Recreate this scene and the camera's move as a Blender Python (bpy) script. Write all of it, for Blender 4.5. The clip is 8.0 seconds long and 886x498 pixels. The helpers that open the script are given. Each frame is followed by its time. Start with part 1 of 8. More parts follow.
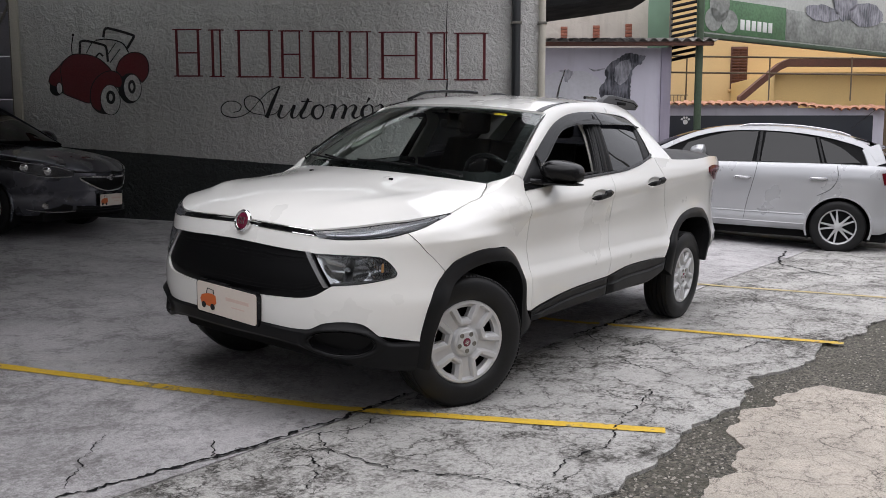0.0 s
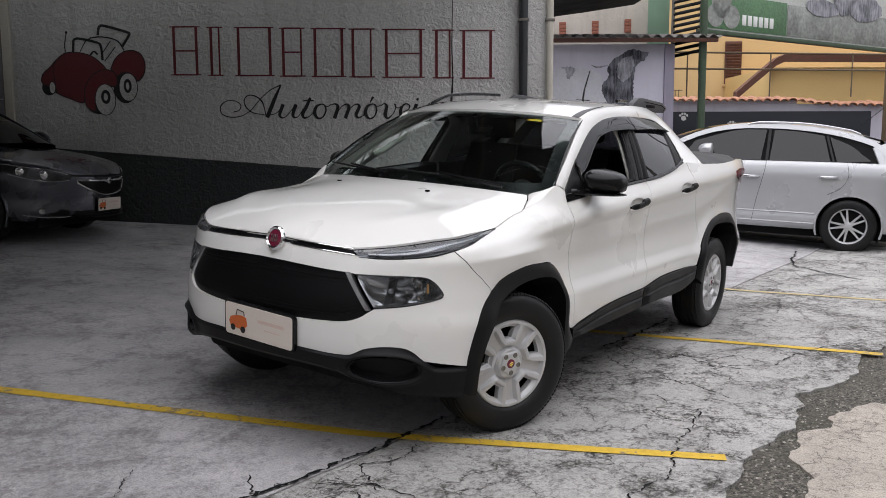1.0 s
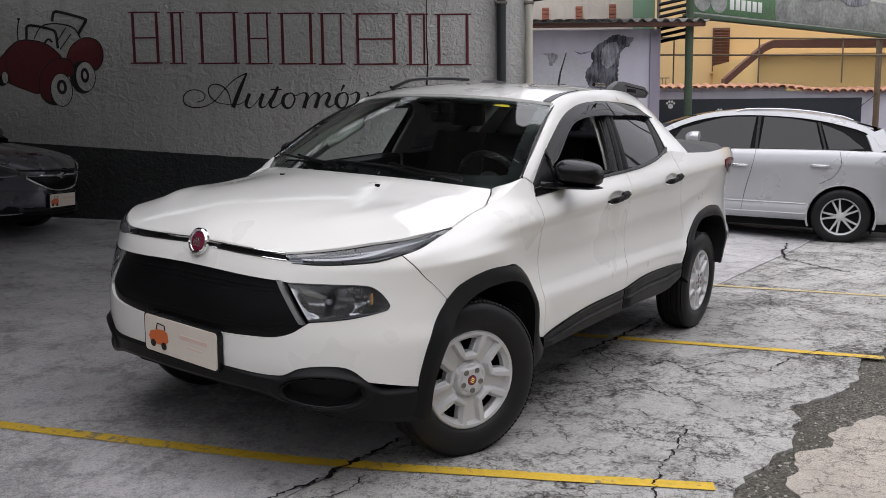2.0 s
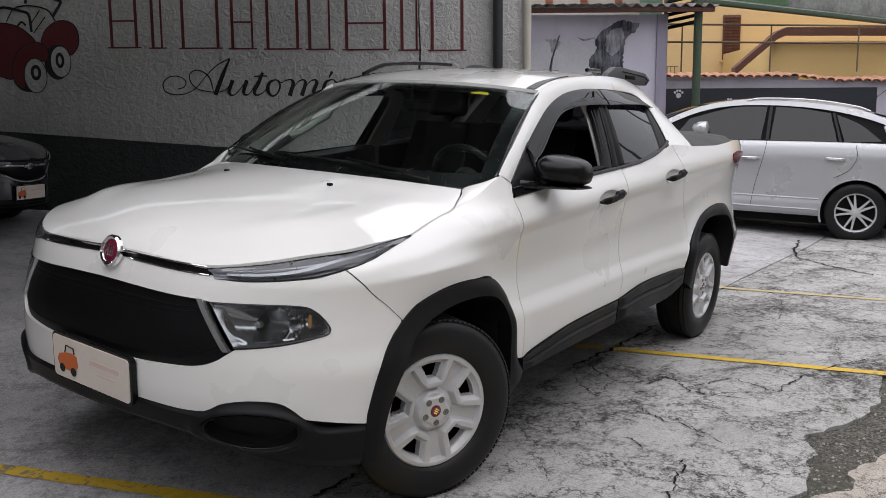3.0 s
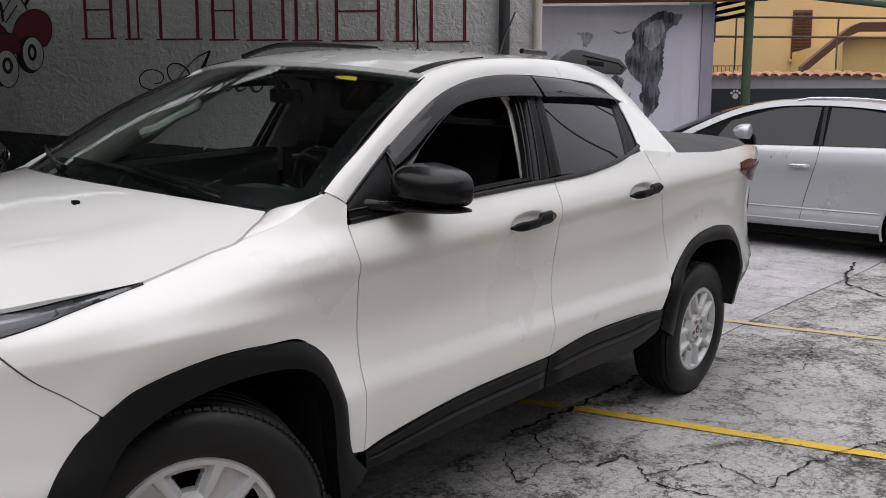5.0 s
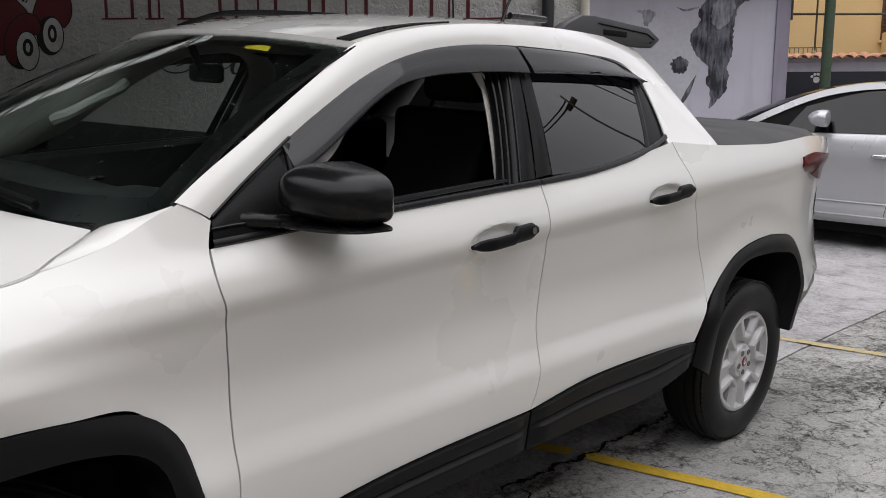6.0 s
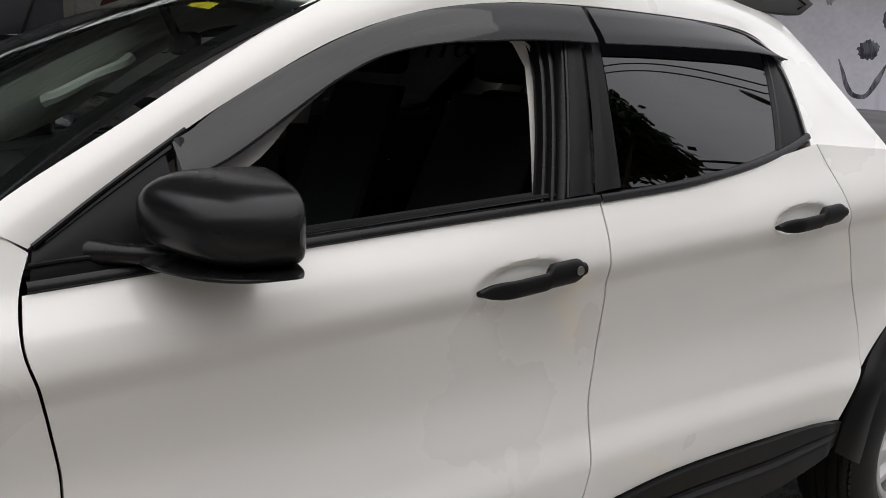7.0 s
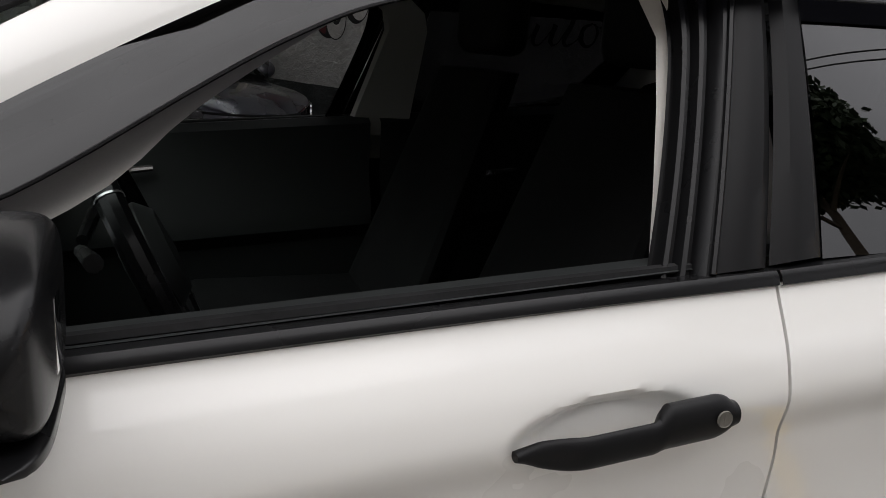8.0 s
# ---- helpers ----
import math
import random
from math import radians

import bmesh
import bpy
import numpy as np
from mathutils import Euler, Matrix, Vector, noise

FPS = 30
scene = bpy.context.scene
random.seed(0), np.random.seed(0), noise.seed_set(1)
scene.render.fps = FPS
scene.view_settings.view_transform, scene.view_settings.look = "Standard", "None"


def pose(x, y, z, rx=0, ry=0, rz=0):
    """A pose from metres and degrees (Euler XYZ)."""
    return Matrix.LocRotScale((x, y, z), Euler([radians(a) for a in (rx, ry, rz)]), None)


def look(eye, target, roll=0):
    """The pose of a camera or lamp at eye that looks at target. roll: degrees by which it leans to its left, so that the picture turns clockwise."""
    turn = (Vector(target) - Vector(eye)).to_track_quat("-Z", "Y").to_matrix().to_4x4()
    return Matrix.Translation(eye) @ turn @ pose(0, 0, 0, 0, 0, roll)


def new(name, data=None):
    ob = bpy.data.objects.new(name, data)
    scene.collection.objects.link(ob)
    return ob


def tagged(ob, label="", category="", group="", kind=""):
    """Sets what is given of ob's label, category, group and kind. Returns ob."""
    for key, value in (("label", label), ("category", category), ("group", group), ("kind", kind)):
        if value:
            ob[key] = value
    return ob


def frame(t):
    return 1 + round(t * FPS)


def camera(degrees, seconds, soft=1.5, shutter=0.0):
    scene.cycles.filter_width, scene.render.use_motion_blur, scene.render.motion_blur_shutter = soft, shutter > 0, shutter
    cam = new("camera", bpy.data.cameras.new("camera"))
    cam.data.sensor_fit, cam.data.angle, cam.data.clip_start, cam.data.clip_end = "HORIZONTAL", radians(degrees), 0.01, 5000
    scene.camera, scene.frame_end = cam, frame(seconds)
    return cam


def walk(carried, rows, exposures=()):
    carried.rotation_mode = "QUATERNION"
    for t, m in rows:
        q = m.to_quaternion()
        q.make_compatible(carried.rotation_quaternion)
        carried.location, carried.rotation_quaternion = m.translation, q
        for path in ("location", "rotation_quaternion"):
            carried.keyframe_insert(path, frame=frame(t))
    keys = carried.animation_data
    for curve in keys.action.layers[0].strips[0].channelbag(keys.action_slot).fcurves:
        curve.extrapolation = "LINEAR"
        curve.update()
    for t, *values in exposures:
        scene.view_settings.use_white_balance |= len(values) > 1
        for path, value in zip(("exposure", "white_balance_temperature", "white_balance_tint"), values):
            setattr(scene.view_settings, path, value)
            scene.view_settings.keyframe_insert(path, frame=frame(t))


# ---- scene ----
cam = camera(54.9, 8.0, soft=0.7)
PATH = [
    (0, (3.502, 3.295, 1.298), (1.903, 2.114, 1.075), -0.0),
    (0.5, (3.496, 3.107, 1.337), (1.901, 1.923, 1.106), -0.2),
    (1, (3.465, 2.92, 1.382), (1.846, 1.771, 1.144), -0.2),
    (1.5, (3.246, 2.846, 1.375), (1.615, 1.715, 1.127), -0.4),
    (1.7, (3.134, 2.825, 1.368), (1.501, 1.699, 1.116), -0.6),
    (3, (2.456, 2.634, 1.38), (0.839, 1.491, 1.096), -0.4),
    (3.5, (2.144, 2.688, 1.381), (0.534, 1.537, 1.097), -0.1),
    (4, (1.834, 2.676, 1.372), (0.242, 1.498, 1.088), -0.1),
    (4.2, (1.708, 2.654, 1.376), (0.115, 1.476, 1.1), 0.1),
    (5.5, (0.751, 2.576, 1.352), (-0.697, 1.228, 1.059), -0.0),
    (6, (0.359, 2.417, 1.362), (-1.038, 1.021, 1.051), 0.2),
    (6.5, (-0.021, 2.302, 1.364), (-1.31, 0.809, 1.031), 0.4),
    (7, (-0.355, 2.126, 1.36), (-1.454, 0.49, 1.018), 1.0),
    (7.5, (-0.646, 1.843, 1.373), (-1.586, 0.113, 1.02), 2.1),
    (8, (-0.891, 1.613, 1.361), (-1.596, -0.222, 0.992), 2.4),
]
walk(cam, [(t, look(eye, target, roll)) for t, eye, target, roll in PATH], [(0.0, 0.70, 6240, 14), (3.0, 0.58, 6240, 14), (5.5, 0.46, 6300, 14), (7.0, 0.54, 6420, 13), (8.0, 0.68, 6430, 13)])

# ---- light: an overcast day ----
world = bpy.data.worlds.new("overcast_sky")
scene.world = world
world.use_nodes = True
wn, wl = world.node_tree.nodes, world.node_tree.links
sky = wn.new("ShaderNodeTexSky")
sky.sky_type, sky.sun_disc = "NISHITA", False
sky.sun_elevation, sky.sun_rotation = radians(58), radians(200)
sky.air_density, sky.dust_density, sky.ozone_density = 1.0, 6.0, 1.0
grey = wn.new("ShaderNodeHueSaturation")
grey.inputs["Saturation"].default_value = 0.22
wl.new(sky.outputs["Color"], grey.inputs["Color"])
# overcast: three times brighter overhead than at the skyline, with soft cloud
way = wn.new("ShaderNodeTexCoord")
split = wn.new("ShaderNodeSeparateXYZ")
wl.new(way.outputs["Generated"], split.inputs[0])
rise = wn.new("ShaderNodeMapRange")
rise.inputs["From Min"].default_value, rise.inputs["From Max"].default_value = 0.0, 1.0
rise.inputs["To Min"].default_value, rise.inputs["To Max"].default_value = 0.26, 1.66
wl.new(split.outputs["Z"], rise.inputs["Value"])
puff = wn.new("ShaderNodeTexNoise")
puff.inputs["Scale"].default_value, puff.inputs["Detail"].default_value, puff.inputs["Roughness"].default_value = 2.6, 6.0, 0.55
wl.new(way.outputs["Generated"], puff.inputs["Vector"])
soft = wn.new("ShaderNodeMapRange")
soft.inputs["From Min"].default_value, soft.inputs["From Max"].default_value = 0.3, 0.7
soft.inputs["To Min"].default_value, soft.inputs["To Max"].default_value = 0.78, 1.22
wl.new(puff.outputs["Fac"], soft.inputs["Value"])
both = wn.new("ShaderNodeMath")
both.operation = "MULTIPLY"
wl.new(rise.outputs[0], both.inputs[0])
wl.new(soft.outputs[0], both.inputs[1])
tone = wn.new("ShaderNodeVectorMath")
tone.operation = "SCALE"
tone.inputs[0].default_value = (5.7, 5.7, 5.75)
wl.new(both.outputs[0], tone.inputs["Scale"])
cloud = wn.new("ShaderNodeMix")
cloud.data_type = "RGBA"
cloud.inputs[0].default_value = 0.72
wl.new(grey.outputs["Color"], cloud.inputs[6])
wl.new(tone.outputs[0], cloud.inputs[7])
wl.new(cloud.outputs[2], wn["Background"].inputs["Color"])
wn["Background"].inputs["Strength"].default_value = 0.15
sun_lamp = new("sun", bpy.data.lights.new("sun", "SUN"))
sun_lamp.data.energy, sun_lamp.data.angle, sun_lamp.data.color = 1.0, radians(90), (1.0, 0.97, 0.93)
sun_lamp.matrix_world = look((3.0, 4.0, 14), (0, 0, 0))


# ---- materials ----
def nodes_of(name):
    m = bpy.data.materials.new(name)
    m.use_nodes = True
    t = m.node_tree
    return m, t, t.nodes["Principled BSDF"]


def node(t, kind, ins=(), **attrs):
    n = t.nodes.new("ShaderNode" + kind)
    for k, v in attrs.items():
        setattr(n, k, v)
    for k, v in dict(ins).items():
        if isinstance(v, bpy.types.NodeSocket):
            t.links.new(v, n.inputs[k])
        else:
            n.inputs[k].default_value = v
    return n


def ramp(t, fac, stops):
    n = t.nodes.new("ShaderNodeValToRGB")
    e = n.color_ramp.elements
    while len(e) < len(stops):
        e.new(0.5)
    for el, (p, c) in zip(e, stops):
        el.position = p
        el.color = (*c, 1) if not isinstance(c, float) else (c, c, c, 1)
    t.links.new(fac, n.inputs["Fac"])
    return n.outputs["Color"]


def surface(name, colour, rough=0.5, metal=0.0, vary=0.12, scale=3.0, fine=60.0, bump=0.1, depth=0.01, coat=0.0, flake=0.0, spec=0.5):
    """A plain surface with a broad and a fine variation of tone, gloss and relief."""
    m, t, p = nodes_of(name)
    co = node(t, "TexCoord").outputs["Object"]
    broad = node(t, "TexNoise", {"Vector": co, "Scale": scale, "Detail": 5.0}).outputs["Fac"]
    small = node(t, "TexNoise", {"Vector": co, "Scale": fine, "Detail": 4.0}).outputs["Fac"]
    mixed = node(t, "Math", {0: broad, 1: small}, operation="ADD").outputs[0]
    lo = tuple(max(0, c * (1 - vary)) for c in colour)
    hi = tuple(min(1, c * (1 + vary)) for c in colour)
    t.links.new(ramp(t, node(t, "Math", {0: mixed, 1: 0.5}, operation="MULTIPLY").outputs[0], [(0.32, lo), (0.68, hi)]), p.inputs["Base Color"])
    t.links.new(ramp(t, broad, [(0.3, max(0.0, rough * 0.85)), (0.7, min(1.0, rough * 1.15))]), p.inputs["Roughness"])
    p.inputs["Metallic"].default_value = metal
    p.inputs["Specular IOR Level"].default_value = spec
    p.inputs["Coat Weight"].default_value = coat
    p.inputs["Coat Roughness"].default_value = 0.055
    if bump:
        b = node(t, "Bump", {"Height": small, "Strength": bump, "Distance": depth})
        t.links.new(b.outputs["Normal"], p.inputs["Normal"])
    return m


def thin_glass(name, tint, gloss=1.0, rough=0.0):
    """A thin pane: it lets through tinted light and mirrors by its angle."""
    m = bpy.data.materials.new(name)
    m.use_nodes = True
    t = m.node_tree
    t.nodes.clear()
    out = t.nodes.new("ShaderNodeOutputMaterial")
    face = node(t, "LayerWeight", {"Blend": 0.5}).outputs["Facing"]
    pw = node(t, "Math", {0: face, 1: 5.0}, operation="POWER").outputs[0]
    amt = node(t, "Math", {0: pw, 1: 0.9, 2: 0.05 * gloss}, operation="MULTIPLY_ADD", use_clamp=True)
    tr = node(t, "BsdfTransparent", {"Color": (*tint, 1)})
    gl = node(t, "BsdfGlossy", {"Roughness": rough})
    mx = node(t, "MixShader", {0: amt.outputs[0], 1: tr.outputs[0], 2: gl.outputs[0]})
    t.links.new(mx.outputs[0], out.inputs["Surface"])
    return m


M = {
    "paint": surface("white_car_paint", (0.80, 0.79, 0.755), 0.30, coat=1.0, vary=0.003, scale=2, fine=900, bump=0.0),
    "trim": surface("black_grained_plastic", (0.0075, 0.0075, 0.008), 0.42, vary=0.2, scale=5, fine=700, bump=0.12, depth=0.001, spec=0.17),
    "satin": surface("satin_black_plastic", (0.0065, 0.0065, 0.007), 0.27, vary=0.15, scale=6, fine=500, bump=0.03, depth=0.001, spec=0.27),
    "piano": thin_glass("smoked_acrylic", (0.022, 0.022, 0.027), 1.0),
    "mesh_black": surface("black_grille_plastic", (0.0035, 0.0035, 0.004), 0.5, vary=0.2, fine=300, bump=0.1, depth=0.002, spec=0.18),
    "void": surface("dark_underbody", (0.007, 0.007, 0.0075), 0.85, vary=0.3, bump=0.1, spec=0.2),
    "rubber": surface("tyre_rubber", (0.011, 0.011, 0.0115), 0.48, vary=0.3, scale=9, fine=200, bump=0.1, depth=0.002, spec=0.28),
    "rim": surface("silver_wheel_paint", (0.56, 0.56, 0.565), 0.42, metal=0.25, vary=0.06, scale=8, fine=300, bump=0.02, depth=0.001),
    "chrome": surface("chrome", (0.85, 0.85, 0.86), 0.06, metal=1.0, vary=0.03, bump=0.0),
    "silver": surface("silver_trim", (0.55, 0.55, 0.56), 0.25, metal=0.9, vary=0.04, bump=0.0),
    "reflector": surface("lamp_reflector", (0.36, 0.36, 0.36), 0.16, metal=0.95, vary=0.1, scale=30, fine=90, bump=0.08, depth=0.003),
    "lamp_grey": surface("silver_lamp_housing", (0.30, 0.30, 0.31), 0.30, metal=0.7, vary=0.12, scale=20, fine=90, bump=0.05, depth=0.002),
    "lens": thin_glass("clear_lamp_lens", (0.86, 0.88, 0.90), 1.0),
    "lamp_dark": surface("dark_lamp_housing", (0.07, 0.07, 0.075), 0.22, metal=0.8, vary=0.2, scale=20, fine=90, bump=0.05, depth=0.002),
    "bumper_grey": surface("grey_bumper_plastic", (0.20, 0.20, 0.195), 0.45, vary=0.1, fine=400, bump=0.05, depth=0.001),
    "fin_grey": surface("charcoal_grained_plastic", (0.045, 0.045, 0.048), 0.5, vary=0.15, scale=6, fine=500, bump=0.08, depth=0.001),
    "amber": surface("amber_bulb", (0.72, 0.36, 0.12), 0.12, vary=0.1, bump=0.0),
    "windshield": thin_glass("windshield_glass", (0.80, 0.89, 0.85), 2.0),
    "clear": thin_glass("clear_side_glass", (0.70, 0.76, 0.74), 1.1),
    "tint": thin_glass("dark_tinted_glass", (0.030, 0.031, 0.034), 2.1),
    "red": surface("red_lamp_lens", (0.10, 0.005, 0.008), 0.15, vary=0.3, scale=25, bump=0.0, coat=0.0, spec=0.15),
    "badge": surface("wine_red_enamel", (0.16, 0.015, 0.04), 0.15, vary=0.1, bump=0.0, coat=1.0),
    "cabin_dark": surface("charcoal_cabin_plastic", (0.022, 0.024, 0.024), 0.45, spec=0.35, vary=0.15, fine=400, bump=0.1, depth=0.001),
    "cabin_pale": surface("pale_grey_cabin_trim", (0.56, 0.54, 0.50), 0.7, vary=0.05, fine=400, bump=0.08, depth=0.001),
    "seat": surface("black_seat_fabric", (0.008, 0.008, 0.0085), 0.7, spec=0.3, vary=0.2, fine=350, bump=0.2, depth=0.002),
    "tonneau": surface("black_vinyl_cover", (0.020, 0.020, 0.021), 0.6, vary=0.15, fine=250, bump=0.1, depth=0.002),
    "plate": surface("cream_plate_plastic", (0.74, 0.66, 0.58), 0.35, vary=0.03, bump=0.0),
    "orange": surface("orange_print", (0.62, 0.14, 0.03), 0.4, vary=0.05, bump=0.0),
    "pale_red": surface("faded_red_print", (0.70, 0.54, 0.46), 0.4, vary=0.05, bump=0.0),
    "yellow_sticker": surface("yellow_sticker", (0.75, 0.58, 0.03), 0.5, vary=0.05, bump=0.0),
    "suv": surface("silver_car_paint", (0.47, 0.475, 0.49), 0.30, metal=0.30, coat=1.0, vary=0.005, fine=900, bump=0.0),
    "grey_car": surface("dark_grey_car_paint", (0.075, 0.077, 0.095), 0.28, metal=0.5, coat=1.0, vary=0.03, fine=900, bump=0.0),
    "green_pole": surface("green_steel_paint", (0.055, 0.085, 0.05), 0.5, vary=0.25, scale=4, fine=40),
    "steel": surface("weathered_steel", (0.16, 0.15, 0.13), 0.55, metal=0.3, vary=0.3, scale=4, fine=50),
    "rust_rail": surface("brown_steel_paint", (0.16, 0.115, 0.07), 0.55, vary=0.3, scale=4, fine=50),
    "wood_dark": surface("dark_stained_timber", (0.11, 0.045, 0.03), 0.6, vary=0.25, scale=5, fine=50),
    "terracotta": surface("terracotta_tile", (0.40, 0.19, 0.11), 0.75, vary=0.3, scale=3, fine=30, bump=0.2),
    "letters": surface("dark_red_wall_paint", (0.13, 0.018, 0.022), 0.7, vary=0.2, scale=4, fine=50, bump=0.3),
    "script": surface("black_wall_paint", (0.012, 0.012, 0.013), 0.7, vary=0.2, scale=4, fine=50, bump=0.3),
    "white_print": surface("white_print", (0.78, 0.78, 0.76), 0.5, vary=0.05),
    "grey_print": surface("grey_mural_paint", (0.20, 0.21, 0.23), 0.8, vary=0.45, scale=5, fine=24, bump=0.1),
    "dark_print": surface("black_mural_paint", (0.055, 0.06, 0.07), 0.8, vary=0.5, scale=5, fine=22, bump=0.1),
    "banner": surface("navy_banner_vinyl", (0.022, 0.026, 0.036), 0.5, vary=0.1),
    "yellow_house": surface("yellow_house_render", (0.66, 0.46, 0.22), 0.85, vary=0.08, scale=0.8, fine=30, bump=0.15),
    "ochre": surface("ochre_house_render", (0.64, 0.45, 0.19), 0.85, vary=0.08, scale=0.8, fine=30, bump=0.15),
    "leaf": surface("dark_foliage", (0.045, 0.075, 0.03), 0.6, vary=0.4, scale=2, fine=20, bump=0.0),
    "bark": surface("grey_bark", (0.14, 0.11, 0.08), 0.9, vary=0.3, scale=6, fine=40, bump=0.5),
}


# ---- mesh helpers ----
def finish(bm, name, material, parent=None, label="", sharp=32, matrix=None):
    me = bpy.data.meshes.new(name)
    bm.to_mesh(me)
    bm.free()
    me.polygons.foreach_set("use_smooth", [True] * len(me.polygons))
    me.set_sharp_from_angle(angle=radians(sharp))
    for m in material if isinstance(material, (list, tuple)) else [material]:
        me.materials.append(m)
    ob = new(name, me)
    if parent is not None:
        ob.parent = parent
    if matrix is not None:
        ob.matrix_basis = matrix
    if label:
        tagged(ob, label)
    return ob


def part(name, bm, material, parent, label="", sharp=32):
    return finish(bm, name, material, parent, label, sharp)


def thing(name, label, category, matrix=None, group="", kind=""):
    ob = new(name)
    ob.empty_display_size = 0.2
    if matrix is not None:
        ob.matrix_basis = matrix
    return tagged(ob, label, category, group, kind)


def box(bm, lo, hi, bevel=0.0, m=None, seg=2):
    c = [(a + b) / 2 for a, b in zip(lo, hi)]
    s = [abs(b - a) for a, b in zip(lo, hi)]
    mat = Matrix.Translation(c) @ Matrix.Diagonal((*s, 1))
    g = bmesh.ops.create_cube(bm, size=1.0, matrix=(m @ mat) if m is not None else mat)
    if bevel:
        es = {e for v in g["verts"] for e in v.link_edges}
        bmesh.ops.bevel(bm, geom=list(es), offset=bevel, segments=seg, affect="EDGES", profile=0.5)
    return bm


def catmull(pts, per=10):
    """A dense smooth line through the given points, of any dimension."""
    p = [np.array(q, float) for q in pts]
    if len(p) < 3:
        return p
    q = [2 * p[0] - p[1]] + p + [2 * p[-1] - p[-2]]
    out = []
    for i in range(1, len(q) - 2):
        d1, d0, d2 = (max(1e-6, np.linalg.norm(b - a)) for a, b in ((q[i], q[i + 1]), (q[i - 1], q[i]), (q[i + 1], q[i + 2])))
        m1 = (q[i + 1] - q[i - 1]) / (d0 + d1) * d1
        m2 = (q[i + 2] - q[i]) / (d1 + d2) * d1
        for k in range(per):
            t = k / per
            out.append((2 * t**3 - 3 * t**2 + 1) * q[i] + (t**3 - 2 * t**2 + t) * m1 + (-2 * t**3 + 3 * t**2) * q[i + 1] + (t**3 - t**2) * m2)
    return out + [p[-1]]


def resample(pts, n, smooth_line=True):
    """n + 1 evenly spaced points along the line."""
    d = catmull(pts) if smooth_line else [np.array(q, float) for q in pts]
    s = np.concatenate([[0], np.cumsum([np.linalg.norm(b - a) for a, b in zip(d, d[1:])])])
    a = np.array(d)
    return [np.array([np.interp(x, s, a[:, k]) for k in range(a.shape[1])]) for x in np.linspace(0, s[-1], n + 1)]


def skin(bm, rows, closed=False, flip=False):
    """Quads over a grid of points; returns the grid of vertices."""
    g = [[bm.verts.new(p) for p in r] for r in rows]
    n = len(rows[0])
    for a, b in zip(g, g[1:]):
        for j in range(n if closed else n - 1):
            k = (j + 1) % n
            f = (a[j], a[k], b[k], b[j])
            bm.faces.new(f[::-1] if flip else f)
    return g


def tube(bm, pts, r, sides=8, smooth_line=False, caps=True):
    """A round rod along a line; r is a number or one for each point."""
    ps = [Vector(p) for p in (catmull(pts, 6) if smooth_line else pts)]
    rows, up = [], Vector((0.13, 0.21, 0.97))
    for i, p in enumerate(ps):
        d = (ps[min(i + 1, len(ps) - 1)] - ps[max(i - 1, 0)]).normalized()
        a = d.cross(up)
        a = a.normalized() if a.length > 1e-4 else d.orthogonal().normalized()
        b = d.cross(a)
        rad = r if isinstance(r, (int, float)) else np.interp(i / (len(ps) - 1), np.linspace(0, 1, len(r)), r)
        rows.append([p + (a * math.cos(t) + b * math.sin(t)) * rad for t in np.linspace(0, 2 * math.pi, sides, endpoint=False)])
    g = skin(bm, rows, closed=True)
    if caps:
        bm.faces.new(g[0][::-1])
        bm.faces.new(g[-1])
    return bm


def lathe(bm, prof, sides=48, axis="y"):
    """Turns a profile of (radius, along) about an axis."""
    rows = []
    for t in np.linspace(0, 2 * math.pi, sides, endpoint=False):
        c, s = math.cos(t), math.sin(t)
        rows.append([{"y": (r * c, h, r * s), "z": (r * c, r * s, h), "x": (h, r * c, r * s)}[axis] for r, h in prof])
    rows.append(rows[0])
    skin(bm, rows)
    bmesh.ops.remove_doubles(bm, verts=bm.verts, dist=1e-5)
    return bm


def plate_shape(bm, outline, thick, to3):
    """A flat outline of (a, b) with thickness; to3(a, b, h) places it."""
    bot = [bm.verts.new(to3(a, b, 0)) for a, b in outline]
    top = [bm.verts.new(to3(a, b, thick)) for a, b in outline]
    bm.faces.new(top)
    for i in range(len(top)):
        j = (i + 1) % len(top)
        bm.faces.new((bot[i], bot[j], top[j], top[i]))
    return bm


def tri_cap(bm):
    big = [f for f in bm.faces if len(f.verts) > 4]
    if big:
        bmesh.ops.triangulate(bm, faces=big)
    return bm


# ---- the wall's own frame: s along the wall, v out of it, z up ----
WALL = Matrix.Translation((-3.395, -6.046, 0)) @ Matrix.Rotation(math.atan2(0.8175, -0.576), 4, "Z")


def wpt(s, v, z):
    """A place from the wall's frame (v counted out of the wall, towards the yard)."""
    return WALL @ Vector((s, -v, z))


def ground_z(x, y):
    """The yard falls gently away from the wall and levels out."""
    h = 0.45 - max(y, -12.0)
    return 0.064 * (h if h > 0.3 else (0 if h < -0.3 else (h + 0.3) ** 2 / 1.2))


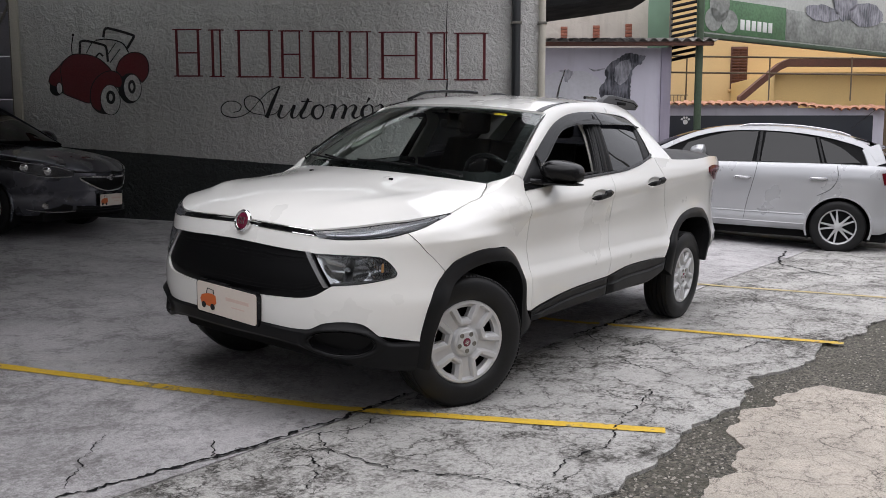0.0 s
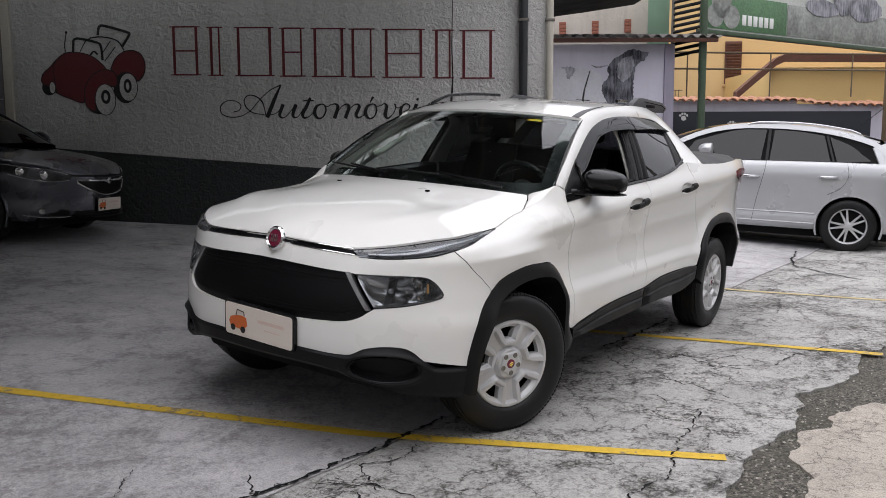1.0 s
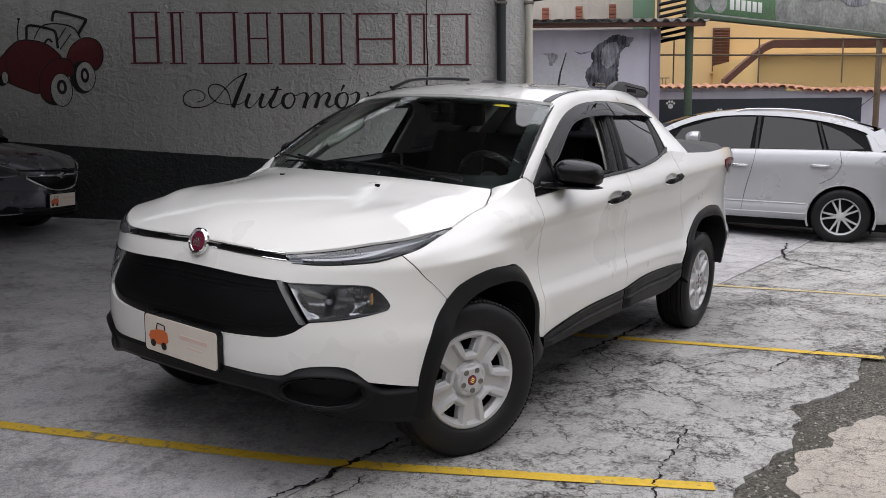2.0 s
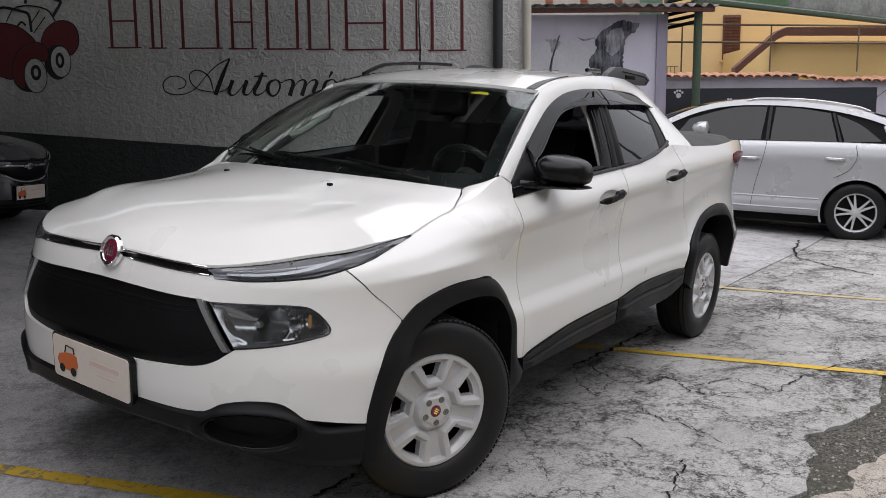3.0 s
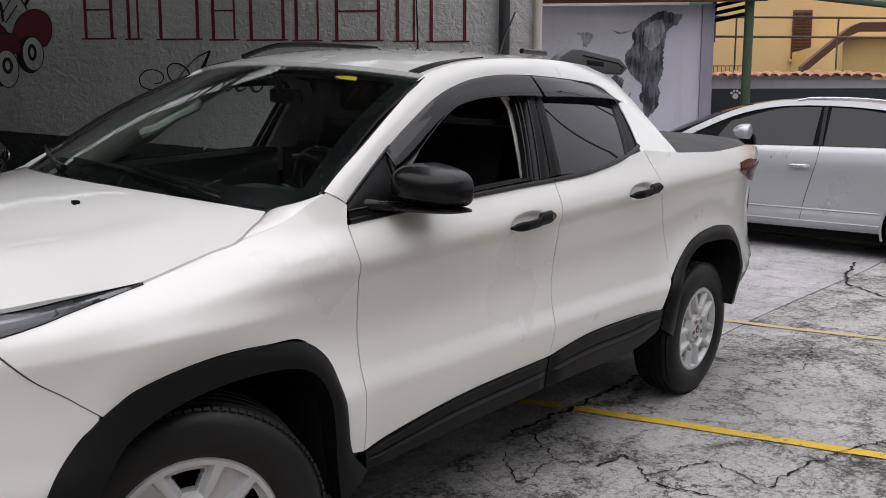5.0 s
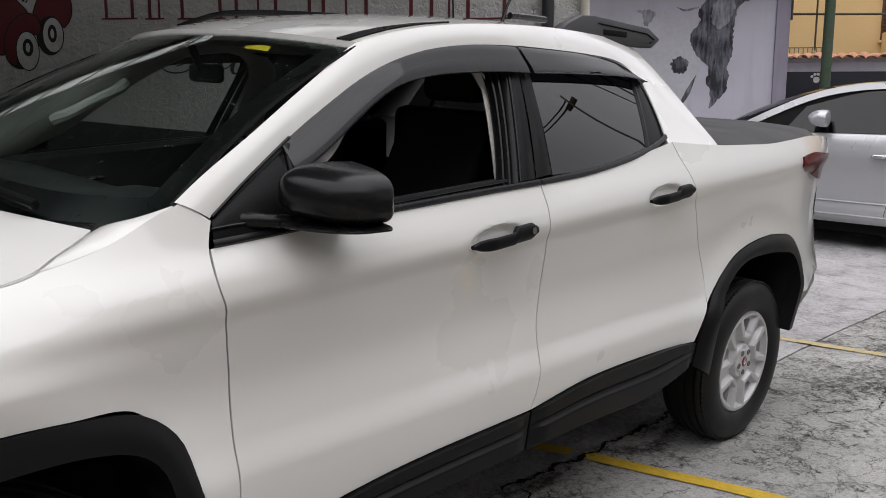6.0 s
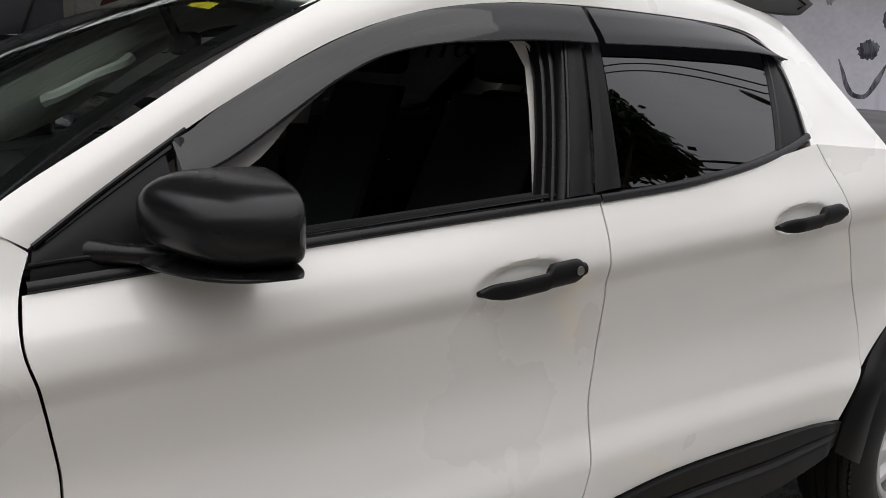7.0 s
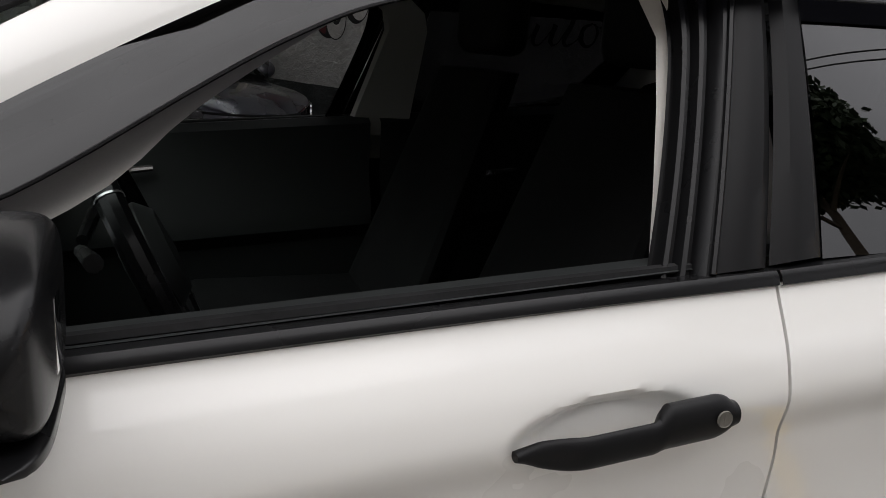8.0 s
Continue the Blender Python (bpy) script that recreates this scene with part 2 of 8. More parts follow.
# ---- ground ----
def concrete(name, tone, crack, stain, craze=0.42):
    """Old concrete: cells of broken-edged cracks at two sizes, peppered dirt, pale worn areas."""
    m, t, p = nodes_of(name)
    co = node(t, "TexCoord").outputs["Object"]

    def mul(a, b):
        return node(t, "Math", {0: a, 1: b}, operation="MULTIPLY").outputs[0]

    def cloud(scale, detail=5.0, rough=0.6, vec=co):
        return node(t, "TexNoise", {"Vector": vec, "Scale": scale, "Detail": detail, "Roughness": rough}).outputs["Fac"]

    wob = node(t, "TexNoise", {"Vector": co, "Scale": 3.5, "Detail": 9.0, "Roughness": 0.72})
    cw = node(t, "VectorMath", {0: co, 1: node(t, "VectorMath", {0: wob.outputs["Color"], "Scale": 0.30}, operation="SCALE").outputs[0]}, operation="ADD").outputs[0]

    def vein(scale, off, thick, detail=7.0):
        """Wandering hairline along the level lines of a noise."""
        far_off = node(t, "VectorMath", {0: co, 1: off}, operation="ADD").outputs[0]
        n = cloud(scale, detail, 0.62, far_off)
        d = node(t, "Math", {0: node(t, "Math", {0: n, 1: 0.5}, operation="SUBTRACT").outputs[0]}, operation="ABSOLUTE").outputs[0]
        return ramp(t, d, [(0.0, 1.0), (thick, 0.0)])

    big = node(t, "TexVoronoi", {"Vector": cw, "Scale": 2.1}, feature="DISTANCE_TO_EDGE").outputs["Distance"]
    small = node(t, "TexVoronoi", {"Vector": cw, "Scale": 7.5}, feature="DISTANCE_TO_EDGE").outputs["Distance"]
    area = cloud(1.1, 3.0)
    width = node(t, "Math", {0: cloud(9.0, 4.0), 1: 0.022, 2: -0.008}, operation="MULTIPLY_ADD").outputs[0]
    a = mul(ramp(t, node(t, "Math", {0: big, 1: width}, operation="SUBTRACT").outputs[0], [(0.0, 1.0), (0.005, 0.0)]), ramp(t, cloud(2.6, 4.0), [(0.46, 0.0), (0.53, 1.0)]))
    b = mul(ramp(t, node(t, "Math", {0: small, 1: width}, operation="SUBTRACT").outputs[0], [(0.0, 1.0), (0.012, 0.0)]), ramp(t, area, [(craze, 0.0), (craze + 0.08, 1.0)]))
    v1 = mul(vein(1.1, (3.0, 9.0, 0.0), 0.0052), ramp(t, cloud(2.2, 3.0), [(0.44, 0.0), (0.50, 1.0)]))
    v2 = mul(vein(2.7, (17.0, 2.0, 0.0), 0.0085), ramp(t, cloud(1.7, 3.0), [(0.47, 0.0), (0.54, 0.9)]))
    a = node(t, "Math", {0: a, 1: v1}, operation="MAXIMUM").outputs[0]
    b = node(t, "Math", {0: b, 1: v2}, operation="MAXIMUM").outputs[0]
    lines = mul(node(t, "Math", {0: a, 1: b}, operation="MAXIMUM").outputs[0], crack)
    # dirt gathers along the cracks and in peppered fields
    near = mul(ramp(t, big, [(0.0, 1.0), (0.12, 0.0)]), 0.06)
    near2 = mul(vein(1.1, (3.0, 9.0, 0.0), 0.045), 0.075)
    field = mul(ramp(t, cloud(0.85, 6.0, 0.65), [(0.42, 0.0), (0.62, 1.0)]), 0.125)
    speck = node(t, "Math", {0: cloud(34.0, 9.0, 0.8), 1: mul(cloud(7.0, 5.0, 0.7), 0.35)}, operation="ADD").outputs[0]
    pep = node(t, "Math", {0: speck, 1: near}, operation="ADD").outputs[0]
    pep = node(t, "Math", {0: pep, 1: near2}, operation="ADD").outputs[0]
    pep = node(t, "Math", {0: pep, 1: field}, operation="ADD").outputs[0]
    pep = node(t, "Math", {0: pep, 1: 0.175}, operation="SUBTRACT").outputs[0]
    dirt = mul(ramp(t, pep, [(0.565, 0.0), (0.76, 1.0)]), stain)
    grit = cloud(150.0, 4.0, 0.7)
    base = ramp(t, cloud(1.4, 8.0, 0.7), [(0.30, tuple(c * 0.74 for c in tone)), (0.62, tuple(min(1, c * 1.16) for c in tone))])
    c1 = node(t, "Mix", {0: dirt, 6: base, 7: (0.045, 0.041, 0.036, 1)}, data_type="RGBA")
    c2 = node(t, "Mix", {0: ramp(t, grit, [(0.36, 0.55), (0.56, 0.0)]), 6: c1.outputs[2], 7: (0.10, 0.095, 0.085, 1)}, data_type="RGBA")
    c3 = node(t, "Mix", {0: lines, 6: c2.outputs[2], 7: (0.020, 0.018, 0.014, 1)}, data_type="RGBA")
    t.links.new(c3.outputs[2], p.inputs["Base Color"])
    t.links.new(ramp(t, pep, [(0.45, 0.66), (0.7, 0.9)]), p.inputs["Roughness"])
    p.inputs["Specular IOR Level"].default_value = 0.35
    h = node(t, "Math", {0: grit, 1: mul(lines, -4.0)}, operation="ADD").outputs[0]
    h = node(t, "Math", {0: h, 1: mul(pep, 1.5)}, operation="ADD").outputs[0]
    t.links.new(node(t, "Bump", {"Height": h, "Strength": 0.5, "Distance": 0.008}).outputs["Normal"], p.inputs["Normal"])
    return m


def gravel(name, dark, pale):
    m, t, p = nodes_of(name)
    co = node(t, "TexCoord").outputs["Object"]
    st = node(t, "TexVoronoi", {"Vector": co, "Scale": 90.0, "Randomness": 1.0})
    tone = ramp(t, node(t, "SeparateColor", {0: st.outputs["Color"]}).outputs[0], [(0.0, dark), (0.65, tuple(0.5 * (a + b) for a, b in zip(dark, pale))), (1.0, pale)])
    broad = node(t, "TexNoise", {"Vector": co, "Scale": 1.3, "Detail": 6.0}).outputs["Fac"]
    moss = node(t, "Mix", {0: ramp(t, broad, [(0.45, 0.0), (0.65, 0.75)]), 6: tone, 7: (0.05, 0.048, 0.032, 1)}, data_type="RGBA")
    t.links.new(moss.outputs[2], p.inputs["Base Color"])
    p.inputs["Roughness"].default_value = 0.85
    h = ramp(t, st.outputs["Distance"], [(0.0, 1.0), (0.6, 0.0)])
    t.links.new(node(t, "Bump", {"Height": h, "Strength": 0.8, "Distance": 0.008}).outputs["Normal"], p.inputs["Normal"])
    return m


M["slab"] = concrete("weathered_concrete", (0.45, 0.44, 0.42), 1.0, 0.92)
M["slab_smooth"] = concrete("trowelled_concrete", (0.48, 0.465, 0.47), 0.20, 0.50)
M["screed"] = concrete("beige_screed", (0.47, 0.42, 0.36), 0.75, 0.10, 0.15)
M["aggregate"] = gravel("worn_aggregate", (0.016, 0.015, 0.012), (0.17, 0.155, 0.125))
def worn_paint(name, colour):
    """Road paint rubbed through to the concrete in chips."""
    m, t, p = nodes_of(name)
    co = node(t, "TexCoord").outputs["Object"]
    chip = node(t, "TexNoise", {"Vector": co, "Scale": 22.0, "Detail": 9.0, "Roughness": 0.75}).outputs["Fac"]
    wear = node(t, "TexNoise", {"Vector": co, "Scale": 1.6, "Detail": 3.0}).outputs["Fac"]
    k = node(t, "Math", {0: wear, 1: 0.35, 2: chip}, operation="MULTIPLY_ADD").outputs[0]
    tone = ramp(t, chip, [(0.35, tuple(c * 0.72 for c in colour)), (0.6, colour)])
    d = node(t, "Mix", {0: ramp(t, k, [(0.74, 0.0), (0.80, 0.9)]), 6: tone, 7: (0.16, 0.145, 0.11, 1)}, data_type="RGBA")
    t.links.new(d.outputs[2], p.inputs["Base Color"])
    p.inputs["Roughness"].default_value = 0.7
    t.links.new(node(t, "Bump", {"Height": chip, "Strength": 0.3, "Distance": 0.003}).outputs["Normal"], p.inputs["Normal"])
    return m


M["line"] = worn_paint("worn_yellow_road_paint", (0.66, 0.43, 0.03))
M["line_faded"] = worn_paint("faded_yellow_road_paint", (0.50, 0.40, 0.20))


def sheet(name, xs, ys, z0, mat, edge=None, wob=0.0):
    """A sheet that follows the yard's fall; edge(x) bounds it in y on its far side."""
    bm = bmesh.new()
    rows = []
    for x in xs:
        lim = edge(x) if edge else None
        rows.append([(x, yy, ground_z(x, yy) + z0) for yy in ([ys[0] + (lim - ys[0]) * k / (len(ys) - 1) for k in range(len(ys))] if edge else ys)])
    g = skin(bm, rows, flip=True)
    bmesh.ops.recalc_face_normals(bm, faces=bm.faces)
    if bm.faces[0].normal.z < 0:
        bmesh.ops.reverse_faces(bm, faces=bm.faces)
    ext = bmesh.ops.extrude_edge_only(bm, edges=[e for e in bm.edges if e.is_boundary])
    bmesh.ops.translate(bm, verts=[v for v in ext["geom"] if isinstance(v, bmesh.types.BMVert)], vec=(0, 0, -0.05))
    return finish(bm, name, mat)


far = [-900, -300, -120, -60, -35, -22, -16, *np.arange(-12, 8.1, 0.5), 11, 16, 25, 45, 90, 250, 900]
yard = sheet("ground", far, far, -0.014, M["aggregate"])
tagged(yard, "worn dark aggregate ground with embedded pebbles", "ground", kind="structure")


def ragged(x, amp=0.05):
    return amp * (noise.noise((x * 1.7, 3.1, 0)) + 0.6 * noise.noise((x * 5.3, 7.7, 0)) + 0.35 * noise.noise((x * 14, 1.3, 0)))


def joint_y(x):
    return 0.475 + 0.03 * noise.noise((x * 0.8, 0.4, 0)) + 0.008 * noise.noise((x * 9, 2.2, 0))


xs_f = list(np.arange(-9.4, 5.01, 0.05))
slab_a = sheet("pavement", xs_f, list(np.linspace(-9.5, 0, 40)), 0.0, M["slab_smooth"], edge=lambda x: joint_y(x) - 0.007)
tagged(slab_a, "smooth grey concrete slab under the shelter", "pavement", kind="structure")
bm = bmesh.new()
rows = []
for x in xs_f:
    a, b = joint_y(x) + 0.007, 1.93 + 0.09 * max(0, -x - 1.4) + ragged(x, 0.09)
    rows.append([(x, a + (b - a) * k / 14, ground_z(x, a) - 0.0) for k in range(15)])
g = skin(bm, rows)
if bm.faces[:][0].normal.z < 0:
    bmesh.ops.reverse_faces(bm, faces=bm.faces)
ext = bmesh.ops.extrude_edge_only(bm, edges=[e for e in bm.edges if e.is_boundary])
bmesh.ops.translate(bm, verts=[v for v in ext["geom"] if isinstance(v, bmesh.types.BMVert)], vec=(0, 0, -0.05))
tagged(finish(bm, "pavement", M["slab"]), "cracked and stained pale concrete slab", "pavement", kind="structure")

# beige screed patch with a broken edge
bm = bmesh.new()
xs_p = list(np.arange(-1.55, 5.01, 0.04))
rows = []
for x in xs_p:
    lo = 2.12 + 0.10 * math.sin(x * 3.1 + 0.8) + ragged(x + 30, 0.13) + 0.25 * max(0, x) ** 1.3 * 0.35
    rows.append([(x + 0.10 * (k / 10), lo + (4.6 - lo) * (k / 10) ** 1.5, -0.002) for k in range(11)])
g = skin(bm, rows)
if bm.faces[:][0].normal.z < 0:
    bmesh.ops.reverse_faces(bm, faces=bm.faces)
ext = bmesh.ops.extrude_edge_only(bm, edges=[e for e in bm.edges if e.is_boundary])
bmesh.ops.translate(bm, verts=[v for v in ext["geom"] if isinstance(v, bmesh.types.BMVert)], vec=(0, 0, -0.03))
tagged(finish(bm, "pavement", M["screed"]), "beige crazed screed patch with a broken edge", "pavement", kind="structure")


# loose and embedded pebbles of the aggregate strip
def pebbles():
    rng = random.Random(5)
    verts, faces = [], []
    base = [(1, 0, 0), (-1, 0, 0), (0, 1, 0), (0, -1, 0), (0, 0, 1)]
    fs = [(0, 2, 4), (2, 1, 4), (1, 3, 4), (3, 0, 4)]
    for _ in range(9000):
        x = rng.uniform(-4.5, 2.6)
        y = rng.uniform(1.85, 2.55 if x > -1.5 else 4.2)
        r = rng.uniform(0.004, 0.012) * (1.3 if rng.random() < 0.1 else 1)
        a = rng.uniform(0, 6.28)
        o = len(verts)
        for bx, by, bz in base:
            k = r * rng.uniform(0.8, 1.25)
            verts.append((x + k * (bx * math.cos(a) - by * math.sin(a)), y + k * 0.75 * (bx * math.sin(a) + by * math.cos(a)), -0.014 + k * bz * 0.55))
        faces += [tuple(o + i for i in f) for f in fs]
    me = bpy.data.meshes.new("pebbles")
    me.from_pydata(verts, [], faces)
    m, t, p = nodes_of("river_pebble")
    geo = node(t, "NewGeometry").outputs["Random Per Island"]
    t.links.new(ramp(t, geo, [(0.0, (0.03, 0.028, 0.023)), (0.6, (0.11, 0.10, 0.082)), (1.0, (0.36, 0.33, 0.29))]), p.inputs["Base Color"])
    p.inputs["Roughness"].default_value = 0.7
    me.materials.append(m)
    tagged(new("pebbles", me), "small rounded pebbles set in the aggregate", "pebbles", kind="stuff")


pebbles()


def painted_line(a, b, w, label, mat="line"):
    """A worn painted parking line from a to b on the slab."""
    bm = bmesh.new()
    d = (Vector(b) - Vector(a)).normalized()
    n2 = Vector((-d.y, d.x))
    n = int((Vector(b) - Vector(a)).length / 0.04)
    rows = []
    for i in range(n + 1):
        c = Vector(a).lerp(Vector(b), i / n)
        row = []
        for k in (-1, -0.33, 0.33, 1):
            q = c + n2 * (k * w / 2 + (0.006 * noise.noise((i * 0.35, k * 3, a[0])) if abs(k) == 1 else 0))
            row.append((q.x, q.y, ground_z(q.x, q.y) + (0.004 if q.y < 0.4 else 0.0085)))
        rows.append(row)
    skin(bm, rows)
    bmesh.ops.recalc_face_normals(bm, faces=bm.faces)
    if bm.faces[:][0].normal.z < 0:
        bmesh.ops.reverse_faces(bm, faces=bm.faces)
    tagged(finish(bm, "parking_line", M[mat]), label, "road marking", group="yellow bay lines", kind="structure")


painted_line((2.50, -4.25), (-0.235, 1.83), 0.075, "bright yellow painted bay line on concrete")
painted_line((-2.06, -0.31), (-2.34, 0.46), 0.075, "dull yellow bay line under the pickup")
painted_line((-2.355, 0.50), (-2.725, 2.10), 0.075, "yellow bay line crossing the cracked slab")
painted_line((-4.62, -0.3), (-5.25, 3.8), 0.075, "faded yellow bay line on pale concrete", "line_faded")


def crack(pts, w, seedv):
    """A dirt-filled crack along the given way."""
    rng = random.Random(seedv)
    line = resample(pts, max(6, int(55 * sum(math.dist(a, b) for a, b in zip(pts, pts[1:])))), False)
    bm = bmesh.new()
    rows = []
    for i, q in enumerate(line):
        d = line[min(i + 1, len(line) - 1)] - line[max(i - 1, 0)]
        d /= max(1e-6, np.linalg.norm(d))
        j = 0.020 * (rng.random() - 0.5) + 0.030 * noise.noise((i * 0.23, seedv * 3.7, 0))
        x, y = q[0] - d[1] * j, q[1] + d[0] * j
        ww = w * rng.uniform(0.2, 1.15) * (0.6 + 0.8 * abs(math.sin(i * 0.37 + seedv))) * min(1, 0.25 + i / 3, 0.25 + (len(line) - 1 - i) / 3)
        rows.append([(x - d[1] * s * ww, y + d[0] * s * ww, ground_z(x, y) + (0.0045 if y < 0.4 else 0.009)) for s in (-0.5, 0.5)])
    skin(bm, rows)
    bmesh.ops.recalc_face_normals(bm, faces=bm.faces)
    if bm.faces[:][0].normal.z < 0:
        bmesh.ops.reverse_faces(bm, faces=bm.faces)
    tagged(finish(bm, "crack", M["void"]), "dark dirt-filled crack in the concrete", "crack", group="cracks in the slab", kind="structure")


# ---- walls and shelter ----
def plaster(name, tone, rough_scale=15.0, depth=0.036):
    m, t, p = nodes_of(name)
    co = node(t, "TexCoord").outputs["Object"]
    broad = node(t, "TexNoise", {"Vector": co, "Scale": 0.7, "Detail": 6.0, "Roughness": 0.6}).outputs["Fac"]
    lump = node(t, "TexNoise", {"Vector": co, "Scale": rough_scale, "Detail": 3.0, "Distortion": 0.8}).outputs["Fac"]
    fine = node(t, "TexNoise", {"Vector": co, "Scale": 90.0, "Detail": 4.0}).outputs["Fac"]
    stretch = node(t, "Mapping", {"Vector": co, "Scale": (7.0, 7.0, 0.6)}).outputs[0]
    runs = node(t, "TexNoise", {"Vector": stretch, "Scale": 1.0, "Detail": 5.0}).outputs["Fac"]
    c = ramp(t, broad, [(0.3, tuple(k * 0.86 for k in tone)), (0.7, tuple(min(1, k * 1.08) for k in tone))])
    d = node(t, "Mix", {0: ramp(t, runs, [(0.52, 0.0), (0.75, 0.35)]), 6: c, 7: tuple(k * 0.55 for k in tone) + (1,)}, data_type="RGBA")
    t.links.new(d.outputs[2], p.inputs["Base Color"])
    p.inputs["Roughness"].default_value = 0.88
    h = node(t, "Math", {0: lump, 1: node(t, "Math", {0: fine, 1: 0.25}, operation="MULTIPLY").outputs[0]}, operation="ADD").outputs[0]
    t.links.new(node(t, "Bump", {"Height": h, "Strength": 1.0 if depth > 0.02 else 0.6, "Distance": depth}).outputs["Normal"], p.inputs["Normal"])
    return m


M["wall"] = plaster("grey_white_textured_plaster", (0.60, 0.59, 0.57))
M["dado"] = plaster("dark_green_grey_wall_paint", (0.035, 0.040, 0.040))
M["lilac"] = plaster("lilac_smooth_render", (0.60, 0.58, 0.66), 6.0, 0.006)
# darker copy of the lilac render: shade of the turned-away faces as colour
M["lilac_shaded"] = plaster("shaded_lilac_render", (0.34, 0.31, 0.38), 6.0, 0.006)
M["block"] = plaster("bare_pale_masonry", (0.55, 0.50, 0.44), 9.0, 0.02)


def wall_box(name, s0, s1, v0, v1, z0, z1, mat, label, bevel=0.004):
    bm = bmesh.new()
    box(bm, (s0, -max(v0, v1), z0), (s1, -min(v0, v1), z1), bevel)
    ob = finish(bm, name, mat, matrix=WALL)
    return tagged(ob, label, "wall", kind="structure")


wall_box("wall_north", -2.0, 4.30, -0.22, 0.0, -0.1, 5.4, M["wall"], "pale textured plaster wall with painted sign")
# painted dado, parallel to the sloping floor
bm = bmesh.new()
rows = []
for s in np.linspace(-2.0, 4.30, 90):
    top = 1.262 - 0.078 * s + 0.006 * noise.noise((s * 6, 0, 1)) if s < 2 else 1.106 - 0.02 * (s - 2)
    rows.append([(s, -0.005, 0.0), (s, -0.005, top), (s, 0.01, top)])
skin(bm, rows)
bmesh.ops.recalc_face_normals(bm, faces=bm.faces)
tagged(finish(bm, "trim", M["dado"], matrix=WALL), "dark painted dado along the foot of the wall", "dado", kind="structure")
wall_box("wall_pier", 4.302, 4.62, -0.22, 0.035, -0.2, 5.4, M["wall"], "grey plastered pier at the end of the wall")


def pipe_run(name, s, v, z0, z1, r, mat, label):
    bm = bmesh.new()
    tube(bm, [(s, -v, z) for z in np.linspace(z0, z1, 8)], r, 16)
    t0 = thing(name, label, "pipe", WALL)
    part("pipe", bm, mat, t0)
    for z in np.arange(z0 + 0.6, z1, 1.2):
        bm = bmesh.new()
        box(bm, (s - r - 0.012, -v - r - 0.004, z), (s + r + 0.012, -v + r + 0.02, z + 0.03), 0.003)
        part("clip", bm, M["steel"], t0)


M["pipe_dark"] = surface("dark_grey_downpipe", (0.03, 0.032, 0.035), 0.4, vary=0.2)
M["pipe_pale"] = surface("pale_cream_pvc_pipe", (0.50, 0.47, 0.40), 0.45, vary=0.1)
pipe_run("downpipe", 4.335, 0.095, -0.1, 5.3, 0.055, M["pipe_dark"], "dark downpipe on the end of the wall")
pipe_run("downpipe", 4.66, 0.08, -0.1, 5.3, 0.045, M["pipe_pale"], "pale cream plastic pipe beside the pier")

# post and braced metal gate at the other end of the wall
wall_box("wall_post", -2.10, -2.002, -0.1, 0.04, -0.1, 5.4, M["pipe_pale"], "narrow pale post at the end of the wall")
gate = thing("metal_gate", "purple-grey sheet metal gate with diagonal bracing", "gate", WALL)
M["gate"] = surface("purple_grey_sheet_metal", (0.20, 0.19, 0.22), 0.5, vary=0.15)
for i in range(8):
    bm = bmesh.new()
    z = 0.35 + i * 0.55
    box(bm, (-6.0, 0.10, z), (-2.12, 0.13, z + 0.545), 0.006)
    part("panel", bm, M["gate"], gate)
for i in range(6):
    bm = bmesh.new()
    s = -2.16 - i * 0.75
    tube(bm, [(s, 0.075, 0.4), (s - 0.72, 0.075, 1.9), (s, 0.075, 3.2), (s - 0.72, 0.075, 4.7)], 0.018, 6)
    part("brace", bm, M["steel"], gate)
bm = bmesh.new()
tube(bm, [(-2.15, 0.08, 0.35), (-2.15, 0.08, 4.9)], 0.025, 8)
part("stile", bm, M["steel"], gate)


# ---- the white pickup: body surfaces ----
def knots(keys):
    """A smooth curve through (x, y) knots that never overshoots them."""
    xs, ys = [k[0] for k in keys], [k[1] for k in keys]
    n = len(xs)
    h = [xs[i + 1] - xs[i] for i in range(n - 1)]
    s = [(ys[i + 1] - ys[i]) / h[i] for i in range(n - 1)]
    m = [s[0]] + [0.0 if s[i - 1] * s[i] <= 0 else 2 * s[i - 1] * s[i] / (s[i - 1] + s[i]) for i in range(1, n - 1)] + [s[-1]]

    def f(x):
        if x <= xs[0]:
            return ys[0]
        if x >= xs[-1]:
            return ys[-1]
        i = 0
        while x > xs[i + 1]:
            i += 1
        t = (x - xs[i]) / h[i]
        return (2 * t**3 - 3 * t**2 + 1) * ys[i] + (t**3 - 2 * t**2 + t) * h[i] * m[i] + (3 * t**2 - 2 * t**3) * ys[i + 1] + (t**3 - t**2) * h[i] * m[i + 1]

    return f


def ease(a, b, x):
    t = min(1, max(0, (x - a) / (b - a)))
    return t * t * (3 - 2 * t)


XS, RA = 0.30, 0.60
NOSE = knots([(0.12, 0.70), (0.19, 0.77), (0.29, 0.83), (0.42, 0.868), (0.55, 0.884), (0.65, 0.884), (0.77, 0.858), (0.87, 0.824), (0.94, 0.792), (1.0, 0.75)])


def belt_z(x):
    return 1.085 + 0.073 * (-0.5 - min(x, -0.3))


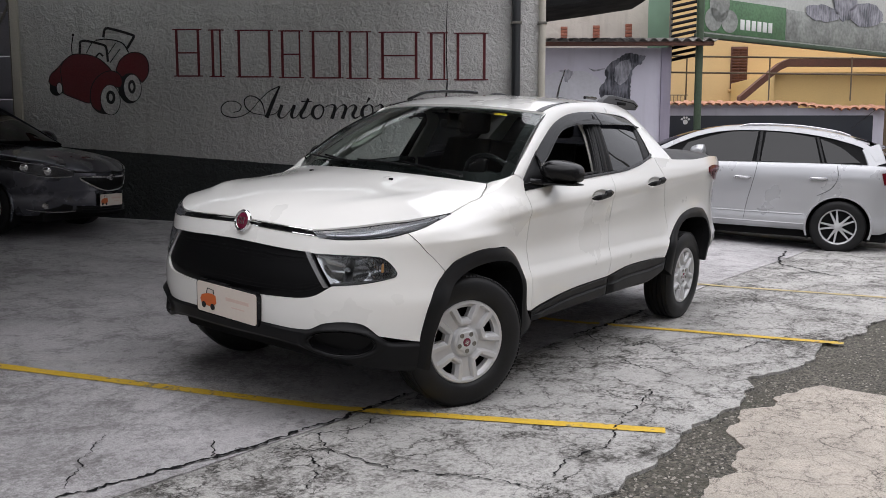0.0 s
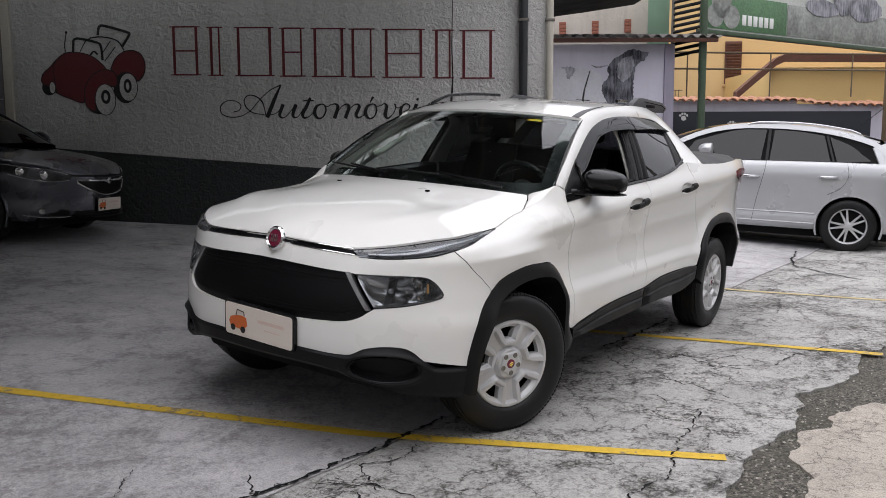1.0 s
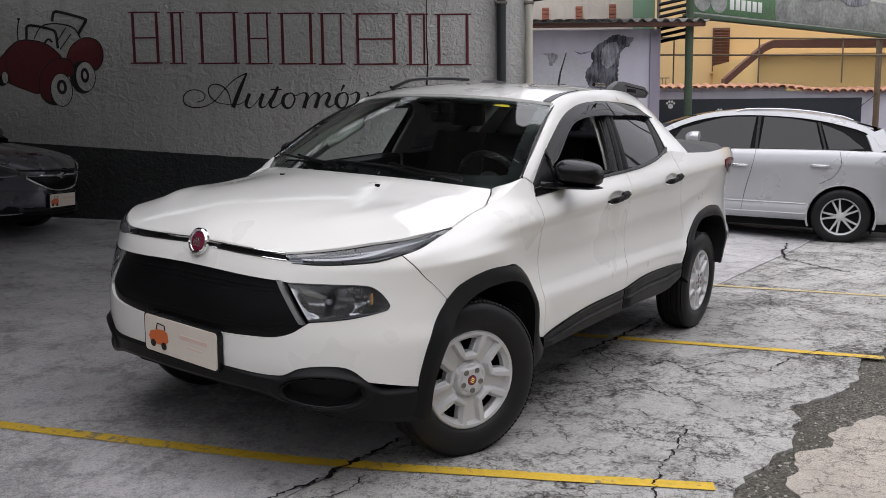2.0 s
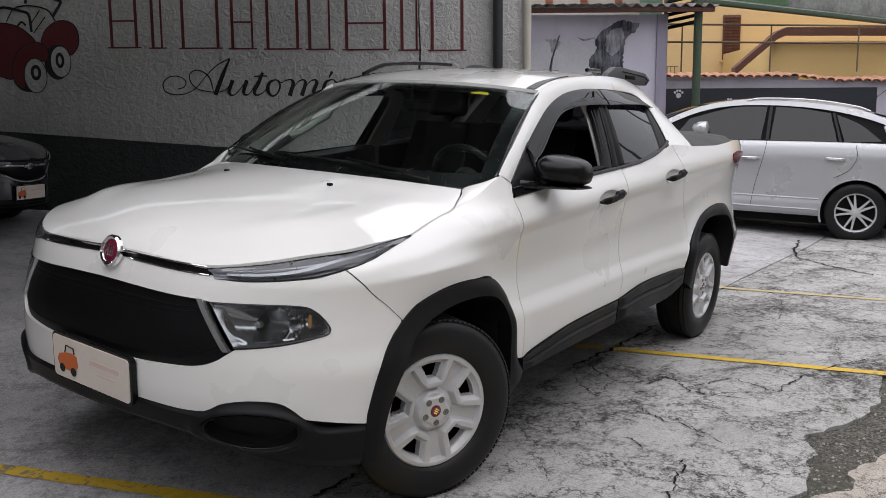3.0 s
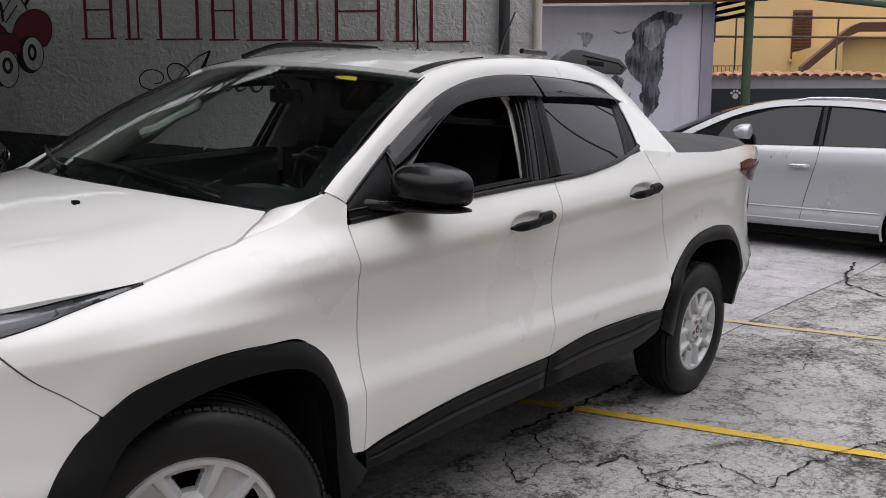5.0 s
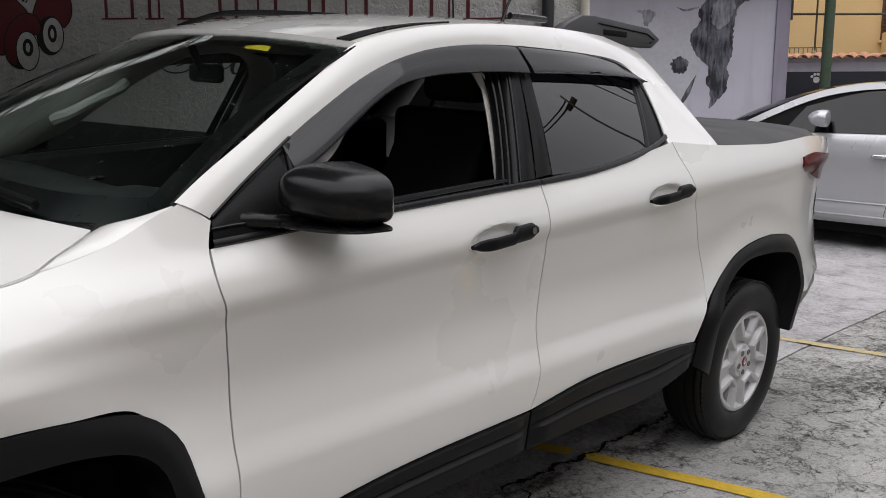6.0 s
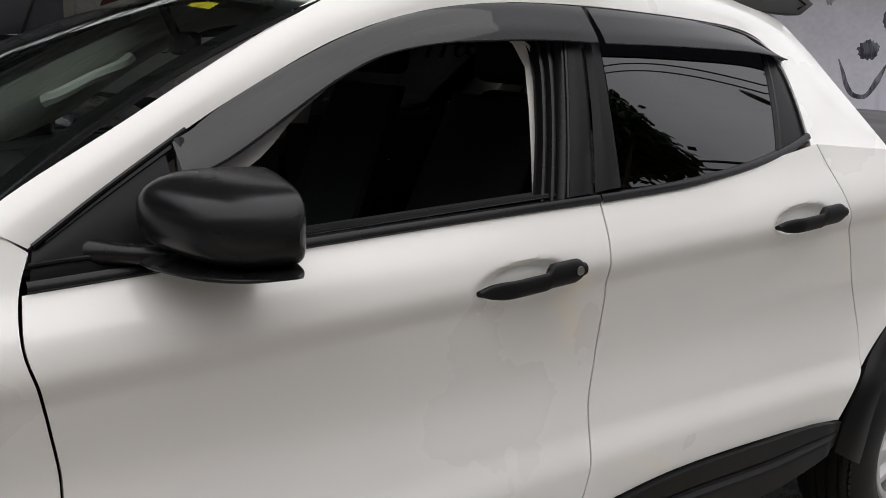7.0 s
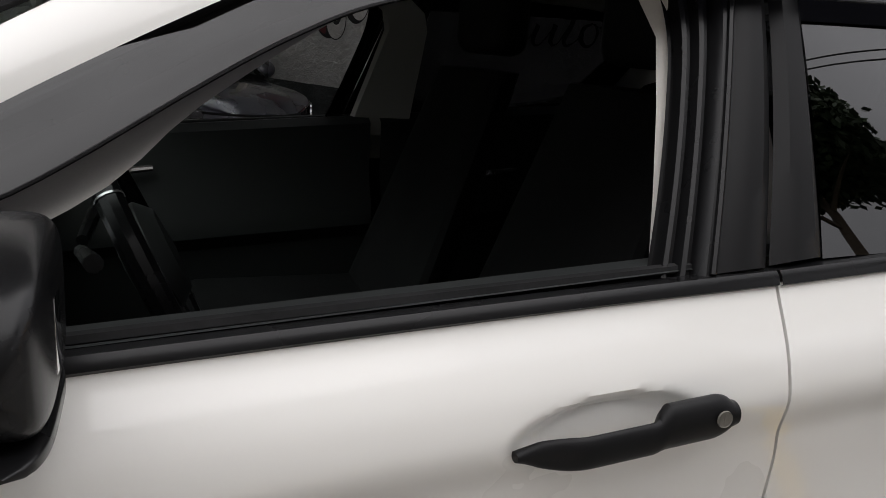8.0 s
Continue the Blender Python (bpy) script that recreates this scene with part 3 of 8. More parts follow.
def side_y(x, z):
    """Half the body's width at the station x and height z, below the glass."""
    zb, zc, k = belt_z(x), 1.055 + 0.06 * (-1.55 - x), ease(0.15, -0.55, x)
    zl = 0.60 + 0.02 * ease(-0.6, -2.2, x)
    y = knots([(0.10, 0.80), (0.22, 0.865), (0.32, 0.893), (0.45, 0.908), (zl, 0.920), (zl + 0.085, 0.897), (0.5 * (zl + zc) - 0.01, 0.887 - 0.006 * k), (zc - 0.06, 0.911), (zc, 0.930 + 0.004 * k), (zc + 0.03, 0.929), (max(zb, zc + 0.06) + 0.01, 0.888), (max(zb, zc + 0.06) + 0.13, 0.845)])(z)
    for cx in (0.0, -2.99):
        r = math.hypot((x - cx), (z - 0.335) * 0.98)
        y += 0.018 * math.exp(-(((r - 0.50) / 0.085) ** 2)) * ease(0.2, 0.5, z)
    if z > 0.88:
        y -= ease(-0.5, 0.15, x) * 0.11 * ((z - 0.88) / 0.12) ** 1.3
    for cx, cz in ((-1.335, 1.036), (-2.185, 1.097)):
        xr, zr = x - cx, z - cz + 0.075 * (x - cx)
        d = math.hypot(xr / 0.118, zr / (0.040 if zr > 0 else 0.034))
        y -= 0.019 * ease(1.0, 0.55, d)
    if x < -3.2:
        y -= 0.16 * ((-x - 3.2) / 0.75) ** 2.2
    return y + 0.017 - 0.0576 * (z - 0.044)


def body(u, z, side=1, off=0.0):
    """A place on the body: u is the station x back from the corner of the nose, and runs on round it to the middle."""
    def at(u, z):
        if u <= XS:
            return Vector((u, side * side_y(u, z), z))
        f = min((u - XS) / RA, math.pi / 2)
        return Vector((XS + (NOSE(z) - XS) * math.sin(f) * (1 - 0.06 * ease(0.9, 1.571, f)), side * side_y(XS, z) * math.cos(f), z))

    p = at(u, z)
    if off:
        e = 0.004
        n = (at(u + e, z) - at(u - e, z)).cross(at(u, z + e) - at(u, z - e)).normalized()
        if n.dot(Vector((p.x + 1.2, p.y, 0))) < 0:
            n = -n
        p = p + n * off
    return p


UMID = XS + RA * math.pi / 2


def un(x, z):
    """The station round the nose whose place is x at height z."""
    return XS + RA * math.asin(min(1, max(0, (x - XS) / (NOSE(z) - XS)))) if x > XS else x


def cab_y(x, z):
    """Half the cab's width above the belt line."""
    h = max(0, z - (1.085 + 0.073 * (-0.5 - x)))
    y = 0.885 - 0.36 * h - 0.25 * h * h
    if x < -1.6:
        y -= 0.09 * ((-x - 1.6) / 0.8) ** 1.5 * h / 0.25
    return y + 0.017 - 0.0576 * (z - 0.044)


def cab(x, z, side=1, off=0.0):
    e = 0.004
    p = Vector((x, side * cab_y(x, z), z))
    if off:
        n = Vector((-(cab_y(x + e, z) - cab_y(x - e, z)) / (2 * e), side, -(cab_y(x, z + e) - cab_y(x, z - e)) / (2 * e))).normalized()
        p = p + n * off
    return p


def panel(bm, cols, nu, nv, surf=body, side=1, lip=0.016, off=0.0, bulge=None, straight=False):
    """A sheet over columns of (u, z) lines, laid on a surface, its rim turned inwards."""
    lines = [resample(c, nv, not straight) for c in cols]
    rows = [resample([ln[j] for ln in lines], nu) for j in range(nv + 1)]
    pts, ins = [], []
    for j, r in enumerate(rows):
        a, b = [], []
        for i, (u, z) in enumerate(r):
            o = off + (bulge(i / nu, j / nv) if bulge else 0)
            a.append(surf(u, z, side, o))
            b.append(surf(u, z, side, -lip))
        pts.append(a)
        ins.append(b)
    g = skin(bm, pts, flip=side < 0)
    if lip:
        ring = [(0, i) for i in range(nu + 1)] + [(j, nu) for j in range(1, nv + 1)] + [(nv, i) for i in range(nu - 1, -1, -1)] + [(j, 0) for j in range(nv - 1, 0, -1)]
        inner = {k: bm.verts.new(ins[k[0]][k[1]]) for k in ring}
        for a, b in zip(ring, ring[1:] + ring[:1]):
            f = (g[a[0]][a[1]], inner[a], inner[b], g[b[0]][b[1]])
            bm.faces.new(f if side > 0 else f[::-1])
    return g


# the truck leans a little, as its far wheels stand on the rising slab
TRUCK = Matrix.Translation((0, -0.017, 0.052)) @ Matrix.Rotation(radians(-3.3), 4, "X")
pickup = thing("pickup_truck", "white double-cab pickup truck with black plastic cladding, parked", "pickup truck", TRUCK)

# side lines, as (station, height)
ARCH_F = [(-0.545, 0.37), (-0.472, 0.455), (-0.440, 0.62), (-0.415, 0.722), (-0.342, 0.787), (-0.23, 0.808), (-0.033, 0.809), (0.168, 0.774), (0.300, 0.703), (un(0.378, 0.61), 0.612), (un(0.418, 0.46), 0.463), (un(0.425, 0.3), 0.30)]
ARCH_FI = [(-0.445, 0.30), (-0.425, 0.385), (-0.385, 0.602), (-0.36, 0.684), (-0.301, 0.727), (-0.18, 0.744), (0.03, 0.725), (0.19, 0.672), (0.290, 0.58), (0.335, 0.50), (0.365, 0.40), (0.37, 0.28)]
ARCH_R = [(-2.435, 0.455), (-2.455, 0.535), (-2.51, 0.635), (-2.65, 0.757), (-2.80, 0.832), (-3.0, 0.868), (-3.17, 0.868), (-3.30, 0.846), (-3.382, 0.790), (-3.395, 0.720), (-3.372, 0.640), (-3.360, 0.550), (-3.335, 0.450)]
ARCH_RI = [(-2.545, 0.40), (-2.55, 0.55), (-2.60, 0.65), (-2.71, 0.745), (-2.84, 0.795), (-3.0, 0.805), (-3.15, 0.797), (-3.262, 0.772), (-3.318, 0.705), (-3.312, 0.640), (-3.296, 0.540), (-3.265, 0.440)]
SEAM_F = [(-0.530, 0.435), (-0.534, 0.55), (-0.538, 0.67), (-0.543, 0.81), (-0.530, 0.90), (-0.517, 0.967), (-0.501, 1.03), (-0.506, 1.092)]
SEAM_M = [(-1.505, 0.515), (-1.530, 0.57), (-1.551, 0.672), (-1.556, 0.743), (-1.575, 0.834), (-1.574, 0.957), (-1.556, 1.056), (-1.560, 1.166)]
SEAM_R = [(-2.440, 0.545), (-2.495, 0.625), (-2.535, 0.675), (-2.54, 0.80), (-2.47, 0.97), (-2.385, 1.10), (-2.305, 1.268)]
G = 0.0022


def shift(line, du):
    return [(u + du, z) for u, z in line]


def cut(line, a, b):
    r = resample(line, 60)
    return [tuple(q) for q in r[int(a * 60):int(b * 60) + 1:3]]


for sd in (1, -1):
    # front door
    door = new("door")
    door.parent = pickup
    tagged(door, "white front door with the window wound down")
    bm = bmesh.new()
    panel(bm, [shift(SEAM_F, -G), [(-0.98, 0.492), (-0.99, 0.75), (-0.99, 1.0), (-0.985, 1.127)], shift(SEAM_M, G)], 150 if sd > 0 else 50, 120 if sd > 0 else 50, side=sd)
    part("door_skin", bm, M["paint"], door)
    # rear door
    door2 = new("door")
    door2.parent = pickup
    tagged(door2, "white rear door with a dark tinted window")
    bm = bmesh.new()
    panel(bm, [shift(SEAM_M, -G), [(-1.80, 0.552), (-1.82, 0.75), (-1.83, 1.0), (-1.82, 1.184)], [(-2.20, 0.556), (-2.22, 0.75), (-2.20, 1.0), (-2.12, 1.236)], shift(SEAM_R, G)], 140 if sd > 0 else 50, 120 if sd > 0 else 50, side=sd)
    part("door_skin", bm, M["paint"], door2)
    # front wing
    bm = bmesh.new()
    seam_b = [(0.245, 0.736), (un(0.392, 0.853), 0.853), (un(0.458, 0.930), 0.930)]
    panel(bm, [seam_b, [(0.168, 0.777), (0.25, 0.90), (un(0.34, 0.955), 0.955)], [(-0.033, 0.812), (0.04, 0.93), (0.085, 0.997)], [(-0.20, 0.812), (-0.15, 0.95), (-0.11, 1.042)],
               [(-0.342, 0.790), (-0.34, 0.95), (-0.315, 1.105)], [(-0.443, 0.62), (-0.44, 0.90), (-0.425, 1.165)], [(-0.470, 0.455), (-0.475, 0.8), (-0.470, 1.178)], [*shift(SEAM_F, G), (-0.522, 1.145)]], 60, 44, side=sd)
    part("front_wing", bm, M["paint"], pickup)
    # bed side
    bm = bmesh.new()
    panel(bm, [shift(SEAM_R, -G)[2:], [(-2.66, 0.765), (-2.63, 1.0), (-2.62, 1.252)], [(-2.80, 0.835), (-2.81, 1.0), (-2.82, 1.250)], [(-3.0, 0.871), (-3.0, 1.0), (-3.02, 1.250)],
               [(-3.2, 0.865), (-3.2, 1.0), (-3.22, 1.262)], [(-3.345, 0.813), (-3.34, 1.0), (-3.36, 1.272)], [(-3.398, 0.715), (-3.43, 1.0), (-3.46, 1.275)], [(-3.374, 0.600), (-3.52, 0.95), (-3.58, 1.272)],
               [(-3.64, 0.632), (-3.72, 0.95), (-3.74, 1.262)], [(-3.90, 0.62), (-3.93, 0.95), (-3.92, 1.24)]], 56, 30, side=sd)
    part("bed_side", bm, M["paint"], pickup)
    # pillar and roof rail of the cab
    inner = [(-0.522, 1.148), (-0.545, 1.165), (-0.644, 1.230), (-0.77, 1.307), (-0.883, 1.366), (-1.007, 1.430), (-1.139, 1.483), (-1.278, 1.521), (-1.458, 1.545), (-1.655, 1.553), (-1.845, 1.553), (-2.073, 1.549), (-2.26, 1.537), (-2.335, 1.510), (-2.362, 1.455), (-2.345, 1.380), (-2.305, 1.270), (-2.300, 1.250)]
    outer = [(-0.455, 1.183), (-0.53, 1.232), (-0.662, 1.308), (-0.78, 1.378), (-0.90, 1.447), (-1.04, 1.525), (-1.16, 1.557), (-1.30, 1.584), (-1.47, 1.604), (-1.66, 1.616), (-1.90, 1.624), (-2.13, 1.624), (-2.36, 1.616), (-2.50, 1.595), (-2.555, 1.52), (-2.585, 1.40), (-2.622, 1.256), (-2.630, 1.236)]
    a, b = resample(inner, 90), resample(outer, 90)
    bm = bmesh.new()
    rows = []
    for p, q in zip(a, b):
        rows.append([cab(p[0], p[1], sd, -0.02)] + [cab(*(p + (q - p) * k / 7), sd, 0.006 * math.sin(math.pi * k / 7) + 0.004) for k in range(8)] + [cab(q[0], q[1], sd, -0.03)])
    skin(bm, rows, flip=sd < 0)
    part("cab_frame", bm, M["paint"], pickup)
    # arch cladding
    for nm, o_l, i_l in (("front_arch", ARCH_F, ARCH_FI), ("rear_arch", ARCH_R, ARCH_RI)):
        a, b = resample(o_l, 60), resample(i_l, 60)
        bm = bmesh.new()
        rows = []
        for p, q in zip(a, b):
            row = [body(p[0], p[1], sd, -0.004)]
            for k in range(7):
                w = k / 6
                r = p + (q - p) * w
                row.append(body(r[0], r[1], sd, 0.006 + 0.014 * math.sin(min(1, w * 1.6) * math.pi / 2)))
            row.append(body(q[0], q[1], sd, -0.06))
            row.append(body(q[0], q[1], sd, -0.12))
            rows.append(row)
        skin(bm, rows, flip=sd < 0)
        part("arch_cladding", bm, M["trim"], pickup)
    # sill cladding, one piece for each door and the sill below them
    for cols in ([[(-0.545, 0.372), (-0.533, 0.428)], [(-0.70, 0.375), (-0.70, 0.450)], [(-0.98, 0.380), (-0.98, 0.487)], [(-1.49, 0.392), (-1.50, 0.510)]],
                 [[(-1.50, 0.392), (-1.51, 0.510)], [(-1.80, 0.395), (-1.80, 0.547)], [(-2.15, 0.395), (-2.15, 0.553)], [(-2.33, 0.43), (-2.33, 0.552)], [(-2.43, 0.47), (-2.445, 0.540)]]):
        bm = bmesh.new()
        panel(bm, cols, 40, 26, side=sd, lip=0.03, off=0.004, bulge=lambda u, v: ease(0, 0.06, u) * ease(0, 0.06, 1 - u) * (0.020 * ease(0.0, 0.12, v) - 0.016 * ease(0.52, 0.60, v) + 0.007 * ease(0.62, 0.70, v)))
        part("sill_cladding", bm, M["trim"], pickup)
    bm = bmesh.new()
    panel(bm, [[(-0.545, 0.33), (-0.545, 0.40)], [(-1.5, 0.345), (-1.5, 0.42)], [(-2.45, 0.36), (-2.44, 0.46)]], 30, 6, side=sd, lip=0.20, off=-0.12)
    part("sill", bm, M["trim"], pickup)

# bonnet
EDGE = [(UMID, 0.942), (UMID - 0.12, 0.941), (un(0.722, 0.930), 0.930), (un(0.631, 0.951), 0.951), (un(0.52, 0.974), 0.974), (un(0.419, 0.984), 0.984), (XS, 0.993), (0.20, 0.995), (0.09, 1.001), (0.0, 1.019), (-0.11, 1.045)]
CORNER = [(-0.190, 0.765, 1.067), (-0.236, 0.750, 1.090), (-0.285, 0.733, 1.110), (-0.325, 0.710, 1.127)]
bm = bmesh.new()
edge3 = resample([tuple(body(u, z)) for u, z in EDGE] + CORNER, 60)
mid3 = resample([(0.763, 0, 0.942), (0.752, 0, 0.962), (0.720, 0, 0.990), (0.635, 0, 1.030), (0.5, 0, 1.070), (0.3, 0, 1.106), (0.1, 0, 1.136), (-0.05, 0, 1.154), (-0.12, 0, 1.161)], 60)
rows = []
for c, e in zip(mid3, edge3):
    row = []
    for k in range(-16, 17):
        w = abs(k) / 16
        x, z = c[0] + (e[0] - c[0]) * w**2, c[2] + (e[2] - c[2]) * w**2.3
        z += 0.015 * math.exp(-(((w - 0.70 - 0.10 * (0.8 - e[0])) / 0.075) ** 2)) * ease(0.78, 0.45, e[0]) * ease(-0.30, 0.0, e[0])
        row.append(Vector((x, math.copysign(e[1] * w, k), z)))
    rows.append(row)
rows = [[Vector((p.x - 0.012, p.y, p.z - 0.015)) for p in rows[0]]] + rows
g = skin(bm, rows)
bd = [e for e in bm.edges if e.is_boundary]
ext = bmesh.ops.extrude_edge_only(bm, edges=bd)
bmesh.ops.translate(bm, verts=[v for v in ext["geom"] if isinstance(v, bmesh.types.BMVert)], vec=(0, 0, -0.02))
part("bonnet", bm, M["paint"], pickup)
# shoulders of the wings, between the bonnet's corner, the screen and the pillar
for sd in (1, -1):
    bm = bmesh.new()
    inn = resample([tuple(body(-0.11, 1.042))] + [(x - 0.006, y + 0.004, z) for x, y, z in CORNER] + [(-0.352, 0.724, 1.138), (-0.388, 0.750, 1.148), (-0.425, 0.777, 1.162), (-0.458, 0.798, 1.180)], 30)
    out = resample([tuple(body(u, z)) for u, z in ((-0.11, 1.042), (-0.20, 1.066), (-0.315, 1.105), (-0.375, 1.136), (-0.425, 1.165), (-0.470, 1.180))], 30)
    rows = []
    for p, q in zip(inn, out):
        P, Q = Vector(p), Vector(q)
        row = [P + Vector((0.0, 0.0, -0.02))] + [P.lerp(Q, k / 6) + Vector((0, 0, 0.010 * math.sin(math.pi * k / 6) * min(1, (Q - P).length / 0.06))) for k in range(7)] + [Q + Vector((0, 0, -0.01))]
        rows.append([Vector((v.x, sd * v.y, v.z)) for v in row])
    skin(bm, rows, flip=sd < 0)
    part("wing_shoulder", bm, M["paint"], pickup)

# ---- pickup: front end ----
GR_TOP = [(UMID, 0.842), (un(0.827, 0.839), 0.839), (un(0.794, 0.831), 0.831), (un(0.749, 0.826), 0.826)]
LAMP_TOP = [(un(0.745, 0.823), 0.823), (un(0.660, 0.825), 0.825), (un(0.600, 0.824), 0.824), (un(0.568, 0.816), 0.816)]
LAMP_TIP = [(un(0.568, 0.816), 0.816), (un(0.540, 0.787), 0.787), (un(0.522, 0.749), 0.749), (un(0.531, 0.732), 0.732), (un(0.552, 0.724), 0.724)]
LAMP_BOT = [(un(0.730, 0.682), 0.682), (un(0.660, 0.695), 0.695), (un(0.600, 0.710), 0.710), (un(0.552, 0.724), 0.724)]
GR_BOT = [(UMID, 0.605), (un(0.872, 0.603), 0.603), (un(0.832, 0.610), 0.610), (un(0.795, 0.618), 0.618), (un(0.766, 0.640), 0.640), (un(0.737, 0.676), 0.676)]
TOP_L = [(UMID, 0.917), (un(0.800, 0.914), 0.914), (un(0.745, 0.902), 0.902), (un(0.700, 0.889), 0.889), (un(0.655, 0.891), 0.891), (un(0.545, 0.906), 0.906)]
WHITE_B = [(UMID, 0.474), (un(0.855, 0.477), 0.477), (un(0.781, 0.473), 0.473), (un(0.752, 0.507), 0.507), (un(0.704, 0.522), 0.522), (un(0.649, 0.513), 0.513), (un(0.595, 0.460), 0.460)]

bm_w = bmesh.new()
for sd in (1, -1):
    na, nl, nb = 6, 14, 14
    top_low = resample(GR_TOP, 22)[:-1] + resample(LAMP_TOP, 18)
    top_hi = resample(TOP_L, 40)
    strip = [[body(*(p + (q - p) * k / na), sd) for p, q in zip(top_low, top_hi)] for k in range(na + 1)]
    skin(bm_w, strip, flip=sd > 0)
    low_hi = resample(GR_BOT, 22)[:-1] + resample(LAMP_BOT, 18)
    low_lo = resample(WHITE_B, 40)
    strip = [[body(*(p + (q - p) * k / nb), sd) for p, q in zip(low_lo, low_hi)] for k in range(nb + 1)]
    skin(bm_w, strip, flip=sd > 0)
    # the outer part: from the lamp's tip round to the arch and the seam
    left = [low_lo[-1] + (low_hi[-1] - low_lo[-1]) * k / nb for k in range(nb)] + resample(LAMP_TIP, nl)[::-1][:-1] + [top_low[-1] + (top_hi[-1] - top_low[-1]) * k / na for k in range(na + 1)]
    right = resample([(un(0.422, 0.424), 0.424), (un(0.420, 0.46), 0.463), (un(0.380, 0.61), 0.612), (0.306, 0.703), (0.252, 0.739), (un(0.397, 0.853), 0.853), (un(0.464, 0.928), 0.928)], len(left) - 1)
    strip = [[body(*(p + (q - p) * k / 14), sd) for p, q in zip(left, right)] for k in range(15)]
    skin(bm_w, strip, flip=sd < 0)
bmesh.ops.remove_doubles(bm_w, verts=bm_w.verts, dist=0.0008)
ext = bmesh.ops.extrude_edge_only(bm_w, edges=[e for e in bm_w.edges if e.is_boundary])
for v in ext["geom"]:
    if isinstance(v, bmesh.types.BMVert):
        d = Vector((v.co.x + 0.3, v.co.y * 0.8, 0)).normalized()
        v.co -= d * 0.02
bumper = part("front_bumper", bm_w, M["paint"], pickup, "white painted front bumper")

for sd in (1, -1):
    bm = bmesh.new()
    tube(bm, [body(u, z, sd, 0.0004) for u, z in resample([(0.2485, 0.7375), (0.325, 0.798), (un(0.3945, 0.853), 0.853), (un(0.461, 0.929), 0.929)], 24)], 0.0009, 5)
    part("bumper_seam", bm, M["void"], pickup)

# grille: a dark inset with fine horizontal ribs
grille = new("grille")
grille.parent = pickup
tagged(grille, "plain black front grille")
bm = bmesh.new()
for sd in (1, -1):
    a, b = resample(GR_TOP, 24), resample(GR_BOT, 24)
    rows = [[body(*(p + (q - p) * k / 14), sd, -0.012 + 0.006 * math.sin(math.pi * k / 14)) for p, q in zip(a, b)] for k in range(15)]
    skin(bm, rows, flip=sd < 0)
bmesh.ops.remove_doubles(bm, verts=bm.verts, dist=0.0005)
part("grille_mesh", bm, M["mesh_black"], grille)
for k in range(2, 13):
    bm = bmesh.new()
    for sd in (1, -1):
        rows = [[body(*(p + (q - p) * (k + o) / 14), sd, h) for p, q in zip(a, b)] for o, h in ((-0.16, -0.010), (-0.12, -0.0068), (0.12, -0.0068), (0.16, -0.010))]
        skin(bm, rows, flip=sd < 0)
    bmesh.ops.remove_doubles(bm, verts=bm.verts, dist=0.0005)
    part("slat", bm, M["mesh_black"], grille)

# slim chrome-edged bar under the bonnet, with the round badge
bar = new("bonnet_bar")
bar.parent = pickup
HI = [(UMID, 0.940), (un(0.790, 0.936), 0.936), (un(0.722, 0.926), 0.926)]
LO = [(UMID, 0.918), (un(0.800, 0.914), 0.914), (un(0.728, 0.900), 0.900)]
for nm, mt, k0, k1, o in (("bar_body", "satin", 0.0, 1.0, -0.006), ("chrome_strip", "chrome", -0.02, 0.16, 0.002), ("chrome_strip", "chrome", 0.90, 1.10, 0.002)):
    bm = bmesh.new()
    for sd in (1, -1):
        a, b = resample(HI, 24), resample(LO, 24)
        rows = [[body(*(p + (q - p) * k), sd, h) for p, q in zip(a, b)] for k, h in ((k0, o - 0.01), (k0, o), ((k0 + k1) / 2, o + 0.001), (k1, o), (k1, o - 0.01))]
        skin(bm, rows, flip=sd < 0)
    bmesh.ops.remove_doubles(bm, verts=bm.verts, dist=0.0005)
    part(nm, bm, M[mt], bar)
bd = Matrix.Translation((0.772, 0.060, 0.926)) @ Matrix.Rotation(radians(-14), 4, "Y")
badge = new("badge")
badge.parent = pickup
tagged(badge, "round chrome-rimmed badge with a wine-red disc")
for nm, mt, prof in (("badge_ring", "chrome", [(0.0, 0.0), (0.046, 0.0), (0.055, 0.012), (0.054, 0.022), (0.047, 0.028), (0.040, 0.024), (0.038, 0.02)]), ("badge_disc", "badge", [(0.0, 0.026), (0.02, 0.0255), (0.039, 0.021), (0.039, 0.01)])):
    bm = bmesh.new()
    lathe(bm, prof, 40, "x")
    bm.transform(bd)
    part(nm, bm, M[mt], badge)
for k in (-1.5, -0.5, 0.5, 1.5):
    bm = bmesh.new()
    box(bm, (0.023, k * 0.011 - 0.0028, -0.017), (0.0272, k * 0.011 + 0.0028, 0.017), 0.0008)
    bm.transform(bd)
    part("badge_bar", bm, M["chrome"], badge)


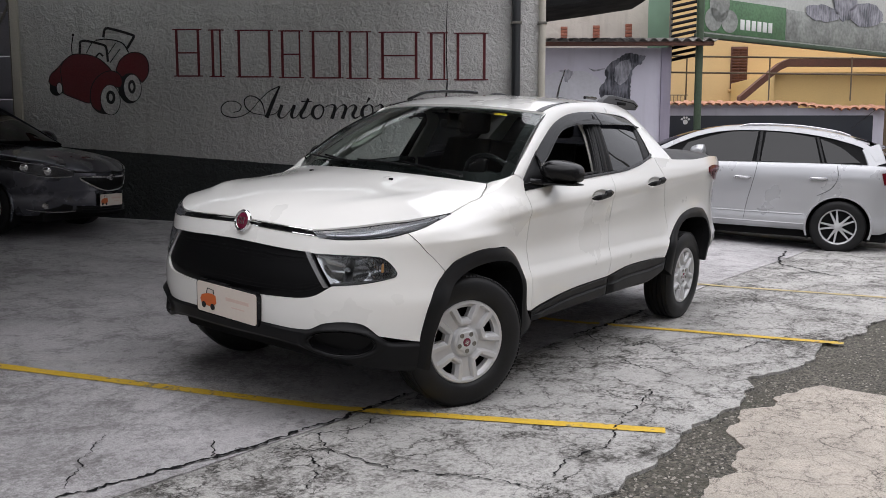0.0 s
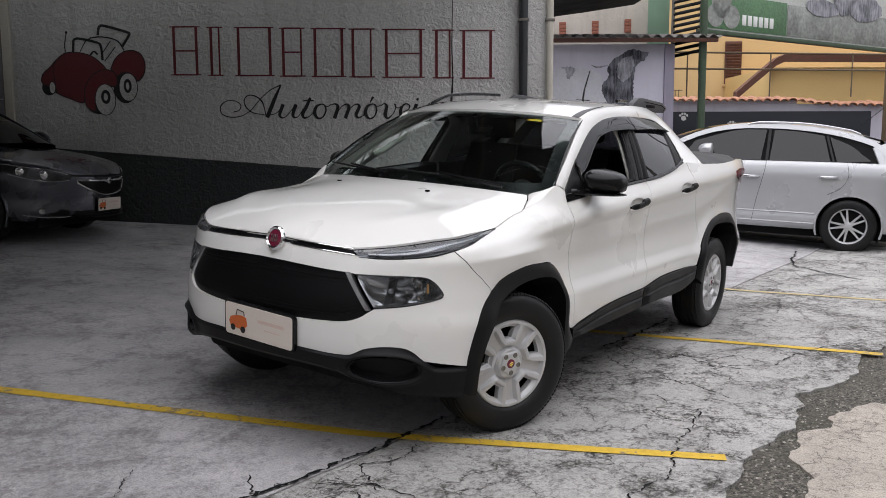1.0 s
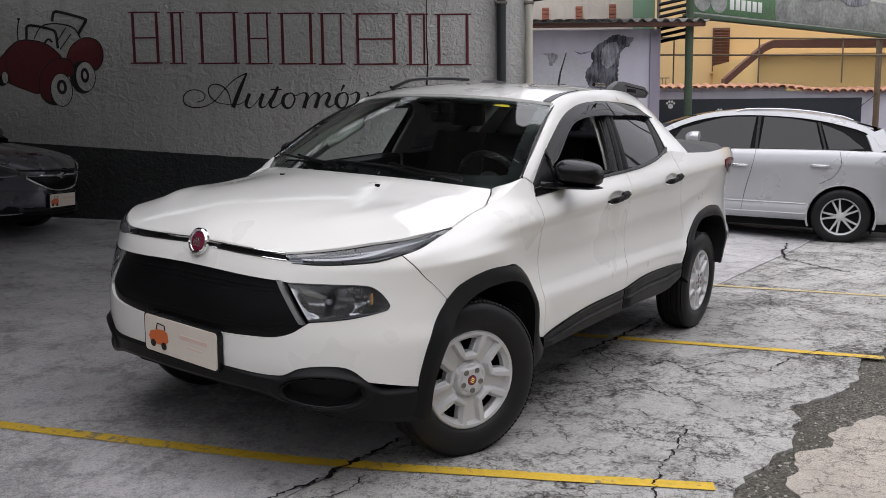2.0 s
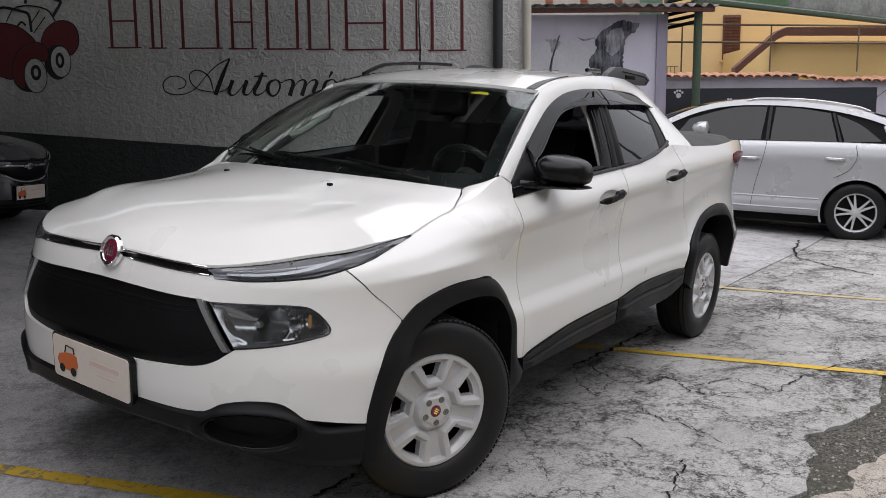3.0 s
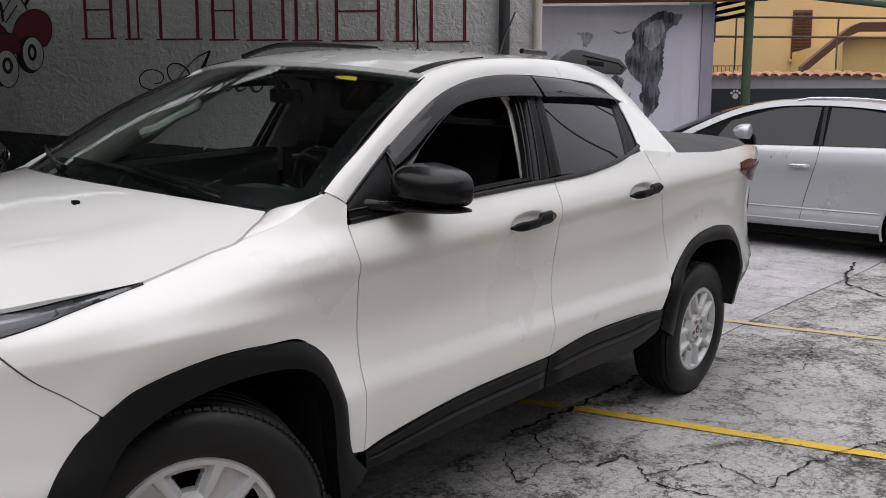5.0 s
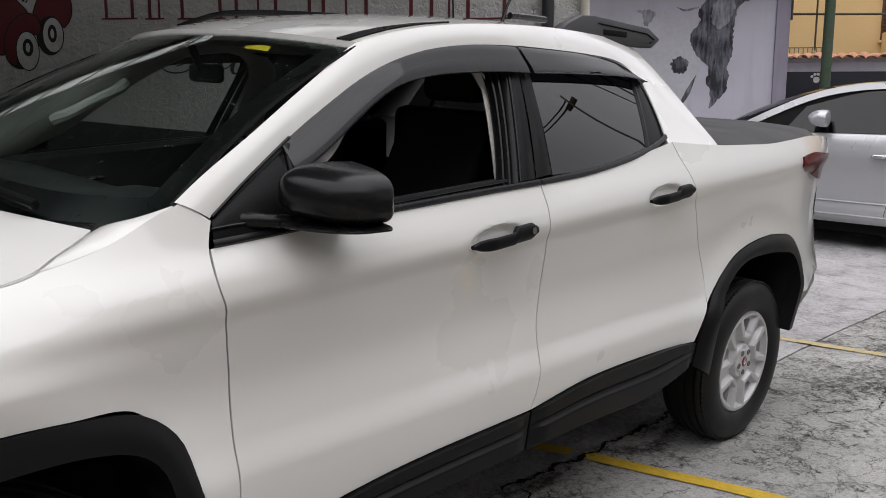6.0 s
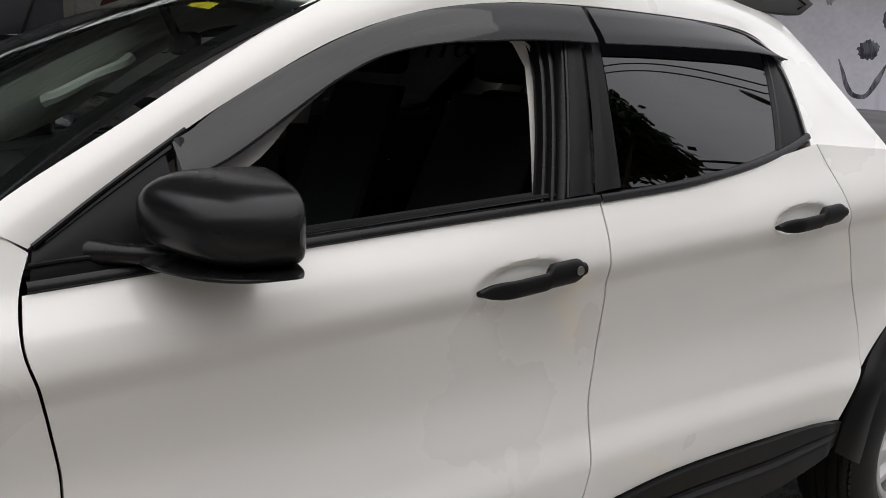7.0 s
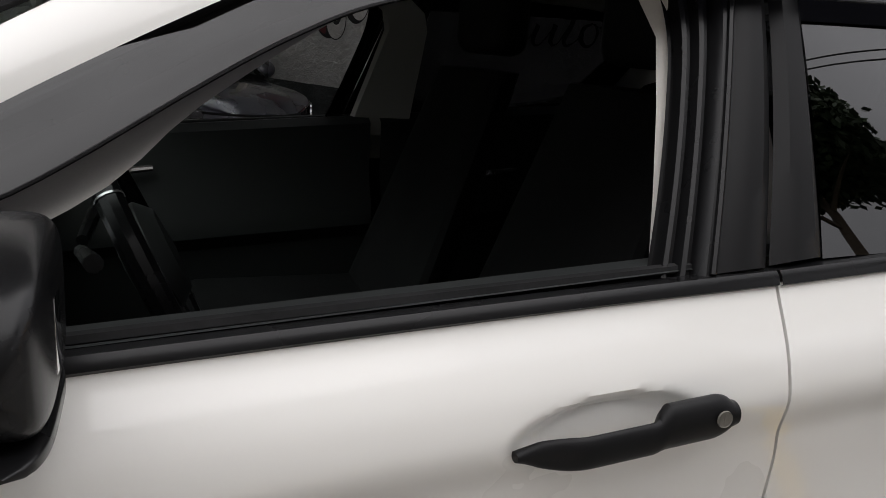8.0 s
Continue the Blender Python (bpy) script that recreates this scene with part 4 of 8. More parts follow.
def lamp(name, hi, lo, sd, relief, mat, label):
    """A lamp in the nose: a shaped silver housing with a dark edge behind a clear cover."""
    ob = new(name)
    ob.parent = pickup
    tagged(ob, label)
    n, m = 78, 30
    a, b = resample(hi, n), resample(lo, n)
    bm = bmesh.new()
    rows = [[body(*(p + (q - p) * k / 8), sd, 0.001 + 0.004 * math.sin(math.pi * k / 8)) for p, q in zip(a, b)] for k in range(9)]
    skin(bm, rows, flip=sd < 0)
    part("lens", bm, M["lens"], ob)
    bm = bmesh.new()
    skin(bm, [[body(*(p + (q - p) * k / m), sd, relief(i / n, k / m)) for i, (p, q) in enumerate(zip(a, b))] for k in range(m + 1)], flip=sd < 0)
    part("housing", bm, mat, ob)
    # dark edge all round
    bm = bmesh.new()
    for k0, k1 in ((0.0, 0.06), (0.92, 1.0)):
        skin(bm, [[body(*(p + (q - p) * w), sd, h) for p, q in zip(a, b)] for w, h in ((k0, 0.0005), ((k0 + k1) / 2, 0.003), (k1, -0.002))])
    skin(bm, [[body(*(a[i] * (1 - k / 6) + b[i] * k / 6), sd, h) for k in range(7)] for i, h in ((n - 3, -0.002), (n - 1, 0.003), (n, 0.0005))])
    part("dark_edge", bm, M["satin"], ob)
    return ob, a, b


def bowl(f, w, c, rf, depth, ribs=0):
    """A reflector bowl centred at c along the lamp, with flat facets across it."""
    if ribs:
        f = c + (math.floor((f - c) / rf * ribs) + 0.5 + 0.35 * math.sin(2 * math.pi * (f - c) / rf * ribs)) / ribs * rf
    d = math.hypot((f - c) / rf, (w - 0.48) / 0.50)
    return -depth * max(0.0, 1 - d**1.7)


def headlamp_relief(f, w):
    edge = min(1, 9 * min(w, 1 - w)) * min(1, 14 * min(f + 0.01, 1.01 - f))
    o = -0.022 + min(bowl(f, w, 0.29, 0.27, 0.050), bowl(f, w, 0.74, 0.19, 0.042, 5))
    part_at = 0.575 + 0.07 * (w - 0.5)
    o += 0.016 * math.exp(-(((f - part_at) / 0.016) ** 2)) + 0.006 * math.exp(-(((f - part_at - 0.045) / 0.012) ** 2))
    return o * edge - 0.003


for sd in (1, -1):
    hi = LAMP_TOP + LAMP_TIP[1:3]
    lo = LAMP_BOT[:] + [LAMP_TIP[3], LAMP_TIP[2]]
    ob, a, b = lamp("headlamp", hi, lo, sd, headlamp_relief, M["reflector"], "clear headlamp with silver reflector and amber indicator")
    for c, w0, mt, r, ln in ((0.29, 0.48, "lamp_grey", 0.016, 0.010), (0.745, 0.45, "amber", 0.005, 0.022)):
        i = int(c * 78)
        ctr = body(*(a[i] * (1 - w0) + b[i] * w0), sd, -0.045)
        nn = (body(*(a[i] * (1 - w0) + b[i] * w0), sd, 0.05) - ctr).normalized()
        bm = bmesh.new()
        if mt == "amber":
            tube(bm, [ctr + nn * 0.012 + Vector((0, 0, k * ln)) for k in (-1, -0.8, 0, 0.8, 1)], [0.002, r, r * 1.15, r, 0.002], 10)
        else:
            lathe(bm, [(0.0, 0.024), (0.008, 0.022), (0.011, 0.012), (0.011, -0.012)], 16, "z")
            bm.transform(Matrix.Translation(ctr) @ nn.to_track_quat("Z", "Y").to_matrix().to_4x4())
        part("bulb", bm, M[mt], ob, "amber indicator bulb" if mt == "amber" else "")
    # silver blade at the grille side
    bm = bmesh.new()
    e0 = resample([(un(0.752, 0.826), 0.828), (un(0.737, 0.676), 0.674)], 8)
    rows = [[body(p[0] + du, p[1], sd, h) for du, h in ((0.022, -0.012), (0.020, 0.004), (0.004, 0.005), (0.0, -0.012))] for p in e0]
    skin(bm, rows)
    part("blade", bm, M["silver"], ob)
    # upper running lamp, sweeping back to the wing
    hi = [(un(0.724, 0.921), 0.921), (un(0.631, 0.944), 0.944), (un(0.520, 0.967), 0.967), (un(0.419, 0.977), 0.977), (0.28, 0.988), (0.09, 0.998)]
    lo = [(un(0.723, 0.891), 0.891), (un(0.660, 0.892), 0.892), (un(0.553, 0.907), 0.907), (un(0.474, 0.927), 0.927), (0.33, 0.957), (0.09, 0.995)]
    ob, a, b = lamp("running_lamp", hi, lo, sd, lambda f, w: -0.003 - 0.020 * min(1, 5 * min(w, 1 - w)) * min(1, 0.2 + 6 * min(f, 1 - f)) + 0.006 * math.sin(w * 9) * math.sin(math.pi * w), M["lamp_grey"], "slim clear running lamp below the bonnet edge")
    bm = bmesh.new()
    rows = []
    for w0, h in ((0.25, -0.022), (0.36, -0.006), (0.52, -0.004), (0.62, -0.02)):
        rows.append([body(*(a[i] * (1 - w0 - 0.13 * math.sin(i * 0.105)) + b[i] * (w0 + 0.13 * math.sin(i * 0.105))), sd, h) for i in range(4, 68)])
    skin(bm, rows)
    part("light_guide", bm, M["lamp_grey"], ob)

# lower bumper in black plastic with fog lamp pockets
low_b = new("lower_bumper")
low_b.parent = pickup
tagged(low_b, "black grained lower bumper")
LB_X = [(un(0.556, 0.431), 0.431), (un(0.490, 0.425), 0.425), (un(0.425, 0.422), 0.422)]
LB_T = WHITE_B + LB_X
LB_B = [(UMID, 0.402), (un(0.840, 0.402), 0.402), (un(0.800, 0.392), 0.392), (un(0.720, 0.352), 0.352), (un(0.630, 0.310), 0.310), (un(0.520, 0.292), 0.292), (un(0.430, 0.283), 0.283)]
FOGC = (un(0.697, 0.42), 0.421)
bm = bmesh.new()
for sd in (1, -1):
    a, b = resample(LB_T, 150), resample(LB_B, 150)
    rows = []
    for k in range(-2, 51):
        row = []
        for p, q in zip(a, b):
            w = min(1, max(0, k / 48))
            r = p + (q - p) * w
            o = -0.012 if k < 0 else (0.012 * ease(0, 0.15, w) * (1 - 0.7 * ease(0.75, 1.0, w)))
            if k > 48:
                o = -0.05 * (k - 48)
            d = math.hypot((r[0] - FOGC[0]) / 0.128, (r[1] - FOGC[1]) / 0.060)
            o += 0.010 * math.exp(-(((d - 1.12) / 0.14) ** 2)) - (0.055 * ease(1.02, 0.86, d))
            row.append(body(r[0], r[1], sd, o))
        rows.append(row)
    skin(bm, rows, flip=sd < 0)
bmesh.ops.remove_doubles(bm, verts=bm.verts, dist=0.0005)
part("bumper_shell", bm, M["trim"], low_b)
for sd in (1, -1):
    bm = bmesh.new()
    rows = []
    for t in np.linspace(0, 2 * math.pi, 40, endpoint=False):
        rows.append([body(FOGC[0] + 0.128 * k * math.cos(t), FOGC[1] + 0.058 * k * math.sin(t) - 0.003, sd, h) for k, h in ((0.93, -0.01), (0.95, 0.006), (0.99, 0.008), (1.02, 0.0))])
    rows.append(rows[0])
    skin(bm, rows)
    part("fog_bezel", bm, M["satin"], low_b)
# spoiler lip and skid strip
bm = bmesh.new()
for sd in (1, -1):
    a, b = resample(LB_B, 50), [np.array((p[0], p[1] - 0.015)) for p in resample(LB_B, 50)]
    rows = [[body(*(p + (q - p) * k / 6), sd, -0.05 + (0.012 if k in (2, 3, 4) else 0)) for p, q in zip(a, b)] for k in range(7)]
    skin(bm, rows, flip=sd < 0)
bmesh.ops.remove_doubles(bm, verts=bm.verts, dist=0.0005)
part("lip", bm, M["satin"], low_b)

# number plate blank of the dealer
pl = new("dealer_plate")
pl.parent = pickup
tagged(pl, "cream dealer plate with an orange toy-car print")
pm = Matrix.Translation((0.862, 0.035, 0.536)) @ Matrix.Rotation(radians(3), 4, "Y") @ Matrix.Rotation(radians(-1.5), 4, "X")


def plate_parts(ob, pm, w=0.215, h=0.075):
    for nm, mt, e, x0, x1 in (("plate_frame", "satin", 0.010, -0.02, 0.0), ("plate_face", "plate", 0.0, -0.01, 0.004)):
        out = []
        for cx, cy, a0 in ((w - 0.015, h - 0.015, 0), (-w + 0.015, h - 0.015, 90), (-w + 0.015, -h + 0.015, 180), (w - 0.015, -h + 0.015, 270)):
            out += [(cx + math.copysign(e, cx) * 0 + (0.015 + e) * math.cos(radians(a0 + k * 22.5)), cy + (0.015 + e) * math.sin(radians(a0 + k * 22.5))) for k in range(5)]
        bm = bmesh.new()
        plate_shape(bm, out, x1 - x0, lambda a, b, t, x0=x0: Vector((x0 + t, a, b)))
        bm.transform(pm)
        part(nm, bm, M[mt], ob)
    def zoom(a, b):
        return -0.130 + 1.22 * (a + 0.125), 1.22 * b

    # orange toy-car print, as a plain shape
    bm = bmesh.new()
    plate_shape(bm, [(-0.165, -0.03), (-0.10, -0.035), (-0.075, -0.015), (-0.08, 0.015), (-0.105, 0.02), (-0.13, 0.018), (-0.165, 0.008), (-0.175, -0.01)], 0.001, lambda a, b, t: Vector((0.0045 + t, *zoom(a, b))))
    bm.transform(pm)
    part("print_car", bm, M["orange"], ob)
    for c in ((-0.152, -0.032), (-0.098, -0.034)):
        bm = bmesh.new()
        plate_shape(bm, [(c[0] + 0.013 * math.cos(t), c[1] + 0.013 * math.sin(t)) for t in np.linspace(0, 6.28, 14, endpoint=False)], 0.001, lambda a, b, t: Vector((0.006 + t, *zoom(a, b))))
        bm.transform(pm)
        part("print_wheel", bm, M["script"], ob)
    bm = bmesh.new()
    tube(bm, [(0.006, *zoom(a, b)) for a, b in ((-0.135, 0.018), (-0.128, 0.040), (-0.092, 0.036), (-0.09, 0.02))], 0.0022, 5)
    bm.transform(pm)
    part("print_frame", bm, M["script"], ob)
    for a0, a1, z0, z1 in ((0.0, 0.165, 0.010, 0.027), (0.04, 0.135, -0.020, -0.014)):
        bm = bmesh.new()
        box(bm, (0.004, a0, z0), (0.0052, a1, z1))
        bm.transform(pm)
        part("print_bar", bm, M["pale_red"], ob)


plate_parts(pl, pm)

# ---- pickup: glass and roof ----
roof_out = [(-1.04, 1.525), (-1.16, 1.557), (-1.30, 1.584), (-1.47, 1.604), (-1.66, 1.616), (-1.90, 1.624), (-2.13, 1.624), (-2.36, 1.616), (-2.50, 1.595)]
ro = resample(roof_out, 40)


def roof_at(i, w):
    """A place on the roof: i from 0 (windshield) to 1 (rear), w from -1 to 1 across."""
    k = np.interp(i, np.linspace(0, 1, 41), np.arange(41))
    x, z = np.interp(k, np.arange(41), [q[0] for q in ro]), np.interp(k, np.arange(41), [q[1] for q in ro])
    y = cab_y(x, z) + 0.004
    crown = 0.030
    return Vector((x + 0.115 * (1 - w * w) * (1 - i), y * w, z + crown * (1 - abs(w) ** 2.4) + 0.003))


bm = bmesh.new()
skin(bm, [[roof_at(i / 30, k / 14) for k in range(-14, 15)] for i in range(31)])
bd = [e for e in bm.edges if e.is_boundary]
ext = bmesh.ops.extrude_edge_only(bm, edges=bd)
bmesh.ops.translate(bm, verts=[v for v in ext["geom"] if isinstance(v, bmesh.types.BMVert)], vec=(0, 0, -0.025))
part("roof", bm, M["paint"], pickup)
for sd in (1, -1):
    bm = bmesh.new()
    rows = []
    for i in range(9):
        p = roof_at(i / 30, sd * 0.97)
        q = roof_at(i / 30, sd * (0.915 + 0.053 * ease(1, 8, i)))
        rows.append([p + Vector((0, 0, -0.004)), p + Vector((0, 0, 0.004)), q + Vector((0, 0, 0.005)), q + Vector((0, 0, -0.004))])
    skin(bm, rows)
    part("roof_ditch_strip", bm, M["satin"], pickup)

BASE = [(-0.452, 0.795, 1.176), (-0.385, 0.745, 1.140), (-0.26, 0.58, 1.134), (-0.19, 0.38, 1.147), (-0.155, 0.2, 1.153), (-0.145, 0.0, 1.155)]
base = resample(BASE, 16)
base = [Vector(p) for p in base] + [Vector((p[0], -p[1], p[2])) for p in base[::-1][1:]]
tops = [roof_at(0, w) + Vector((0.004, 0, -0.012)) for w in np.linspace(1, -1, 33)]


def screen_at(k, j):
    """k across (0 to 32), j from the foot (0) to the head (1)."""
    a, b = base[k], tops[k]
    n = Vector((0.62, 0, 0.78))
    return a.lerp(b, j) + n * 0.035 * math.sin(math.pi * j) * 0.8


ws = new("windshield")
ws.parent = pickup
tagged(ws, "raked clear windshield with a black border")
bm = bmesh.new()
skin(bm, [[screen_at(k, j / 14) for k in range(33)] for j in range(15)])
part("glass", bm, M["windshield"], ws)
bm = bmesh.new()
inn = Vector((-0.0025, 0, -0.003))
skin(bm, [[screen_at(k, j) + inn for k in range(33)] for j in (0.0, 0.05, 0.11 )])
skin(bm, [[screen_at(k, j) + inn for k in range(33)] for j in (0.955, 0.98, 1.0)])
for ks in ((0, 1, 1.7), (32, 31, 30.3)):
    rows = []
    for j in np.linspace(0.11, 0.955, 14):
        row = []
        for kk in ks:
            k0 = int(min(31, math.floor(kk)))
            row.append(screen_at(k0, j).lerp(screen_at(k0 + 1, j), kk - k0) + inn)
        rows.append(row)
    skin(bm, rows)
part("border", bm, M["satin"], ws)
bm = bmesh.new()
p0 = screen_at(5, 0.90)
sx = (screen_at(8, 0.90) - p0).normalized()
sy = (screen_at(5, 0.95) - p0).normalized()
nn = sx.cross(sy).normalized()
plate_shape(bm, [(0, 0), (0.085, 0.004), (0.092, 0.02), (0.05, 0.034), (0.012, 0.03)], 0.001, lambda a, b, t: p0 + sx * a + sy * b + nn * (0.003 + t))
part("sticker", bm, M["yellow_sticker"], ws, "small yellow sticker")
# seal line of the screen against the pillars
for sg in (0, 32):
    bm = bmesh.new()
    tube(bm, [screen_at(sg, j) + Vector((0, 0.002 if sg == 0 else -0.002, 0)) for j in np.linspace(0, 1, 16)], 0.006, 6)
    part("seal", bm, M["satin"], ws)

# cowl and wipers
bm = bmesh.new()
rows = []
for k in range(3, 30):
    b = base[k]
    rows.append([b + Vector((-0.02, 0, 0.004)), b + Vector((0.03, 0, -0.006)), b + Vector((0.09, 0, -0.035)), b + Vector((0.14, 0, -0.07))])
skin(bm, rows)
part("cowl", bm, M["trim"], pickup)
for pts in ([(5, 0.02), (8, 0.05), (12, 0.09), (17, 0.10)], [(17, 0.02), (20, 0.06), (24, 0.11), (28, 0.14)]):
    wp = new("wiper")
    wp.parent = pickup
    ps = [screen_at(k, j) + Vector((0.018, 0, 0.022)) for k, j in pts]
    bm = bmesh.new()
    tube(bm, ps[:3], [0.011, 0.008, 0.006], 8, True)
    part("wiper_arm", bm, M["satin"], wp)
    bm = bmesh.new()
    tube(bm, [ps[1] + Vector((-0.006, 0.05, -0.014)), ps[2] + Vector((-0.008, 0, -0.016)), ps[3] + Vector((-0.008, -0.06, -0.014))], 0.0055, 6, True)
    part("wiper_blade", bm, M["rubber"], wp)
for y in (0.33, -0.26):
    bm = bmesh.new()
    zz = 1.128 if y > 0 else 1.134
    box(bm, (0.008, y - 0.010, zz - 0.010), (0.026, y + 0.010, zz + 0.009), 0.003)
    part("washer_nozzle", bm, M["satin"], pickup)

# ---- pickup: doors' glass, trims, mirrors ----
doors = {sd: [o for o in pickup.children if o.name.startswith("door")][0 if sd > 0 else 2:(2 if sd > 0 else 4)] for sd in (1, -1)}
INNER = [(-0.545, 1.165), (-0.644, 1.230), (-0.77, 1.307), (-0.883, 1.366), (-1.007, 1.430), (-1.139, 1.483), (-1.278, 1.521), (-1.458, 1.545), (-1.655, 1.553)]
INNER_R = [(-1.655, 1.553), (-1.845, 1.553), (-2.073, 1.549), (-2.26, 1.537), (-2.335, 1.510), (-2.362, 1.455), (-2.345, 1.380), (-2.305, 1.270)]
BELT_B = [(-0.515, 1.086), (-0.965, 1.118), (-1.346, 1.143), (-1.56, 1.156)]
BELT_BR = [(-1.56, 1.156), (-1.82, 1.176), (-2.05, 1.208), (-2.20, 1.240), (-2.30, 1.268)]


def band(bm, lo, hi, n, sd, offs, surf=cab, closed=False):
    """A strip between two (x, z) lines with the given heights off the surface across it."""
    a, b = resample(lo, n), resample(hi, n)
    m = len(offs) - 1
    rows = [[surf(*(p + (q - p) * k / m), sd, offs[k]) for k in range(m + 1)] for p, q in zip(a, b)]
    skin(bm, rows, flip=sd < 0)


for sd in (1, -1):
    fd, rd = doors[sd]
    # belt mouldings
    bm = bmesh.new()
    band(bm, BELT_B, [(x, z + 0.026) for x, z in BELT_B], 30, sd, [-0.004, 0.012, 0.013, 0.010, -0.012])
    part("belt_moulding", bm, M["satin"], fd)
    bm = bmesh.new()
    band(bm, shift(BELT_BR, -0.004), [(x - 0.004, z + 0.026) for x, z in BELT_BR], 26, sd, [-0.004, 0.012, 0.013, 0.010, -0.012])
    part("belt_moulding", bm, M["satin"], rd)
    # inner weather strip of the open front window
    bm = bmesh.new()
    tube(bm, [cab(x, z + 0.034, sd, -0.022) for x, z in resample(BELT_B, 16)], 0.007, 6)
    part("weather_strip", bm, M["rubber"], fd)
    # frame round the front opening
    bm = bmesh.new()
    band(bm, INNER, [(x + 0.0, z - 0.022) for x, z in INNER], 40, sd, [-0.004, 0.002, 0.002, -0.012, -0.03])
    part("window_frame", bm, M["satin"], fd)
    bm = bmesh.new()
    band(bm, [(-1.419, 1.168), (-1.450, 1.26), (-1.480, 1.36), (-1.499, 1.44), (-1.496, 1.500), (-1.470, 1.528)], [(-1.480, 1.172), (-1.506, 1.26), (-1.536, 1.36), (-1.563, 1.455), (-1.580, 1.510), (-1.590, 1.535)], 28, sd, [-0.034, -0.034, -0.018, -0.016, -0.024, -0.024, -0.012, -0.010, -0.018, -0.018, -0.006, 0.0, 0.001])
    part("window_channel", bm, M["satin"], fd)
    bm = bmesh.new()
    tube(bm, [cab(x, z, sd, 0.003) for x, z in resample([(-1.482, 1.174), (-1.508, 1.26), (-1.538, 1.36), (-1.580, 1.500)], 14)], 0.004, 6)
    part("channel_bead", bm, M["satin"], fd)
    bm = bmesh.new()
    band(bm, [(-1.486, 1.175), (-1.542, 1.36), (-1.584, 1.525)], [(-1.557, 1.180), (-1.600, 1.36), (-1.640, 1.548)], 20, sd, [-0.002, 0.005, 0.006, 0.006, -0.004])
    part("pillar_trim", bm, M["trim"], fd)
    # rear window: pillar trim, glass, divider, corner trim
    bm = bmesh.new()
    band(bm, [(-1.562, 1.182), (-1.606, 1.36), (-1.646, 1.548)], [(-1.640, 1.190), (-1.662, 1.36), (-1.690, 1.545)], 20, sd, [-0.004, 0.006, 0.006, 0.005, -0.008])
    part("pillar_trim", bm, M["trim"], rd)
    bm = bmesh.new()
    band(bm, [(-1.640, 1.188), (-1.86, 1.200), (-2.04, 1.226), (-2.176, 1.250)], [(-1.690, 1.545), (-1.90, 1.545), (-2.12, 1.54), (-2.338, 1.520)], 24, sd, [-0.006] * 9)
    part("window_glass", bm, M["tint"], rd)
    bm = bmesh.new()
    band(bm, [(-2.168, 1.246), (-2.250, 1.38), (-2.318, 1.490)], [(-2.190, 1.250), (-2.270, 1.38), (-2.336, 1.488)], 16, sd, [-0.008, 0.001, 0.001, -0.006])
    part("window_divider", bm, M["rubber"], rd)
    bm = bmesh.new()
    band(bm, [(-2.188, 1.250), (-2.268, 1.38), (-2.334, 1.486)], [(-2.300, 1.272), (-2.340, 1.38), (-2.352, 1.470)], 16, sd, [-0.004, -0.001, 0.0, 0.0, -0.004])
    part("corner_trim", bm, M["trim"], rd)
    bm = bmesh.new()
    band(bm, INNER_R, [(x, z - 0.018) for x, z in INNER_R[:4]] + [(-2.315, 1.49), (-2.342, 1.45), (-2.328, 1.38), (-2.288, 1.275)], 36, sd, [-0.004, 0.002, 0.002, -0.012, -0.03])
    part("window_frame", bm, M["satin"], rd)
    # smoked rain visors
    bm = bmesh.new()
    hi = [(-0.735, 1.290), (-0.82, 1.342), (-0.94, 1.405), (-1.06, 1.460), (-1.20, 1.506), (-1.36, 1.538), (-1.52, 1.551), (-1.648, 1.553)]
    lo = [(-0.742, 1.225), (-0.80, 1.246), (-0.86, 1.278), (-0.95, 1.332), (-1.04, 1.382), (-1.13, 1.420), (-1.25, 1.445), (-1.36, 1.456), (-1.52, 1.465), (-1.648, 1.466)]
    band(bm, hi, lo, 40, sd, [0.002, 0.008, 0.011, 0.014, 0.017, 0.020, 0.022, 0.022])
    part("rain_visor", bm, M["piano"], fd, "smoked glossy rain visor")
    bm = bmesh.new()
    tube(bm, [cab(x, z, sd, 0.0215) for x, z in resample(lo, 40)], 0.0022, 6)
    part("visor_edge", bm, M["satin"], fd)
    bm = bmesh.new()
    hi = [(-1.662, 1.553), (-1.85, 1.553), (-2.07, 1.549), (-2.24, 1.538), (-2.32, 1.515), (-2.372, 1.462)]
    lo = [(-1.668, 1.466), (-1.85, 1.470), (-2.05, 1.471), (-2.20, 1.470), (-2.30, 1.465), (-2.368, 1.456)]
    band(bm, hi, lo, 34, sd, [0.002, 0.008, 0.011, 0.014, 0.017, 0.020, 0.022, 0.022])
    part("rain_visor", bm, M["piano"], rd, "smoked glossy rain visor")
    bm = bmesh.new()
    tube(bm, [cab(x, z, sd, 0.0215) for x, z in resample(lo, 34)], 0.0022, 6)
    part("visor_edge", bm, M["satin"], rd)
    # black sail at the foot of the pillar
    bm = bmesh.new()
    band(bm, [(-0.517, 1.088), (-0.62, 1.095), (-0.735, 1.103)], [(-0.528, 1.150), (-0.62, 1.213), (-0.725, 1.278)], 14, sd, [-0.004, 0.003, 0.004, 0.004, 0.003, -0.004])
    part("mirror_sail", bm, M["trim"], fd)
